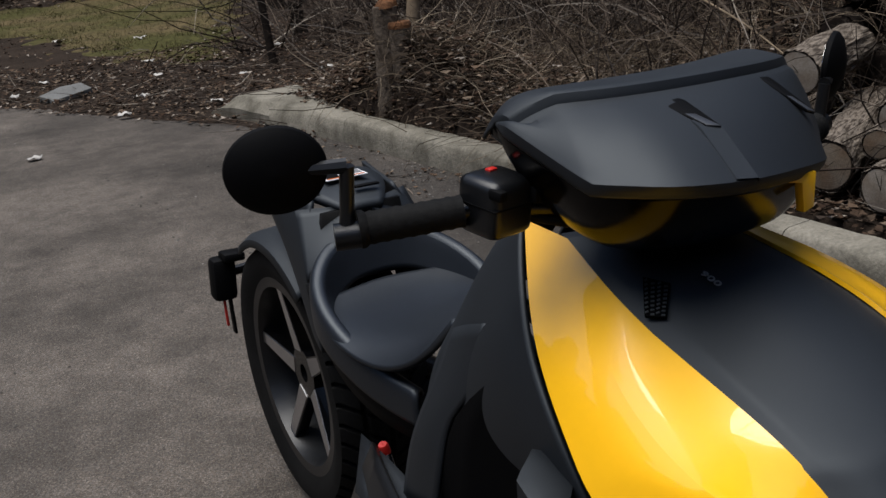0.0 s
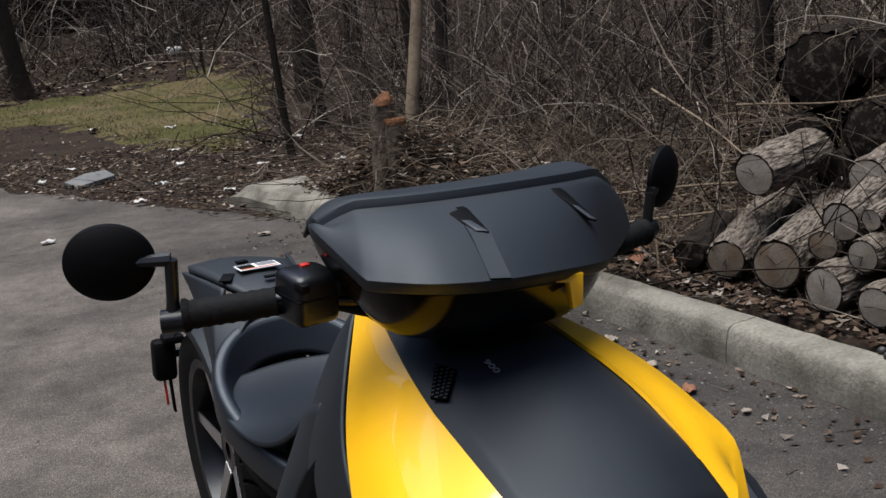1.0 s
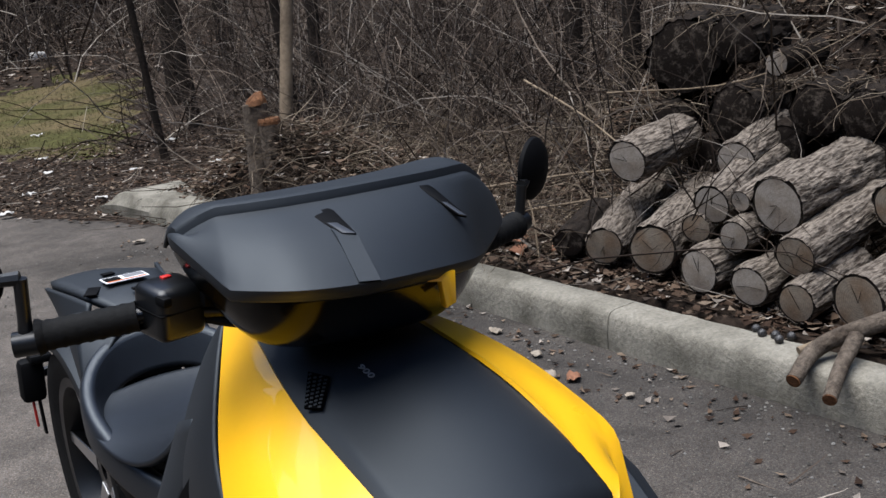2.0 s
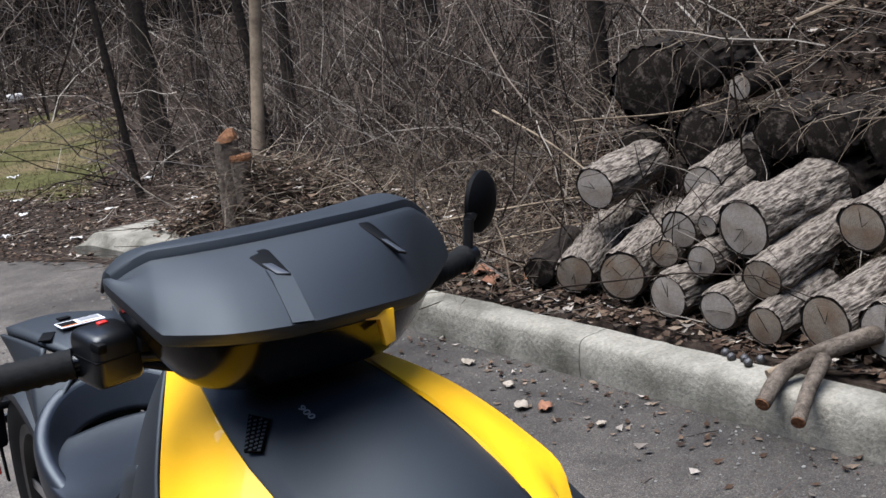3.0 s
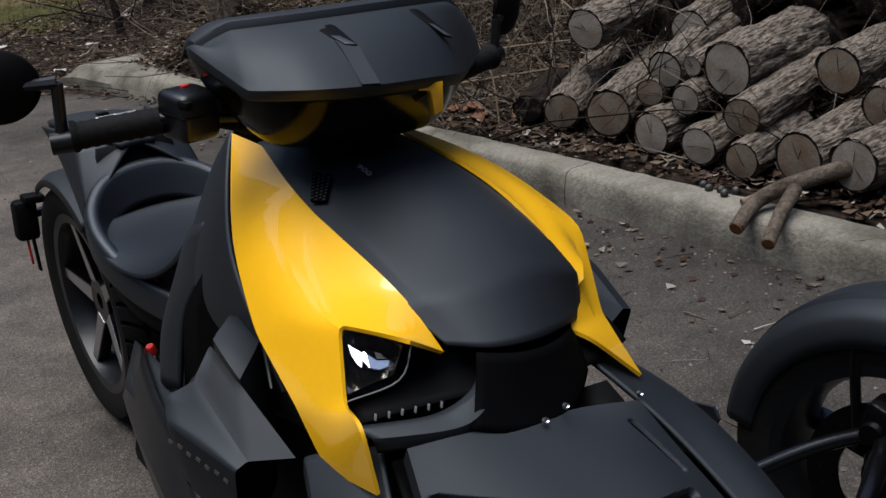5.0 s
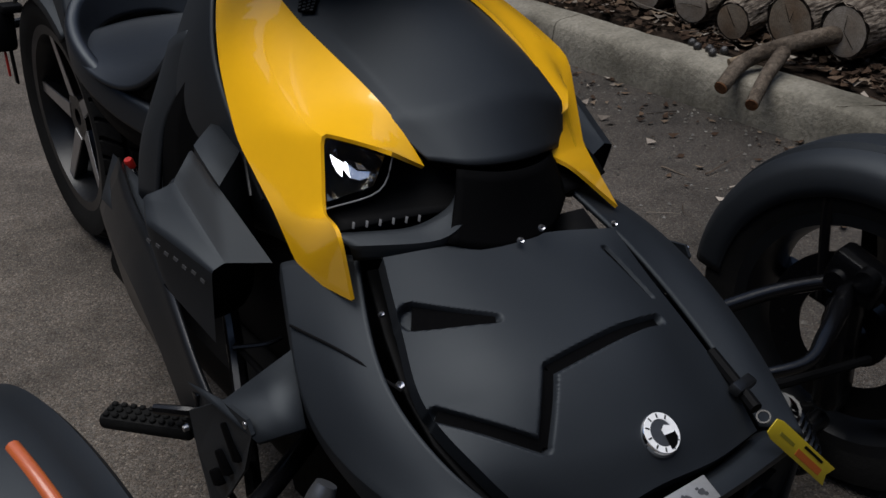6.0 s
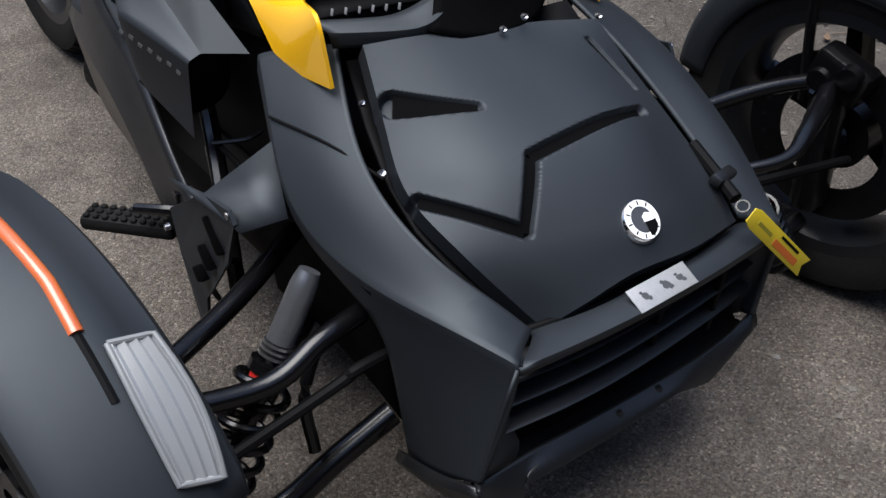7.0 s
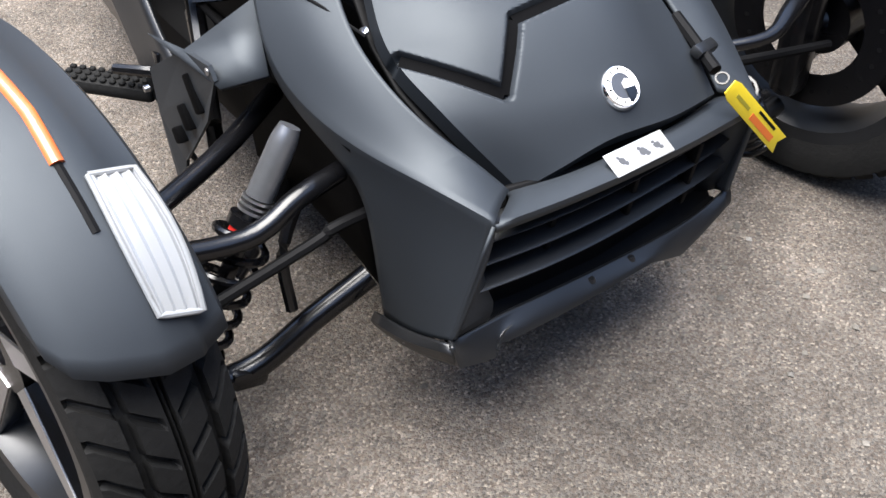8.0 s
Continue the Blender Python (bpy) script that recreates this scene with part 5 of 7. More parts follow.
    part("fender_stay", tube([m @ Vector((s * 0.064, 0.05, 0.05)), m @ Vector((s * lean, 0.06, 0.2)), m @ Vector((s * 0.06, 0.05, R - 0.03))], 0.008, 8), STEEL, bike)


fender(MR, 1)
fender(ML, -1, 0.287)


# front suspension
def suspension(mir):
    f = (lambda *p: mirror_x(p, 0.005)) if mir else (lambda *p: list(p))
    top, bot = (Vector(v) for v in (((0.322, 0.070, 0.320), (0.462, 0.078, 0.105)) if mir else ((-0.311, 0.108, 0.418), (-0.478, 0.090, 0.165))))
    ax = (bot - top).normalized()
    sh = part("shock_absorber", tube([top, top.lerp(bot, 0.07), top.lerp(bot, 0.28)], [0.012, 0.0155, 0.016], 18), SHOCKGREY, bike, "grey shock absorber with black spring")
    for k in range(3):
        part("shock_ring", sweep(bmesh.new(), [top.lerp(bot, 0.285 + 0.022 * k), top.lerp(bot, 0.295 + 0.022 * k)], 0.0185, 18), ALLOY, sh)
    part("shock_collar", sweep(bmesh.new(), [top.lerp(bot, 0.36), top.lerp(bot, 0.40)], 0.024, 18), STEEL, sh)
    part("shock_ring", sweep(bmesh.new(), [top.lerp(bot, 0.405), top.lerp(bot, 0.44)], 0.018, 16), RED, sh, "red collar")
    u = ax.orthogonal().normalized()
    v = ax.cross(u)
    coil = [top.lerp(bot, 0.42 + 0.53 * i / 110) + 0.031 * (math.cos(i * math.tau / 18) * u + math.sin(i * math.tau / 18) * v) for i in range(111)]
    part("coil_spring", sweep(bmesh.new(), coil, 0.0052, 8), STEEL, sh)
    part("damper_rod", sweep(bmesh.new(), [top.lerp(bot, 0.28), bot], 0.010, 10), STEEL, sh)
    if mir:
        part("upper_arm", tube([(0.25, 0.21, 0.335), (0.401, 0.171, 0.356), (0.48, 0.142, 0.366), (0.547, 0.108, 0.370)], 0.0115, 12, 6), STEEL, bike, "black tubular upper arm")
        part("upper_arm", tube([(0.25, 0.055, 0.345), (0.345, 0.016, 0.352), (0.408, 0.032, 0.362), (0.475, 0.062, 0.368), (0.547, 0.100, 0.372)], [0.008, 0.009, 0.013, 0.016, 0.010], 12, 6), STEEL, bike, "black tubular upper arm")
    else:
        part("upper_arm", tube(f((-0.265, 0.09, 0.350), (-0.325, 0.075, 0.350), (-0.395, 0.070, 0.328), (-0.52, 0.085, 0.345)), 0.0125, 12, 6), STEEL, bike, "black tubular upper arm")
        part("upper_arm", tube(f((-0.25, 0.26, 0.36), (-0.36, 0.20, 0.345), (-0.52, 0.12, 0.345)), 0.0125, 12, 6), STEEL, bike, "black tubular upper arm")
    part("lower_arm", tube(f((-0.235, 0.085, 0.185), (-0.31, 0.092, 0.150), (-0.405, 0.10, 0.105), (-0.53, 0.105, 0.13)), [0.016, 0.016, 0.017, 0.016], 12, 5), STEEL, bike, "black tubular lower arm")
    part("lower_arm", tube(f((-0.22, 0.32, 0.17), (-0.36, 0.22, 0.14), (-0.53, 0.125, 0.13)), 0.015, 12, 5), STEEL, bike, "black tubular lower arm")
    part("arm_joint", box((0.05, 0.03, 0.028), Matrix.Translation(f((-0.405, 0.098, 0.103))[0]) @ pose(0, 0, 0, 0, 15, 0), 0.008), STEEL, bike)
    part("tie_rod", tube(f((-0.235, 0.06, 0.305), (-0.30, 0.05, 0.312), (-0.33, 0.052, 0.300), (-0.54, 0.05, 0.26)), 0.007, 8, 5), BLACK, bike)
    part("sway_link", tube(f((-0.29, 0.14, 0.30), (-0.33, 0.12, 0.24), (-0.335, 0.10, 0.17)), 0.008, 8, 5), STEEL, bike)
    plate = [(-0.336, 0.300, 0.428), (-0.336, 0.420, 0.345), (-0.330, 0.430, 0.270), (-0.322, 0.425, 0.150), (-0.322, 0.405, 0.145), (-0.322, 0.385, 0.215), (-0.330, 0.335, 0.265), (-0.334, 0.262, 0.350), (-0.336, 0.222, 0.425), (-0.336, 0.232, 0.440)]
    pl = part("frame_plate", panel_mesh(f(*plate)), PLASTIC, bike, "black side plate with slots", False)
    # slots are black blocks on the plate, coloured for the shade inside them
    for y, z, ln in ((0.292, 0.372, 0.050), (0.330, 0.318, 0.034), (0.365, 0.272, 0.022)):
        part("plate_slot", box((0.014, 0.020, ln), Matrix.Translation(f((-0.336, y, z))[0]) @ pose(0, 0, 0, -33, 0, 0), 0.003), SHADEBLACK, pl)
    bp = f((-0.339, 0.237, 0.430))[0]
    part("plate_bolt", moved(lathe([(-0.004, 0.001), (-0.003, 0.0045), (0.003, 0.005)], 14), Matrix.Translation(bp)), ALLOY, bike, "bright bolt")


def panel_mesh(points, thick=0.005):
    bm = bmesh.new()
    a = [bm.verts.new(p) for p in points]
    n = (Vector(points[1]) - Vector(points[0])).cross(Vector(points[2]) - Vector(points[0])).normalized() * thick
    b = [bm.verts.new(Vector(p) + n) for p in points]
    bm.faces.new(a), bm.faces.new(b[::-1])
    for i in range(len(a)):
        bm.faces.new((a[i], b[i], b[(i + 1) % len(a)], a[(i + 1) % len(a)]))
    bmesh.ops.recalc_face_normals(bm, faces=bm.faces)
    return bm


suspension(False)
suspension(True)

# rear: hugger, swing arm, lamp
bm = bmesh.new()
rows = []
for i in range(25):
    a = radians(52 + 70 * i / 24)
    rows.append([bm.verts.new((x, 1.72 - r * math.cos(a), 0.295 + r * math.sin(a))) for x, r in ((-0.116, 0.285), (-0.112, 0.300), (-0.09, 0.313), (0, 0.318), (0.09, 0.313), (0.112, 0.300), (0.116, 0.285))])
for a, b in zip(rows, rows[1:]):
    for k in range(6):
        bm.faces.new((a[k], a[k + 1], b[k + 1], b[k]))
bmesh.ops.recalc_face_normals(bm, faces=bm.faces)
hug = part("rear_fender", bm, PLASTIC, bike, "matt black rear fender")
d = hug.modifiers.new("thickness", "SOLIDIFY")
d.thickness = 0.006
part("swing_arm", tube([(0.13, 1.05, 0.32), (0.145, 1.40, 0.31), (0.14, 1.72, 0.295)], [0.035, 0.032, 0.028], 12), STEEL, bike)
part("plate_arm", tube([(0.13, 1.72, 0.31), (0.12, 1.98, 0.42), (0.02, 2.03, 0.45), (-0.10, 2.03, 0.45)], 0.012, 8), STEEL, bike)
lamp = part("rear_lamp", box((0.055, 0.05, 0.10), pose(-0.118, 2.02, 0.443, 0, 4, 0), 0.012), BLACK, bike, "black rear lamp box")
part("lamp_cap", box((0.05, 0.05, 0.02), pose(-0.095, 2.0, 0.497, 0, 4, 0), 0.006), BLACK, lamp)
part("rear_reflector", box((0.006, 0.008, 0.062), pose(-0.126, 2.01, 0.362, 0, 0, 0), 0.002), RED, bike, "narrow red rear reflector")
part("reflector_bracket", box((0.006, 0.02, 0.10), pose(-0.112, 2.01, 0.36, 0, 0, 0), 0.002), BLACK, bike)

NUM = facing((0.0, 0.524, 0.8135), (-0.05, -0.38, 0.92), (0.007, -0.040, -0.019))
lettering("displacement_number", "900", 0.019, NUM @ Matrix.Diagonal((0.95, 0.62, 1, 1)), GREYPRINT, bike)

# ---- the ground ----


def island_mix(name, colours, rough=0.9, grain=0.25, scale=60, bump=0.3):
    """A surface whose colour differs from piece to piece of one mesh, or from object to object."""
    m = mat(name, colours[0], rough, grain=grain, scale=scale, stain=0.2, bump=bump, spec=0.1)
    n, l = m.node_tree.nodes, m.node_tree.links
    geo = n.new("ShaderNodeNewGeometry")
    ramp = n.new("ShaderNodeValToRGB")
    ramp.color_ramp.interpolation = "LINEAR"
    el = ramp.color_ramp.elements
    el[0].color, el[0].position = (*colours[0], 1), 0.0
    el[1].color, el[1].position = (*colours[-1], 1), 1.0
    for i, c in enumerate(colours[1:-1]):
        e = el.new((i + 1) / (len(colours) - 1))
        e.color = (*c, 1)
    l.new(geo.outputs["Random Per Island"], ramp.inputs["Fac"])
    mix = [x for x in n if x.bl_idname == "ShaderNodeMix"][0]
    l.new(ramp.outputs["Color"], mix.inputs["A"])
    return m


def asphalt_material():
    """Worn asphalt: stones of several tones in a dark binder, with broad wear and damp stains."""
    m = mat("asphalt", (0.092, 0.083, 0.075), 0.9, grain=0.35, scale=240, stain=1.0, stain_scale=1.1, bump=0.0, second=(0.036, 0.033, 0.030), spec=0.25)
    n, l = m.node_tree.nodes, m.node_tree.links
    b = n["Principled BSDF"]
    co = [x for x in n if x.bl_idname == "ShaderNodeTexCoord"][0]
    for x in n:
        if x.bl_idname == "ShaderNodeMapRange" and abs(x.inputs["From Max"].default_value - 0.68) < 0.01:
            x.inputs["From Min"].default_value, x.inputs["From Max"].default_value = 0.36, 0.70
    cells = n.new("ShaderNodeTexVoronoi")
    cells.inputs["Scale"].default_value = 290
    small = n.new("ShaderNodeTexVoronoi")
    small.inputs["Scale"].default_value = 420
    for c in (cells, small):
        l.new(co.outputs["Object"], c.inputs["Vector"])
    tone = n.new("ShaderNodeValToRGB")
    el = tone.color_ramp.elements
    el[0].color, el[0].position = (0.5, 0.48, 0.46, 1), 0.0
    el[1].color, el[1].position = (2.3, 2.2, 2.0, 1), 1.0
    for p, v in ((0.2, (0.95, 0.82, 0.72, 1)), (0.35, (0.78, 0.78, 0.78, 1)), (0.55, (1.2, 1.08, 0.95, 1)), (0.7, (1.12, 1.12, 1.1, 1)), (0.93, (1.55, 1.47, 1.36, 1))):
        e = el.new(p)
        e.color = v
    sep = n.new("ShaderNodeSeparateColor")
    l.new(cells.outputs["Color"], sep.inputs["Color"])
    l.new(sep.outputs["Red"], tone.inputs["Fac"])
    mul = n.new("ShaderNodeMix")
    mul.data_type, mul.blend_type = "RGBA", "MULTIPLY"
    mul.inputs["Factor"].default_value = 1.0
    var = [x for x in n if x.bl_idname == "ShaderNodeHueSaturation"][0]
    l.new(var.outputs["Color"], mul.inputs["A"])
    l.new(tone.outputs["Color"], mul.inputs["B"])
    # a damp, silted strip along the kerb
    sepx = n.new("ShaderNodeSeparateXYZ")
    l.new(co.outputs["Object"], sepx.inputs["Vector"])
    edge = n.new("ShaderNodeTexNoise")
    edge.inputs["Scale"].default_value, edge.inputs["Detail"].default_value = 1.4, 6
    l.new(co.outputs["Object"], edge.inputs["Vector"])
    shift = n.new("ShaderNodeMath")
    shift.operation = "MULTIPLY_ADD"
    shift.inputs[1].default_value = 1.1
    l.new(edge.outputs["Fac"], shift.inputs[0])
    l.new(sepx.outputs["X"], shift.inputs[2])
    damp = n.new("ShaderNodeMapRange")
    damp.inputs["From Min"].default_value, damp.inputs["From Max"].default_value = 0.75, 1.75
    damp.inputs["To Min"].default_value, damp.inputs["To Max"].default_value = 1.0, 0.55
    l.new(shift.outputs["Value"], damp.inputs["Value"])
    # blotches of wear a hand's width across
    blotch = n.new("ShaderNodeTexNoise")
    blotch.inputs["Scale"].default_value, blotch.inputs["Detail"].default_value, blotch.inputs["Roughness"].default_value = 7.0, 8, 0.7
    l.new(co.outputs["Object"], blotch.inputs["Vector"])
    worn = n.new("ShaderNodeMapRange")
    worn.inputs["From Min"].default_value, worn.inputs["From Max"].default_value = 0.3, 0.7
    worn.inputs["To Min"].default_value, worn.inputs["To Max"].default_value = 0.68, 1.36
    l.new(blotch.outputs["Fac"], worn.inputs["Value"])
    both = n.new("ShaderNodeMath")
    both.operation = "MULTIPLY"
    l.new(damp.outputs["Result"], both.inputs[0])
    l.new(worn.outputs["Result"], both.inputs[1])
    wet = n.new("ShaderNodeVectorMath")
    wet.operation = "SCALE"
    l.new(mul.outputs["Result"], wet.inputs[0])
    l.new(both.outputs["Value"], wet.inputs["Scale"])
    l.new(wet.outputs["Vector"], b.inputs["Base Color"])
    add = n.new("ShaderNodeMath")
    add.operation = "ADD"
    l.new(cells.outputs["Distance"], add.inputs[0])
    l.new(small.outputs["Distance"], add.inputs[1])
    bp = n.new("ShaderNodeBump")
    bp.inputs["Strength"].default_value, bp.inputs["Distance"].default_value = 0.7, 0.003
    bp.invert = True
    l.new(add.outputs["Value"], bp.inputs["Height"])
    l.new(bp.outputs["Normal"], b.inputs["Normal"])
    return m


ASPHALT = asphalt_material()
CONCRETE = mat("kerb_concrete", (0.178, 0.163, 0.132), 0.92, grain=0.35, scale=70, stain=1.0, stain_scale=4.5, bump=0.5, second=(0.066, 0.060, 0.046), spec=0.2)
SOIL = mat("leaf_mould", (0.024, 0.0168, 0.012), 0.95, grain=0.6, scale=45, stain=0.8, stain_scale=2, bump=0.9, second=(0.011, 0.0076, 0.0056), spec=0.1)
TURF = mat("mossy_turf", (0.042, 0.040, 0.013), 0.95, grain=0.6, scale=14, stain=1.0, stain_scale=0.7, bump=0.9, second=(0.085, 0.062, 0.033), spec=0.1)
LEAVES = island_mix("dead_leaves", [(0.014, 0.008, 0.0055), (0.055, 0.034, 0.022), (0.023, 0.0135, 0.009), (0.105, 0.071, 0.048), (0.034, 0.020, 0.013), (0.17, 0.128, 0.092), (0.02, 0.012, 0.008), (0.33, 0.285, 0.24)])
TWIG = island_mix("bare_twigs", [(0.009, 0.0068, 0.0055), (0.026, 0.0175, 0.0125), (0.010, 0.0072, 0.0058), (0.088, 0.065, 0.048), (0.018, 0.0135, 0.0105), (0.165, 0.13, 0.10), (0.028, 0.020, 0.0155), (0.30, 0.26, 0.215)])
STRAW = island_mix("dry_straw", [(0.045, 0.033, 0.023), (0.13, 0.10, 0.07), (0.028, 0.020, 0.0145), (0.09, 0.067, 0.046), (0.27, 0.22, 0.16)])
BLADES = island_mix("grass_blades", [(0.038, 0.038, 0.011), (0.085, 0.068, 0.030), (0.028, 0.030, 0.009), (0.12, 0.092, 0.050)])
GRAVEL = island_mix("loose_grit", [(0.06, 0.056, 0.05), (0.13, 0.12, 0.105), (0.04, 0.037, 0.033), (0.20, 0.19, 0.175)])


def furrowed(name, ridge, cleft, along=26.0, across=105.0):
    """Bark with furrows that run along the log's x axis."""
    m = mat(name, ridge, 0.95, grain=0.5, scale=90, stain=0.7, stain_scale=9, bump=0.0, second=tuple(c * 0.5 for c in ridge), spec=0.1)
    n, l = m.node_tree.nodes, m.node_tree.links
    b = n["Principled BSDF"]
    co = [x for x in n if x.bl_idname == "ShaderNodeTexCoord"][0]
    mp = n.new("ShaderNodeMapping")
    mp.inputs["Scale"].default_value = (along, across, across)
    l.new(co.outputs["Object"], mp.inputs["Vector"])
    nz = n.new("ShaderNodeTexNoise")
    nz.inputs["Scale"].default_value, nz.inputs["Detail"].default_value = 1.0, 4
    l.new(mp.outputs["Vector"], nz.inputs["Vector"])
    fr = n.new("ShaderNodeMapRange")
    fr.inputs["From Min"].default_value, fr.inputs["From Max"].default_value = 0.38, 0.56
    l.new(nz.outputs["Fac"], fr.inputs["Value"])
    mx = n.new("ShaderNodeMix")
    mx.data_type = "RGBA"
    mx.inputs["A"].default_value = (*cleft, 1)
    var = [x for x in n if x.bl_idname == "ShaderNodeHueSaturation"][0]
    l.new(fr.outputs["Result"], mx.inputs["Factor"])
    l.new(var.outputs["Color"], mx.inputs["B"])
    l.new(mx.outputs["Result"], b.inputs["Base Color"])
    bp = n.new("ShaderNodeBump")
    bp.inputs["Strength"].default_value, bp.inputs["Distance"].default_value = 1.0, 0.012
    l.new(nz.outputs["Fac"], bp.inputs["Height"])
    l.new(bp.outputs["Normal"], b.inputs["Normal"])
    return m


BARK = furrowed("grey_bark", (0.175, 0.146, 0.118), (0.040, 0.031, 0.024))
UPBARK = mat("stump_bark", (0.10, 0.08, 0.062), 0.95, grain=0.6, scale=60, stain=0.9, stain_scale=14, bump=1.0, second=(0.04, 0.03, 0.022), spec=0.1)
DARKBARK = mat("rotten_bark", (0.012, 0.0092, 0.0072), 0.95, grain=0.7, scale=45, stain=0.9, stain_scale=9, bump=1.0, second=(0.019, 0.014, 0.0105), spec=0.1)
PALEBARK = mat("smooth_tan_bark", (0.17, 0.128, 0.085), 0.85, grain=0.35, scale=40, stain=0.9, stain_scale=6, bump=0.5, second=(0.075, 0.055, 0.037), spec=0.2)
REDCUT = mat("fresh_cut_wood", (0.125, 0.056, 0.024), 0.85, grain=0.5, scale=70, stain=0.9, stain_scale=24, bump=0.8, second=(0.055, 0.026, 0.013), spec=0.15)
PAPER = mat("pale_litter", (0.38, 0.36, 0.33), 0.8, grain=0.2, scale=60, stain=0.5)
PALELEAF = mat("pale_leaf", (0.2, 0.165, 0.125), 0.85, grain=0.3, scale=60, stain=0.6)
DRYLEAF = mat("russet_leaf", (0.17, 0.07, 0.032), 0.85, grain=0.3, scale=60, stain=0.6, second=(0.09, 0.04, 0.02))


def ring_wood(name, light, dark, heart):
    """Sawn end grain: year rings round the pith, weathered and stained."""
    m = mat(name, light, 0.85, grain=0.3, scale=120, stain=0.8, stain_scale=11, bump=0.25, second=heart, spec=0.12)
    n, l = m.node_tree.nodes, m.node_tree.links
    co = [x for x in n if x.bl_idname == "ShaderNodeTexCoord"][0]
    warp = n.new("ShaderNodeTexNoise")
    warp.inputs["Scale"].default_value = 12
    l.new(co.outputs["Object"], warp.inputs["Vector"])
    sep = n.new("ShaderNodeSeparateXYZ")
    l.new(co.outputs["Object"], sep.inputs["Vector"])
    flat = n.new("ShaderNodeCombineXYZ")
    l.new(sep.outputs["Y"], flat.inputs["Y"])
    l.new(sep.outputs["Z"], flat.inputs["Z"])
    ln = n.new("ShaderNodeVectorMath")
    ln.operation = "LENGTH"
    l.new(flat.outputs["Vector"], ln.inputs[0])
    add = n.new("ShaderNodeMath")
    add.operation = "MULTIPLY_ADD"
    add.inputs[1].default_value = 0.012
    l.new(warp.outputs["Fac"], add.inputs[0])
    l.new(ln.outputs["Value"], add.inputs[2])
    wave = n.new("ShaderNodeMath")
    wave.operation = "MULTIPLY"
    wave.inputs[1].default_value = 900
    l.new(add.outputs["Value"], wave.inputs[0])
    sn = n.new("ShaderNodeMath")
    sn.operation = "SINE"
    l.new(wave.outputs["Value"], sn.inputs[0])
    mr = n.new("ShaderNodeMapRange")
    mr.inputs["From Min"].default_value, mr.inputs["To Max"].default_value = -1, 0.6
    l.new(sn.outputs["Value"], mr.inputs["Value"])
    rings_mix = n.new("ShaderNodeMix")
    rings_mix.data_type = "RGBA"
    rings_mix.inputs["A"].default_value, rings_mix.inputs["B"].default_value = (*light, 1), (*dark, 1)
    l.new(mr.outputs["Result"], rings_mix.inputs["Factor"])
    base = [x for x in n if x.bl_idname == "ShaderNodeMix"][0]
    l.new(rings_mix.outputs["Result"], base.inputs["A"])
    return m


ENDGREY = ring_wood("weathered_end_grain", (0.255, 0.225, 0.19), (0.20, 0.172, 0.142), (0.165, 0.13, 0.098))
ENDTAN = ring_wood("tan_end_grain", (0.19, 0.158, 0.122), (0.135, 0.108, 0.080), (0.125, 0.080, 0.048))
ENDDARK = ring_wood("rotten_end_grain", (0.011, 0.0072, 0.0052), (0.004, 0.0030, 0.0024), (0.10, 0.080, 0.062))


# pale lichen patches with hard edges on the rotten ends
for nd in ENDDARK.node_tree.nodes:
    if nd.bl_idname == "ShaderNodeMapRange" and abs(nd.inputs["From Max"].default_value - 0.68) < 0.01:
        nd.inputs["From Min"].default_value, nd.inputs["From Max"].default_value, nd.inputs["To Max"].default_value = 0.50, 0.68, 0.8
        nd.inputs["Value"].links[0].from_node.inputs["Scale"].default_value *= 2.6
        nd.inputs["Value"].links[0].from_node.inputs["Roughness"].default_value = 0.75


def kerb_x(y):
    """The kerb's street face: straight at first, then drawing in."""
    return 1.69 - 0.035 * (y - 1.07) - 0.028 * max(0.0, y - 2.6) ** 1.35


def lot_edge(y):
    """Where the asphalt ends: along the kerb, then cutting across to the left."""
    return kerb_x(y) + 0.05 if y < 5.4 else kerb_x(5.4) + 0.05 - 0.42 * (y - 5.4)


def bank(x, y):
    """The height of the ground off the asphalt."""
    d = x - kerb_x(min(max(y, -2), 6.2)) - 0.12
    z = 0.0
    if d > 0 and y < 7.5:
        near = 0.115 * min(1, d / 0.06) * min(1, max(0, (7.5 - y) / 1.6))
        z = near + 0.27 * max(0, d - 0.75) * min(1, max(0.25, (6.0 - y) / 3.0))
        z = min(z, 1.5 + 0.08 * d)
    elif d > 0:
        z = 0.0675 * max(0, d - 0.75)
    z += 0.07 * max(0.0, y - 17) + 0.06 * max(0, x - 9)
    if d > 0.75 and y < 4.2:
        f = min(1.0, max(0.0, (x - 2.62) / 0.9))
        z += 0.62 * f * f * (3 - 2 * f) * min(1.0, max(0.0, (4.2 - y) / 1.2))
    if d > 0 and y < 6.2:
        z += 0.33 * math.exp(-((x - 1.85) / 0.5) ** 2 - ((y - 4.75) / 0.65) ** 2) * min(1, max(0, d) / 0.10)
    if d > 0.1 or y > 7.5:
        z += 0.035 * noise.noise((x * 1.3, y * 1.3, 0)) + 0.015 * noise.noise((x * 5, y * 5, 3))
    return z


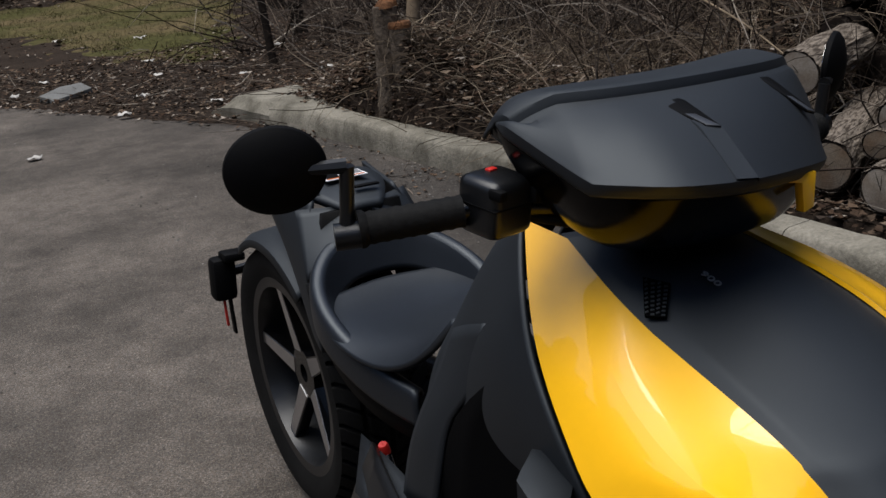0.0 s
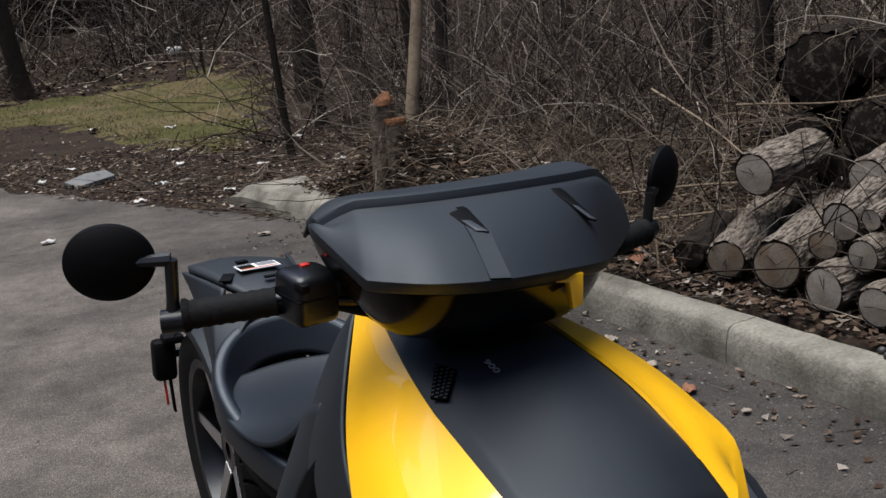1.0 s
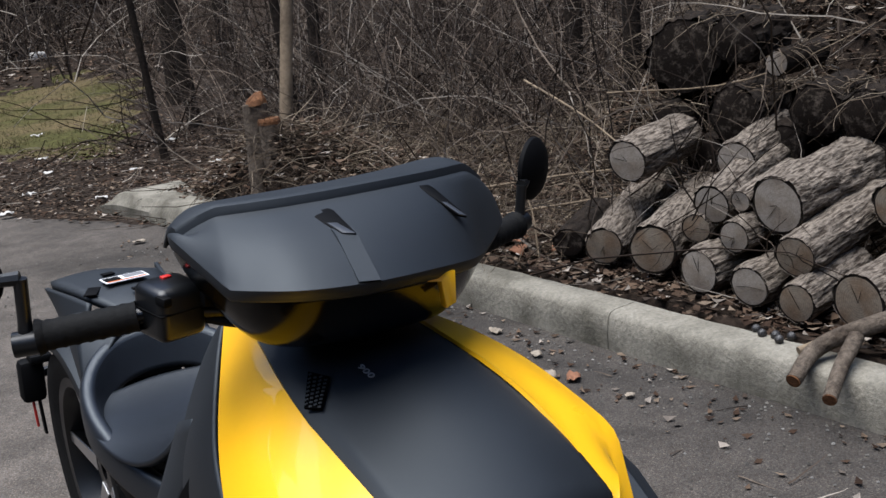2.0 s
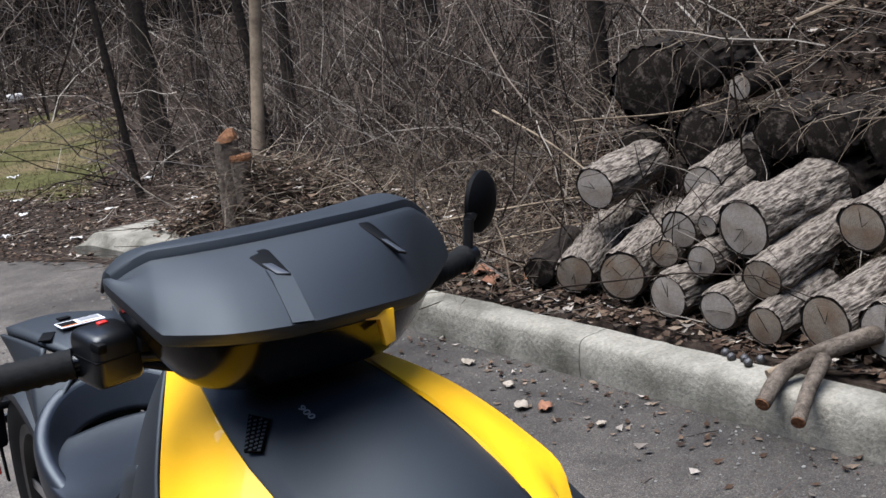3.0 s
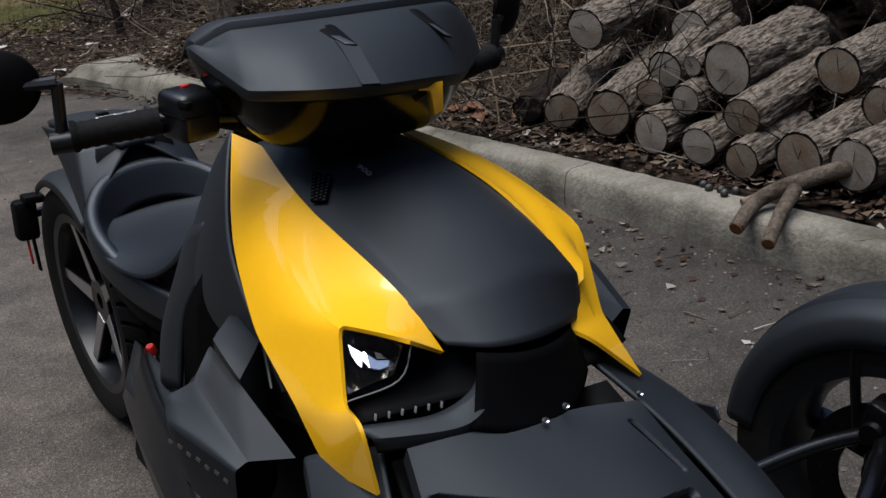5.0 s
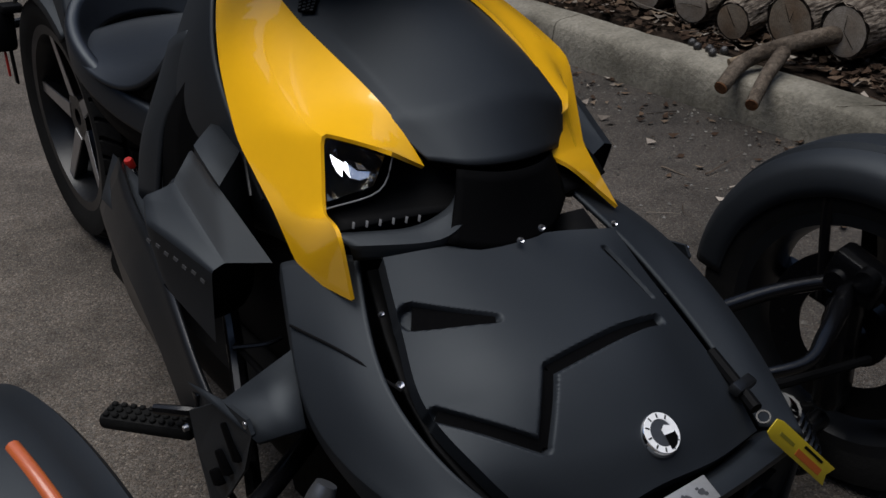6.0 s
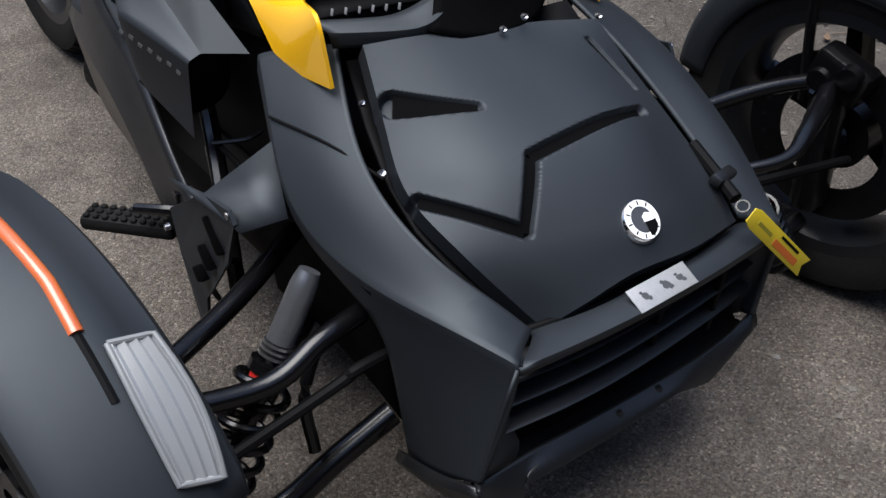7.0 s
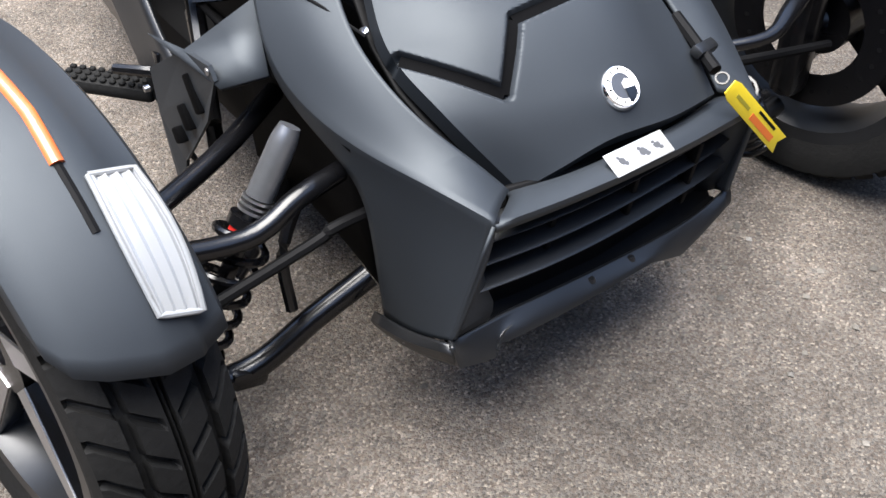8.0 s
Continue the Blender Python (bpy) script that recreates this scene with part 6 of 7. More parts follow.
def ground_sheet():
    bm = bmesh.new()
    xs = sorted(set([-120.0, -60.0, -30.0, -15.0, -8.0] + [round(-4 + 0.5 * i, 2) for i in range(10)] + [round(1.0 + 0.08 * i, 3) for i in range(45)] + [round(4.8 + 0.4 * i, 2) for i in range(26)] + [16, 20, 26, 35, 50, 80, 140]))
    ys = sorted(set([-120.0, -60.0, -30.0, -15.0, -8.0] + [round(-5 + 0.2 * i, 2) for i in range(75)] + [round(10 + 0.7 * i, 2) for i in range(30)] + [32, 36, 42, 50, 70, 100, 150]))
    vs = [[bm.verts.new((x, y, min(bank(x, y), 9.0) - 0.006)) for x in xs] for y in ys]
    for a, b in zip(vs, vs[1:]):
        for i in range(len(xs) - 1):
            bm.faces.new((a[i], a[i + 1], b[i + 1], b[i]))
    return bm


tagged(part("ground", ground_sheet(), SOIL), "dark soil bank strewn with dead leaves and twigs", "ground", kind="structure")


def lot():
    bm = bmesh.new()
    ys = [-60, -30, -15, -8] + [-5 + 0.2 * i for i in range(53)] + [5.6 + 0.15 * i for i in range(24)]
    rows = []
    for y in ys:
        right = lot_edge(y) + (0.09 * noise.noise((y * 2.3, 1, 0)) + 0.05 * noise.noise((y * 7, 2, 0)) if y > 5.3 else 0)
        rows.append([bm.verts.new((-60 + (right + 60) * f, y, 0.0 if f < 1 or y < 5.3 else -0.004)) for f in (0, 0.8, 0.93, 0.97, 0.985, 0.995, 1)])
    for a, b in zip(rows, rows[1:]):
        for k in range(6):
            bm.faces.new((a[k], a[k + 1], b[k + 1], b[k]))
    return bm


tagged(part("pavement", lot(), ASPHALT, smooth=False), "worn grey asphalt lot, damp along the kerb", "pavement", kind="structure")


def turf_span(y):
    """The lawn's two edges."""
    if y < 11:
        lo = 1.9 - 0.31 * (y - 9.6)
    elif y < 14.3:
        lo = 1.46 - 0.055 * (y - 11)
    else:
        lo = 1.28 - 1.7 * (y - 14.3)
    return max(-9.0, lo), min(4.4, 2.25 + 0.34 * (y - 9.6)) - 0.1 * max(0, y - 21)


def turf_sheet():
    """It dives under the soil at its edges, so that its outline is ragged."""
    bm = bmesh.new()
    rows = []
    for j in range(76):
        y = 9.3 + 0.2 * j
        lo, hi = turf_span(y)
        row = []
        for i in range(49):
            f = i / 48
            x = lo - 0.35 + (hi - lo + 0.7) * f
            edge = min(x - lo, hi - x, (y - 9.5) * 0.8, (18.2 - y) * 0.6)
            z = bank(x, y) + 0.02 * max(-1.5, min(1, edge / 0.35)) + 0.028 * noise.noise((x * 2.6, y * 2.6, 4)) + 0.012 * noise.noise((x * 8, y * 8, 6))
            row.append(bm.verts.new((x, y, z)))
        rows.append(row)
    for a, b in zip(rows, rows[1:]):
        for k in range(48):
            bm.faces.new((a[k], a[k + 1], b[k + 1], b[k]))
    return bm


tagged(part("turf", turf_sheet(), TURF), "patch of mossy yellow-green lawn", "lawn", kind="structure")


def kerb_mesh(y0, y1, n, end):
    bm = bmesh.new()
    rings = []
    for i in range(n):
        y = y0 + (y1 - y0) * i / (n - 1)
        x = kerb_x(max(y, 0.2))
        h = 0.128
        lean = 0.0
        wide = 0.0
        if end:
            f = (y - y0) / (y1 - y0)
            wide = 0.34 * f ** 1.4
            g = max(0.0, (f - 0.8) / 0.2)
            h *= 1 - 0.8 * g ** 2.2
            lean = 0.16 * f + 0.05 * g
            wide -= 0.14 * g ** 2
        w = 0.15 + wide
        j = 0.005 * noise.noise((y * 6, 3, 0))
        prof = [(-0.012 - lean * 0.4, -0.06), (-0.008 - lean * 0.4, h * 0.45), (0.0, h - 0.022), (0.010, h - 0.007), (0.028, h), (w - 0.03, h + 0.003), (w - 0.008, h - 0.008), (w, -0.06)]
        rings.append([bm.verts.new((x + a + j * (0.5 + 0.5 * noise.noise((k * 3.0, y * 9, 0))), y, b + 0.6 * j * (b > 0.05) + 0.004 * noise.noise((y * 14, k * 2.0, 8)) * (b > 0))) for k, (a, b) in enumerate(prof)])
    for r, s in zip(rings, rings[1:]):
        for k in range(7):
            bm.faces.new((r[k], r[k + 1], s[k + 1], s[k]))
    bm.faces.new(rings[0]), bm.faces.new(rings[-1][::-1])
    bmesh.ops.recalc_face_normals(bm, faces=bm.faces)
    return bm


for y0, y1, n, end in ((-6.0, -0.93, 40, False), (-0.926, 2.07, 50, False), (2.074, 5.0, 50, False), (5.004, 6.62, 44, True)):
    tagged(part("kerb", kerb_mesh(y0, y1, n, end), CONCRETE), "weathered concrete kerb length with stained faces", "kerb", "kerb lengths", "structure")


# ---- loose stuff by the thousand ----
def stuff(name, verts, faces, material, label, category):
    me = bpy.data.meshes.new(name)
    me.from_pydata([tuple(v) for v in verts], [], faces)
    me.materials.append(material)
    return tagged(new(name, me), label, category, kind="stuff")


rng = np.random.default_rng(5)


def leaf_litter(spots, size):
    """Curled leaves: a bent diamond of four triangles each."""
    verts, faces = [], []
    for x, y, z in spots:
        s = size * rng.uniform(0.5, 1.5)
        a = rng.uniform(0, math.tau)
        c, d = math.cos(a), math.sin(a)
        tilt, curl = rng.uniform(-0.5, 0.5), rng.uniform(0.1, 0.7) * s
        n = len(verts)
        for u, v, w in ((-s, 0, curl), (-0.3 * s, -0.45 * s, 0.2 * curl), (0, 0, 0), (-0.2 * s, 0.5 * s, 0.3 * curl), (0.9 * s, 0.1 * s, curl * 0.8)):
            verts.append((x + c * u - d * v, y + d * u + c * v, z + w + tilt * v + 0.004))
        faces += [(n, n + 1, n + 2), (n, n + 2, n + 3), (n + 1, n + 4, n + 2), (n + 2, n + 4, n + 3)]
    return verts, faces


def spots_in(count, xr, yr, keep, lift=0.0):
    out = []
    while len(out) < count:
        x, y = rng.uniform(*xr), rng.uniform(*yr)
        if keep(x, y):
            out.append((x, y, bank(x, y) + lift * rng.random()))
    return out


def off_lot(x, y):
    return x > lot_edge(y) + 0.13 if y < 5.3 else x > lot_edge(y) - 0.15 * rng.random()


L1 = spots_in(8000, (-1.5, 3.5), (5.0, 10.5), lambda x, y: off_lot(x, y) and x > kerb_x(min(y, 6.2)) - 3 + 0.0 * y, 0.02)
L2 = spots_in(7000, (1.6, 3.6), (0.2, 6.0), off_lot, 0.03)
L3 = spots_in(6000, (2.4, 9.0), (0.5, 12.0), off_lot, 0.05)
L4 = spots_in(420, (0.9, 1.8), (-0.5, 5.4), lambda x, y: kerb_x(y) - 0.55 * rng.random() ** 3 - 0.02 < x < kerb_x(y) - 0.02)
L7 = spots_in(4600, (1.5, 2.5), (3.6, 5.8), lambda x, y: x > kerb_x(y) + 0.1, 0.14)
L8 = spots_in(2600, (1.7, 5.0), (-5.0, 0.6), lambda x, y: x > kerb_x(max(y, 0.2)) + 0.14, 0.03)
L5 = spots_in(2600, (-2.0, 6.0), (9.0, 24.0), lambda x, y: not turf_span(y)[0] + 0.3 * rng.random() < x < turf_span(y)[1] - 0.3 * rng.random(), 0.03) + spots_in(260, (-1.0, 4.4), (9.8, 23.0), lambda x, y: turf_span(y)[0] < x < turf_span(y)[1], 0.02)
L6 = spots_in(5200, (1.2, 2.6), (0.2, 6.3), lambda x, y: kerb_x(y) + 0.10 + 0.08 * rng.random() ** 2 < x < kerb_x(y) + 0.75, 0.02)
L10 = spots_in(5000, (-4.0, 8.0), (17.0, 26.0), lambda x, y: not turf_span(y)[0] < x < turf_span(y)[1] or y > 18.0, 0.04)
v, f = leaf_litter(L10, 0.06)
stuff("far_leaf_litter", v, f, LEAVES, "brown leaf litter behind the lawn", "leaves")
L9 = spots_in(6500, (2.6, 4.2), (0.2, 3.9), off_lot, 0.03)
v, f = leaf_litter(L1 + L2 + L3 + L5 + L6 + L7 + L8 + L9, 0.022)
stuff("leaf_litter", v, f, LEAVES, "thick brown leaf litter on the bank", "leaves")
v, f = leaf_litter(L4, 0.014)
stuff("kerbside_crumbs", v, f, LEAVES, "leaf crumbs gathered along the kerb", "leaves")


def canes(stems, sides=3):
    """Thin tapering curved stems. Each: start, direction, length, thickness, bend, droop."""
    verts, faces = [], []
    for p, d, ln, r, bend, droop in stems:
        seg = 7
        p, d = np.array(p, float), np.array(d, float)
        n0 = len(verts)
        for i in range(seg + 1):
            t = i / seg
            a = np.cross(d, (0.3, 0.2, 0.9))
            a /= np.linalg.norm(a) + 1e-9
            b = np.cross(a, d)
            rr = r * (1 - 0.75 * t)
            for k in range(sides):
                th = math.tau * k / sides
                verts.append(p + rr * (math.cos(th) * a + math.sin(th) * b))
            p = p + d * ln / seg
            d = d + bend * rng.normal(0, 1, 3) / seg + np.array((0, 0, -droop / seg))
            d /= np.linalg.norm(d)
        for i in range(seg):
            for k in range(sides):
                a0 = n0 + i * sides
                faces.append((a0 + k, a0 + (k + 1) % sides, a0 + sides + (k + 1) % sides, a0 + sides + k))
    return verts, faces


def heading(lean):
    a = rng.uniform(0, math.tau)
    s = math.sin(lean)
    return (s * math.cos(a), s * math.sin(a), math.cos(lean))


def thicket(count, xr, yr, keep, length, thick, lean=(0.2, 1.5), side=0.6, droop=0.5):
    """Clumps of canes with side twigs."""
    out = []
    while len(out) < count:
        cx, cy = rng.uniform(*xr), rng.uniform(*yr)
        if not keep(cx, cy):
            continue
        for _ in range(rng.integers(5, 14)):
            x, y = cx + rng.normal(0, 0.16), cy + rng.normal(0, 0.16)
            d = np.array(heading(rng.uniform(*lean)))
            ln = rng.uniform(*length)
            r = thick * rng.uniform(0.5, 1.4)
            p = np.array((x, y, bank(x, y) - 0.02))
            out.append((p, d, ln, r, 1.3, droop * rng.random()))
            for _ in range(rng.poisson(side * 5)):
                t = rng.uniform(0.2, 0.85)
                q = d + 1.3 * rng.normal(0, 1, 3)
                q /= np.linalg.norm(q)
                out.append((p + d * ln * t, q, ln * rng.uniform(0.2, 0.55), r * 0.5, 1.0, droop))
    return out


def angle_from_lot(x, y):
    return math.degrees(math.atan2(x + 0.5, y + 0.6))


def in_brush(x, y):
    a, far = angle_from_lot(x, y), math.hypot(x + 0.5, y + 0.6)
    if a < 4 or a > 66:
        return False
    if a < 17:
        return far > 19
    if a < 21:
        return far > 9.4
    if a < 26:
        return far > 7.7
    if a < 35:
        return far > 6.0
    return far > 4.35 and off_lot(x, y)


near_brush = thicket(6200, (1.2, 5.5), (2.0, 9.5), in_brush, (0.5, 1.9), 0.0052) + thicket(420, (2.36, 2.58), (1.2, 3.0), lambda x, y: True, (0.3, 0.9), 0.0045, (0.4, 1.5))
v, f = canes(near_brush)
stuff("near_brushwood", v, f, TWIG, "tangled bare brown brushwood", "brush")
v, f = canes(thicket(5200, (1.0, 12.0), (3.0, 17.0), lambda x, y: in_brush(x, y) and math.hypot(x, y) > 7, (0.8, 2.8), 0.007))
stuff("brushwood", v, f, TWIG, "dense bare brushwood at the wood's edge", "brush")
v, f = canes(thicket(3600, (-4.0, 8.0), (18.6, 24.5), lambda x, y: y > 18.8 + 0.25 * max(0.0, x), (0.7, 2.6), 0.012, (0.2, 1.5)))
stuff("lawn_edge_brushwood", v, f, TWIG, "dark bare brushwood behind the lawn", "brush")
v, f = canes(thicket(4200, (-6.0, 24.0), (14.0, 36.0), lambda x, y: in_brush(x, y) or math.hypot(x, y) > 22, (2.0, 5.0), 0.016, (0.05, 0.9)))
stuff("far_brushwood", v, f, TWIG, "far bare undergrowth under trees", "brush")
straw = []
for _ in range(4200):
    x, y = rng.uniform(1.4, 3.6), rng.uniform(2.7, 6.2)
    if angle_from_lot(x, y) < 20 or not off_lot(x, y):
        continue
    if angle_from_lot(x, y) < 27 and rng.random() < 0.8:
        continue
    straw.append(((x, y, bank(x, y)), heading(rng.uniform(0.5, 1.5)), rng.uniform(0.15, 0.6), 0.0026, 1.6, 1.1))
for _ in range(1300):
    x, y = rng.normal(2.02, 0.24), rng.normal(4.65, 0.45)
    if x > kerb_x(y) + 0.1:
        straw.append(((x, y, bank(x, y) + 0.16 * rng.random() * math.exp(-abs(x - 1.75) / 0.4)), heading(rng.uniform(1.0, 1.7)), rng.uniform(0.1, 0.45), 0.003, 1.6, 0.5))
v, f = canes(straw)
stuff("dry_straw", v, f, STRAW, "matted dry straw and stalks", "dry grass")
sticks = [((x, y, z + 0.01 + 0.02 * rng.random()), heading(rng.uniform(1.35, 1.62)), rng.uniform(0.08, 0.5), rng.uniform(0.0015, 0.004), 0.5, 0.0) for x, y, z in spots_in(1500, (0.0, 4.2), (0.3, 9.5), off_lot)]
sticks += [((x, y, 0.006), heading(rng.uniform(1.5, 1.575)), rng.uniform(0.05, 0.22), rng.uniform(0.0012, 0.003), 0.5, 0.0) for x, y, z in spots_in(60, (0.9, 1.7), (0.2, 4.5), lambda x, y: x < kerb_x(y) - 0.06)]
v, f = canes(sticks)
stuff("fallen_sticks", v, f, TWIG, "small fallen sticks on the ground", "sticks")
blades = [((x, y, z), heading(rng.uniform(0.2, 1.2)), rng.uniform(0.03, 0.08), 0.004, 0.6, 0.6) for x, y, z in spots_in(9000, (-3.0, 4.6), (9.5, 18.0), lambda x, y: turf_span(y)[0] - 0.1 * rng.random() < x < turf_span(y)[1] + 0.15 * rng.random())]
v, f = canes(blades)
stuff("lawn_grass", v, f, BLADES, "short yellow-green lawn grass", "grass")


def grit(count, xr, yr, keep, size):
    verts, faces = [], []
    for x, y, z in spots_in(count, xr, yr, keep):
        s = size * rng.uniform(0.4, 1.6)
        n = len(verts)
        j = rng.uniform(0.7, 1.3, (6, 3))
        for k, (a, b, c) in enumerate(((1, 0, 0.3), (0, 1, 0.3), (-1, 0, 0.3), (0, -1, 0.3), (0, 0, 1.0), (0, 0, -0.2))):
            verts.append((x + s * a * j[k, 0], y + s * b * j[k, 1], z + s * c * j[k, 2]))
        faces += [(n + k, n + (k + 1) % 4, n + 4) for k in range(4)] + [(n + (k + 1) % 4, n + k, n + 5) for k in range(4)]
    return verts, faces


v, f = grit(1600, (0.2, 1.75), (-0.6, 5.4), lambda x, y: x < kerb_x(y) - 0.02 and rng.random() < 0.12 + 0.9 * math.exp(-(kerb_x(y) - x) / 0.12), 0.0045)
stuff("loose_grit", v, f, GRAVEL, "loose grit along the kerb", "grit")
v, f = grit(500, (-2.5, 1.7), (-1.2, 8.0), lambda x, y: x < lot_edge(y) - 0.05, 0.004)
stuff("stray_grit", v, f, GRAVEL, "stray grit on the asphalt", "grit")


# ---- logs ----
def log_bark(r, length, sides=54, rings=30, rough=0.15):
    bm = bmesh.new()
    seed = rng.uniform(0, 100)
    rows = []
    for i in range(rings):
        x = length * i / (rings - 1)
        row = []
        for k in range(sides):
            a = math.tau * k / sides
            ridge = noise.noise((x * 9 + seed, math.cos(a) * 3.2, math.sin(a) * 3.2)) + 0.7 * noise.noise((x * 16, math.cos(a) * 9 + seed, math.sin(a) * 9))
            lump = 0.06 * noise.noise((x * 3, math.cos(a) + seed, math.sin(a)))
            rr = r * (1 + lump + rough * ridge * 0.8) * (1.04 if 0 < i < rings - 1 else 1.0)
            row.append(bm.verts.new((x, rr * math.cos(a), rr * math.sin(a))))
        rows.append(row)
    for a, b in zip(rows, rows[1:]):
        for k in range(sides):
            bm.faces.new((a[k], a[(k + 1) % sides], b[(k + 1) % sides], b[k]))
    bm.faces.new(rows[-1][::-1])
    bmesh.ops.recalc_face_normals(bm, faces=bm.faces)
    return bm


def cut_face(r, rough=0.03):
    bm = bmesh.new()
    mid = bm.verts.new((0.006 - 0.3 * (rough - 0.03), 0, 0))
    ring = []
    for k in range(30):
        a = math.tau * k / 30
        q = r * (0.90 + rough * noise.noise((math.cos(a) * 2, math.sin(a) * 2, r * 90)))
        ring.append(bm.verts.new((0.002, q * math.cos(a), q * math.sin(a))))
    outer = [bm.verts.new((0.004, v.co.y * 1.10, v.co.z * 1.10)) for v in ring]
    for k in range(30):
        bm.faces.new((mid, ring[(k + 1) % 30], ring[k]))
        bm.faces.new((ring[k], ring[(k + 1) % 30], outer[(k + 1) % 30], outer[k])).material_index = 1
    bmesh.ops.recalc_face_normals(bm, faces=bm.faces)
    return bm


def log(name, at, r, length, yaw, pitch, face, bark, label, group="stacked logs", squash=1.0, cracks=2, rough=0.15):
    m = pose(*at, 0, -pitch, yaw) @ pose(0, 0, 0, rng.uniform(0, 360), 0, 0) @ Matrix.Diagonal((1, 1, squash, 1))
    g = thing(name, label, "log", pose(*at), group)
    b = part("bark", log_bark(r, length, rough=rough), bark, g)
    b.matrix_basis = m
    c = part("cut_face", cut_face(r, 0.03 if rough < 0.2 else 0.16), face, g, "sawn end with year rings")
    c.data.materials.append(DARKBARK)
    c.matrix_basis = m
    for _ in range(cracks):
        a = rng.uniform(0, 360)
        q = rng.uniform(0.35, 0.85) * r
        k = part("crack", slab([(-0.0006, 0), (0.0006, 0), (0.0014, q * 0.5), (0.0004, q), (-0.001, q * 0.6)], 0.001, pose(0, 0, 0, 0, -90, 0) @ pose(0, 0, -0.0015, 0, 0, a), 0), DARKBARK, c)
        k.matrix_basis = m
    return g


LOGS = [  # x, y, z of the sawn end, radius, length, turn
    (2.114, 2.452, 0.506, 0.084, 0.40, 12, 0), (2.054, 1.984, 0.410, 0.068, 0.50, 16, 0), (2.068, 1.871, 0.433, 0.036, 0.35, 14, 0), (2.070, 1.723, 0.436, 0.096, 0.50, 9, 0),
    (2.030, 2.035, 0.330, 0.053, 0.40, 20, 1), (2.005, 1.847, 0.331, 0.058, 0.40, 8, 0), (1.942, 2.413, 0.229, 0.074, 0.85, 30, 1), (1.957, 2.174, 0.250, 0.090, 0.95, 27, 1),
    (1.937, 1.942, 0.216, 0.077, 0.50, 10, 0), (1.934, 1.726, 0.206, 0.068, 0.45, 8, 0), (1.992, 1.595, 0.309, 0.070, 0.52, 6, 1), (1.928, 1.541, 0.190, 0.064, 0.35, 8, 1),
    (1.952, 1.344, 0.225, 0.088, 0.60, 2, 1), (1.960, 1.160, 0.235, 0.085, 0.60, 0, 0), (1.960, 2.640, 0.205, 0.060, 0.40, 30, 2),
]
for x, y, z, r, ln, turn, look_ in LOGS:
    face = (ENDGREY, ENDTAN, ENDDARK)[look_]
    words = ("grey-barked sawn log with pale weathered end", "grey-barked sawn log with tan stained end", "dark rotting log half buried in litter")[look_]
    log("log", (x, y, z), r, ln, turn + rng.uniform(-2, 2), 5 + rng.uniform(-2, 3), face, DARKBARK if look_ == 2 else BARK, words, "stacked logs", 0.94)
log("log", (2.30, 2.10, 0.50), 0.075, 0.5, 20, 4, ENDGREY, BARK, "grey-barked log lying behind the stack", "stacked logs", 0.95)
log("log", (2.28, 1.45, 0.42), 0.08, 0.6, 8, 3, ENDTAN, BARK, "grey-barked log lying behind the stack", "stacked logs", 0.95)
log("log", (2.15, 1.20, 0.36), 0.07, 0.6, 5, 6, ENDTAN, BARK, "grey-barked log lying behind the stack", "stacked logs", 0.95)
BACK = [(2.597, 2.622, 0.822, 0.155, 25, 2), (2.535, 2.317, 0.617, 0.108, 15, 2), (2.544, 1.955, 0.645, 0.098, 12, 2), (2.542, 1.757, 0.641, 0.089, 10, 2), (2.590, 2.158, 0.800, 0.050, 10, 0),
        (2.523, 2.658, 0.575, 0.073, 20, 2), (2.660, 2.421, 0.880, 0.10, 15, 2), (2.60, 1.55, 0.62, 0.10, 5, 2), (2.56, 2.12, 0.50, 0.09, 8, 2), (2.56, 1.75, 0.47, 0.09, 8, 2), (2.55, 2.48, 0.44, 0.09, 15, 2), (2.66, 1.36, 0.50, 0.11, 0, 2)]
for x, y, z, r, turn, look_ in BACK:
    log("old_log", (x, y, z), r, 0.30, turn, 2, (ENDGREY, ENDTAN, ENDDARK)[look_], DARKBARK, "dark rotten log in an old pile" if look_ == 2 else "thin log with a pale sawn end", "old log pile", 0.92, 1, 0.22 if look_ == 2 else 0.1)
# dry stalks and twigs fallen over the old pile and the slope behind it
stalks = []
while len(stalks) < 1500:
    x, y = rng.uniform(2.62, 4.0), rng.uniform(0.8, 3.4)
    stalks.append(((x, y, bank(x, y) + 0.01 + 0.03 * rng.random()), heading(rng.uniform(0.9, 1.75)), rng.uniform(0.08, 0.4), rng.uniform(0.0012, 0.003), 1.4, 0.5))
for x, y, z, r, _, _ in BACK[:8]:
    for _ in range(34):
        stalks.append(((x + rng.uniform(-0.02, 0.2), y + rng.uniform(-1.1, 1.1) * r, z + r * rng.uniform(0.7, 1.05)), heading(rng.uniform(1.0, 1.9)), rng.uniform(0.08, 0.35), rng.uniform(0.001, 0.0026), 1.6, 1.4))
v, f = canes(stalks)
stuff("pile_straw", v, f, STRAW, "dry stalks fallen over the old log pile", "dry grass")

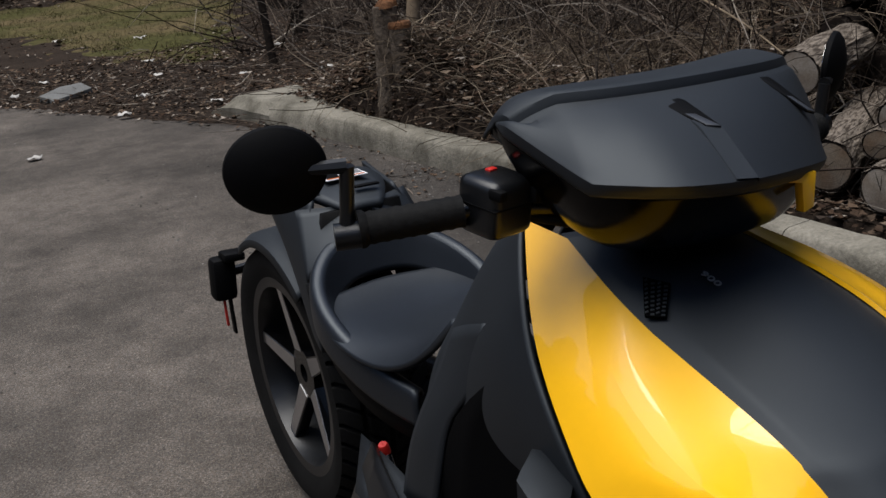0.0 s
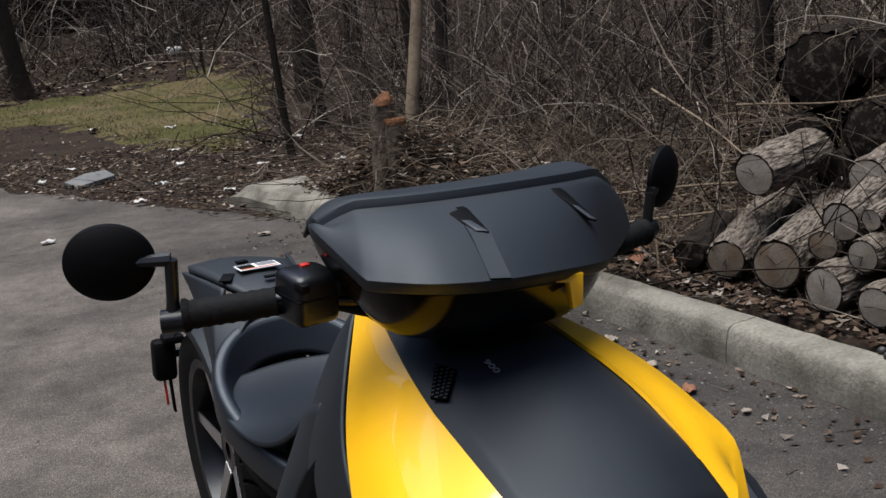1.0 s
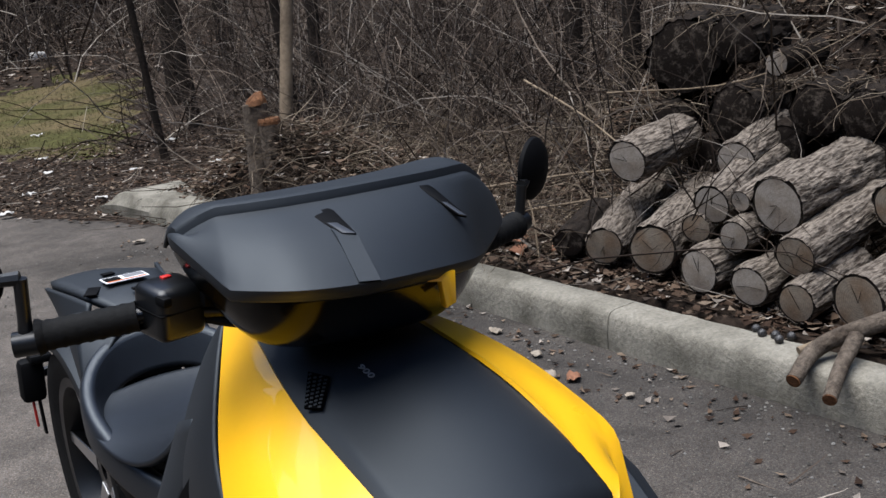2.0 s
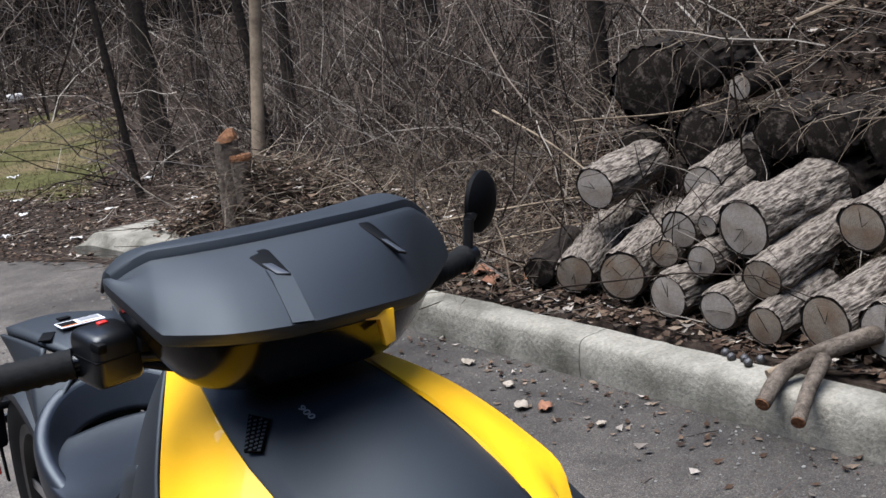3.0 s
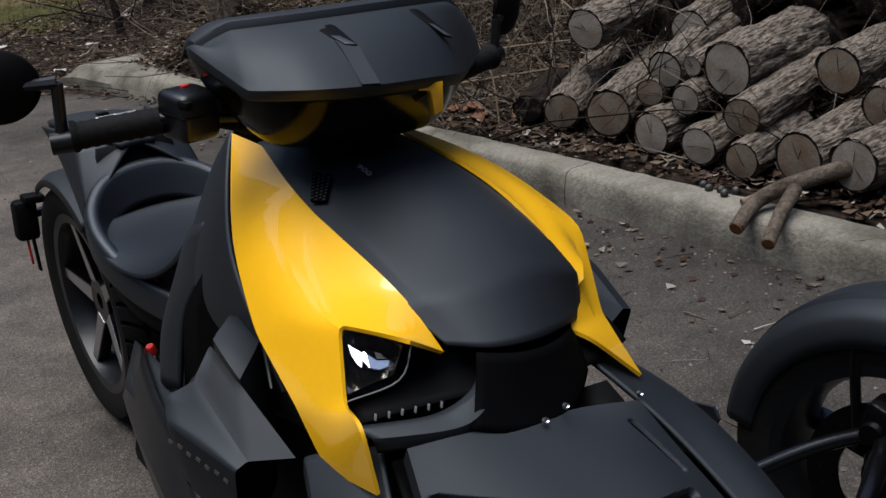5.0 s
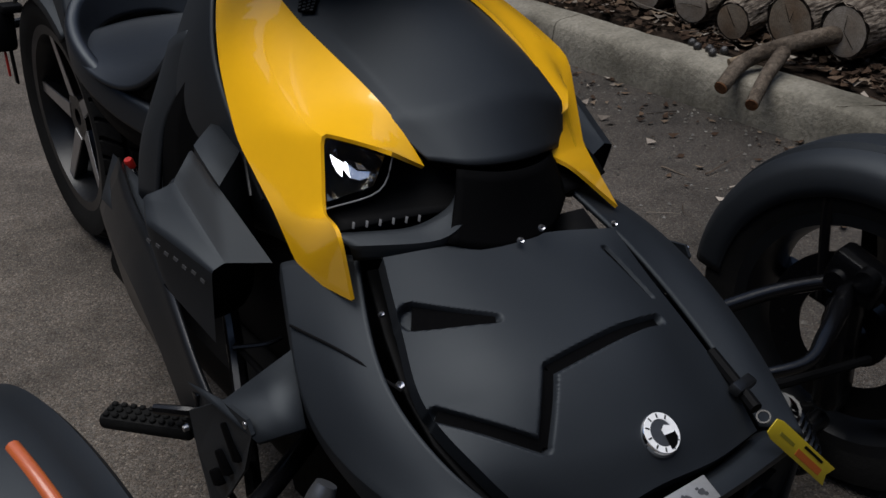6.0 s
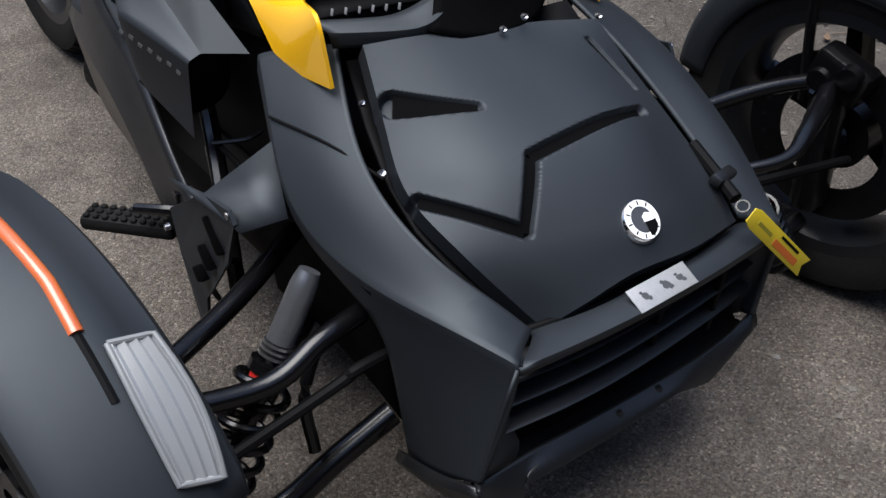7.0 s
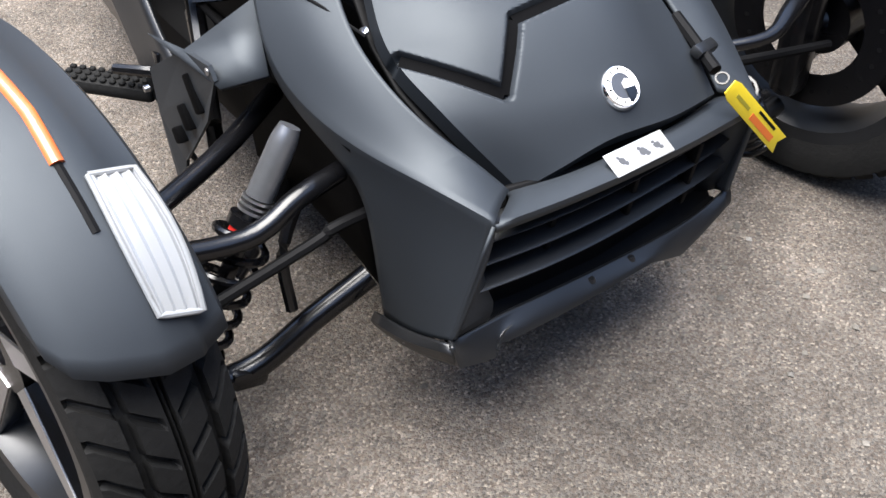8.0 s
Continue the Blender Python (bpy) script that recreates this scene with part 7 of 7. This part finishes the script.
# cut branches lying over the kerb
for pts_, rr, end in (([(1.598, 1.276, 0.118), (1.72, 1.30, 0.165), (1.86, 1.25, 0.20), (2.10, 1.12, 0.24)], [0.021, 0.023, 0.026, 0.03], True), ([(1.570, 1.140, 0.112), (1.68, 1.19, 0.155), (1.80, 1.235, 0.19)], [0.019, 0.02, 0.022], True),
                      ([(1.72, 1.36, 0.145), (1.80, 1.33, 0.16), (1.95, 1.25, 0.2)], [0.012, 0.014, 0.016], False)):
    g = thing("cut_branch", "smooth grey-brown cut branch resting on the kerb", "branch", pts_[0], "cut branches")
    part("stem", tube(pts_, rr, 14, 6), PALEBARK if not end else UPBARK, g)
    if end:
        d = (Vector(pts_[0]) - Vector(pts_[1])).normalized()
        part("cut_end", sweep(bmesh.new(), [Vector(pts_[0]), Vector(pts_[0]) + d * 0.004], rr[0] * 0.93, 16), REDCUT, g, "reddish sawn branch end")


# ---- the woods all round ----
def tree_line():
    """A dark uneven wall of far trees round the lot."""
    bm = bmesh.new()
    n = 480
    low, top = [], []
    for k in range(n):
        a = math.tau * k / n
        r = 31 + 2 * noise.noise((math.cos(a) * 6, math.sin(a) * 6, 1))
        h = 22 + 6 * noise.noise((math.cos(a) * 5, math.sin(a) * 5, 2)) + 6 * noise.noise((math.cos(a) * 22, math.sin(a) * 22, 3))
        h *= 1 - 0.3 * max(0.0, -math.cos(a)) ** 2
        low.append(bm.verts.new((r * math.cos(a), r * math.sin(a), -1)))
        top.append(bm.verts.new((r * 1.03 * math.cos(a), r * 1.03 * math.sin(a), h)))
    for k in range(n):
        bm.faces.new((low[k], top[k], top[(k + 1) % n], low[(k + 1) % n]))
    return bm


WOODS = mat("far_woods", (0.008, 0.006, 0.005), 1.0, grain=0.7, scale=1.5, stain=1.0, stain_scale=0.3, second=(0.018, 0.0135, 0.0105), spec=0.0)
tagged(part("backdrop", tree_line(), WOODS), "dark bare woods closing round the lot", "woods", kind="structure")


# ---- trees and stumps ----
def trunk_bm(points, radii, seed=0.0, rough=0.08):
    path = spline(points, 8)
    n = len(path)
    bm = bmesh.new()
    rows = []
    for i, p in enumerate(path):
        f = i / (n - 1) * (len(radii) - 1)
        j = min(int(f), len(radii) - 2)
        r = radii[j] + (radii[j + 1] - radii[j]) * (f - j)
        rows.append([bm.verts.new(p + Vector((math.cos(a) * r * (1 + rough * noise.noise((math.cos(a) * 2 + seed, math.sin(a) * 2, p.z * 5))), math.sin(a) * r * (1 + rough * noise.noise((math.cos(a) * 2, math.sin(a) * 2 + seed, p.z * 5))), 0))) for a in [math.tau * k / 16 for k in range(16)]])
    for a, b in zip(rows, rows[1:]):
        for k in range(16):
            bm.faces.new((a[k], a[(k + 1) % 16], b[(k + 1) % 16], b[k]))
    bm.faces.new(rows[-1])
    return bm


def tree(base, top, r, bark, label, limbs, twigs=5):
    t = thing("tree", label, "tree", base, "trees")
    b, e = Vector(base), Vector(top)
    mid = b.lerp(e, 0.5) + Vector((0.04, 0.02, 0))
    part("trunk", trunk_bm([b, b.lerp(e, 0.08), mid, e], [r * 1.35, r * 1.05, r * 0.9, r * 0.6], b.x), bark, t)
    for k in range(limbs):
        s = b.lerp(e, rng.uniform(0.35, 0.98))
        d = Vector(heading(rng.uniform(0.5, 1.1)))
        ln = rng.uniform(0.8, 2.0)
        tip = s + d * ln + Vector((0, 0, 0.3))
        lb = part("limb", tube([s, s + d * ln * 0.5 + Vector((0, 0, 0.05)), tip], [r * 0.4, r * 0.25, r * 0.08], 8), bark, t)
        st = []
        for _ in range(twigs):
            q = s.lerp(tip, rng.uniform(0.3, 1.0))
            st.append((tuple(q), heading(rng.uniform(0.2, 1.6)), rng.uniform(0.2, 0.9), r * 0.08 + 0.002, 0.9, 0.1))
        vv, ff = canes(st)
        me = bpy.data.meshes.new("twigs")
        me.from_pydata([tuple(x) for x in vv], [], ff)
        me.materials.append(TWIG)
        ob = new("twigs", me)
        ob.parent = lb
        ob.matrix_parent_inverse = t.matrix_basis.inverted()
    return t


tree((1.93, 5.13, 0.12), (2.42, 5.18, 3.6), 0.037, PALEBARK, "slim bare tree with smooth tan bark", 5)
tree((1.2, 18.6, 0.1), (0.5, 18.6, 6.0), 0.14, DARKBARK, "dark bare tree at the lawn's edge", 7)
for x, y, top, r in ((3.35, 3.75, (3.4, 3.8, 3.5), 0.045), (2.75, 6.6, (2.5, 6.8, 4.0), 0.035), (3.3, 7.4, (3.5, 7.5, 4.5), 0.05), (2.25, 8.2, (2.0, 8.4, 4.0), 0.03), (4.3, 5.4, (4.5, 5.5, 4.5), 0.06), (3.0, 9.5, (2.8, 9.6, 5.0), 0.06),
                     (5.2, 8.0, (5.0, 8.2, 5.0), 0.07), (3.7, 12.0, (3.9, 12.2, 6.0), 0.09), (6.5, 10.5, (6.4, 10.6, 6.0), 0.09), (5.6, 15.0, (5.4, 15.0, 7.0), 0.12), (5.0, 3.9, (5.1, 4.0, 4.0), 0.05)):
    tree((x, y, bank(x, y) - 0.02), top, r, DARKBARK, "bare dark-barked young tree in brushwood", 4)

st = thing("stump", "twin stump with reddish sawn tops beside a slim tree", "stump", (1.71, 4.8, 0.1))
part("stem", trunk_bm([(1.665, 4.84, 0.05), (1.675, 4.84, 0.3), (1.697, 4.84, 0.690)], [0.074, 0.064, 0.065], 3), UPBARK, st)
part("sawn_top", trunk_bm([(1.697, 4.84, 0.685), (1.706, 4.84, 0.712), (1.728, 4.84, 0.750)], [0.064, 0.052, 0.016], 5, 0.7), REDCUT, st, "splintered reddish stump top")
part("stem", trunk_bm([(1.730, 4.76, 0.05), (1.730, 4.76, 0.3), (1.730, 4.76, 0.588)], [0.074, 0.062, 0.059], 7), UPBARK, st)
part("sawn_top", trunk_bm([(1.730, 4.76, 0.583), (1.730, 4.76, 0.599), (1.730, 4.76, 0.614)], [0.061, 0.061, 0.055], 9), REDCUT, st, "reddish sawn stump top")


# ---- single small things ----
def crumpled(name, at, size, material, label, category, turn=0):
    bm = bmesh.new()
    n = 5
    vs = [[bm.verts.new(((i / (n - 1) - 0.5) * size * (1.0 if k in (1, 2, 3) else 0.7), (k / (n - 1) - 0.5) * size * 0.7, size * 0.28 * (0.5 + noise.noise((i * 0.9 + at[0] * 9, k * 0.9, at[1] * 7))))) for k in range(n)] for i in range(n)]
    for a, b in zip(vs, vs[1:]):
        for k in range(n - 1):
            bm.faces.new((a[k], a[k + 1], b[k + 1], b[k]))
    ob = part(name, moved(bm, pose(*at, 0, 0, turn)), material)
    s = ob.modifiers.new("thickness", "SOLIDIFY")
    s.thickness = 0.0012
    return tagged(ob, label, category)


for x, y, s, m_, nm, lb in ((1.36, 2.02, 0.06, PALELEAF, "pale_leaf", "pale curled dead leaf on the asphalt"), (1.40, 1.95, 0.06, DRYLEAF, "russet_leaf", "russet curled leaf on the asphalt"), (1.45, 2.20, 0.045, PALELEAF, "pale_leaf", "pale curled dead leaf on the asphalt"),
                             (1.42, 1.72, 0.035, PALELEAF, "pale_leaf", "pale curled dead leaf on the asphalt"), (0.037, 6.15, 0.085, PAPER, "paper_scrap", "crumpled white paper scrap on the asphalt"), (1.5, 2.5, 0.05, PALELEAF, "pale_leaf", "pale curled dead leaf on the asphalt"),
                             (1.25, 4.6, 0.07, PALELEAF, "pale_leaf", "pale curled dead leaf by the kerb"), (1.10, 5.3, 0.07, PALELEAF, "pale_leaf", "pale curled dead leaf by the kerb")):
    crumpled(nm, (x, y, 0.006), s, m_, lb, "leaf" if "leaf" in nm else "litter", 40 * x + 90 * y)
for x, y, s, m_ in ((1.98, 3.02, 0.14, DRYLEAF), (1.93, 2.92, 0.10, DRYLEAF), (1.93, 3.10, 0.09, DRYLEAF), (2.03, 2.78, 0.08, DRYLEAF), (1.80, 1.42, 0.07, DRYLEAF)):
    crumpled("russet_leaf", (x, y, bank(x, y) + 0.02), s, m_, "large russet dead leaf on the bank", "leaf", 70 * y)
for x, y, s in ((2.33, 7.31, 0.11), (1.05, 7.7, 0.10), (0.75, 7.0, 0.09), (1.4, 8.6, 0.10), (1.9, 8.0, 0.09), (1.6, 9.7, 0.12), (0.6, 9.2, 0.10), (1.35, 6.9, 0.08), (2.6, 9.0, 0.12), (2.0, 11.6, 0.15), (1.3, 12.5, 0.15), (0.3, 8.7, 0.09)):
    crumpled("pale_scrap", (x, y, bank(x, y) + 0.02), s, PAPER, "pale scrap lying in the leaf litter", "litter", 50 * y)
tagged(part("white_bag", box((0.30, 0.22, 0.18), pose(4.3, 21.3, bank(4.3, 21.3) + 0.085, 0, 0, 20), 0.06, 3), PAPER), "white bag lying at the lawn's far edge", "bag")
tagged(part("stone_slab", slab([(-0.18, -0.10), (0.16, -0.12), (0.20, 0.06), (0.05, 0.13), (-0.17, 0.09)], 0.05, pose(0.63, 8.42, 0.0, 8, -6, 25), 0.006), mat("slate", (0.10, 0.10, 0.095), 0.8, grain=0.3, scale=50, stain=0.6, bump=0.4)), "dark stone slab lying by the asphalt", "slab")
HUSK = mat("walnut_husk", (0.02, 0.018, 0.017), 0.45, grain=0.4, scale=60, stain=0.5, bump=0.5)
for x, y in ((1.79, 1.50), (1.77, 1.47), (1.81, 1.46), (1.78, 1.54), (1.80, 1.58)):
    bm = bmesh.new()
    bmesh.ops.create_icosphere(bm, subdivisions=2, radius=0.014)
    for q in bm.verts:
        q.co *= 1 + 0.12 * noise.noise(q.co * 120 + Vector((x * 50, y * 50, 0)))
    tagged(part("nut_husk", moved(bm, pose(x, y, 0.14)), HUSK), "black nut husk lying on the kerb", "nut", "nut husks")
# bleached dead branches behind the kerb
for a, b, c, r in (((1.95, 3.35, 0.33), (2.35, 3.05, 0.36), (2.75, 2.75, 0.36), 0.010), ((1.85, 3.2, 0.24), (2.2, 2.95, 0.27), (2.5, 2.8, 0.28), 0.011), ((2.35, 3.35, 0.75), (2.33, 2.95, 0.62), (2.30, 2.62, 0.48), 0.009),
                   ((1.90, 2.75, 0.14), (1.96, 2.85, 0.3), (1.98, 2.95, 0.42), 0.007), ((2.6, 1.9, 1.02), (3.2, 1.6, 1.2), (4.2, 1.0, 1.5), 0.014), ((2.3, 2.75, 0.72), (2.6, 2.3, 0.74), (3.0, 1.9, 0.95), 0.006),
                   ((1.95, 4.4, 0.28), (2.15, 4.25, 0.3), (2.5, 4.15, 0.26), 0.014), ((1.7, 4.45, 0.22), (1.95, 4.35, 0.25), (2.2, 4.4, 0.24), 0.010)):
    g = thing("dead_branch", "thin bleached dead branch lying in litter", "branch", a, "dead branches")
    part("stem", tube([a, b, c], [r * 0.6, r * 0.5, r * 0.25], 8), PALEBARK, g)
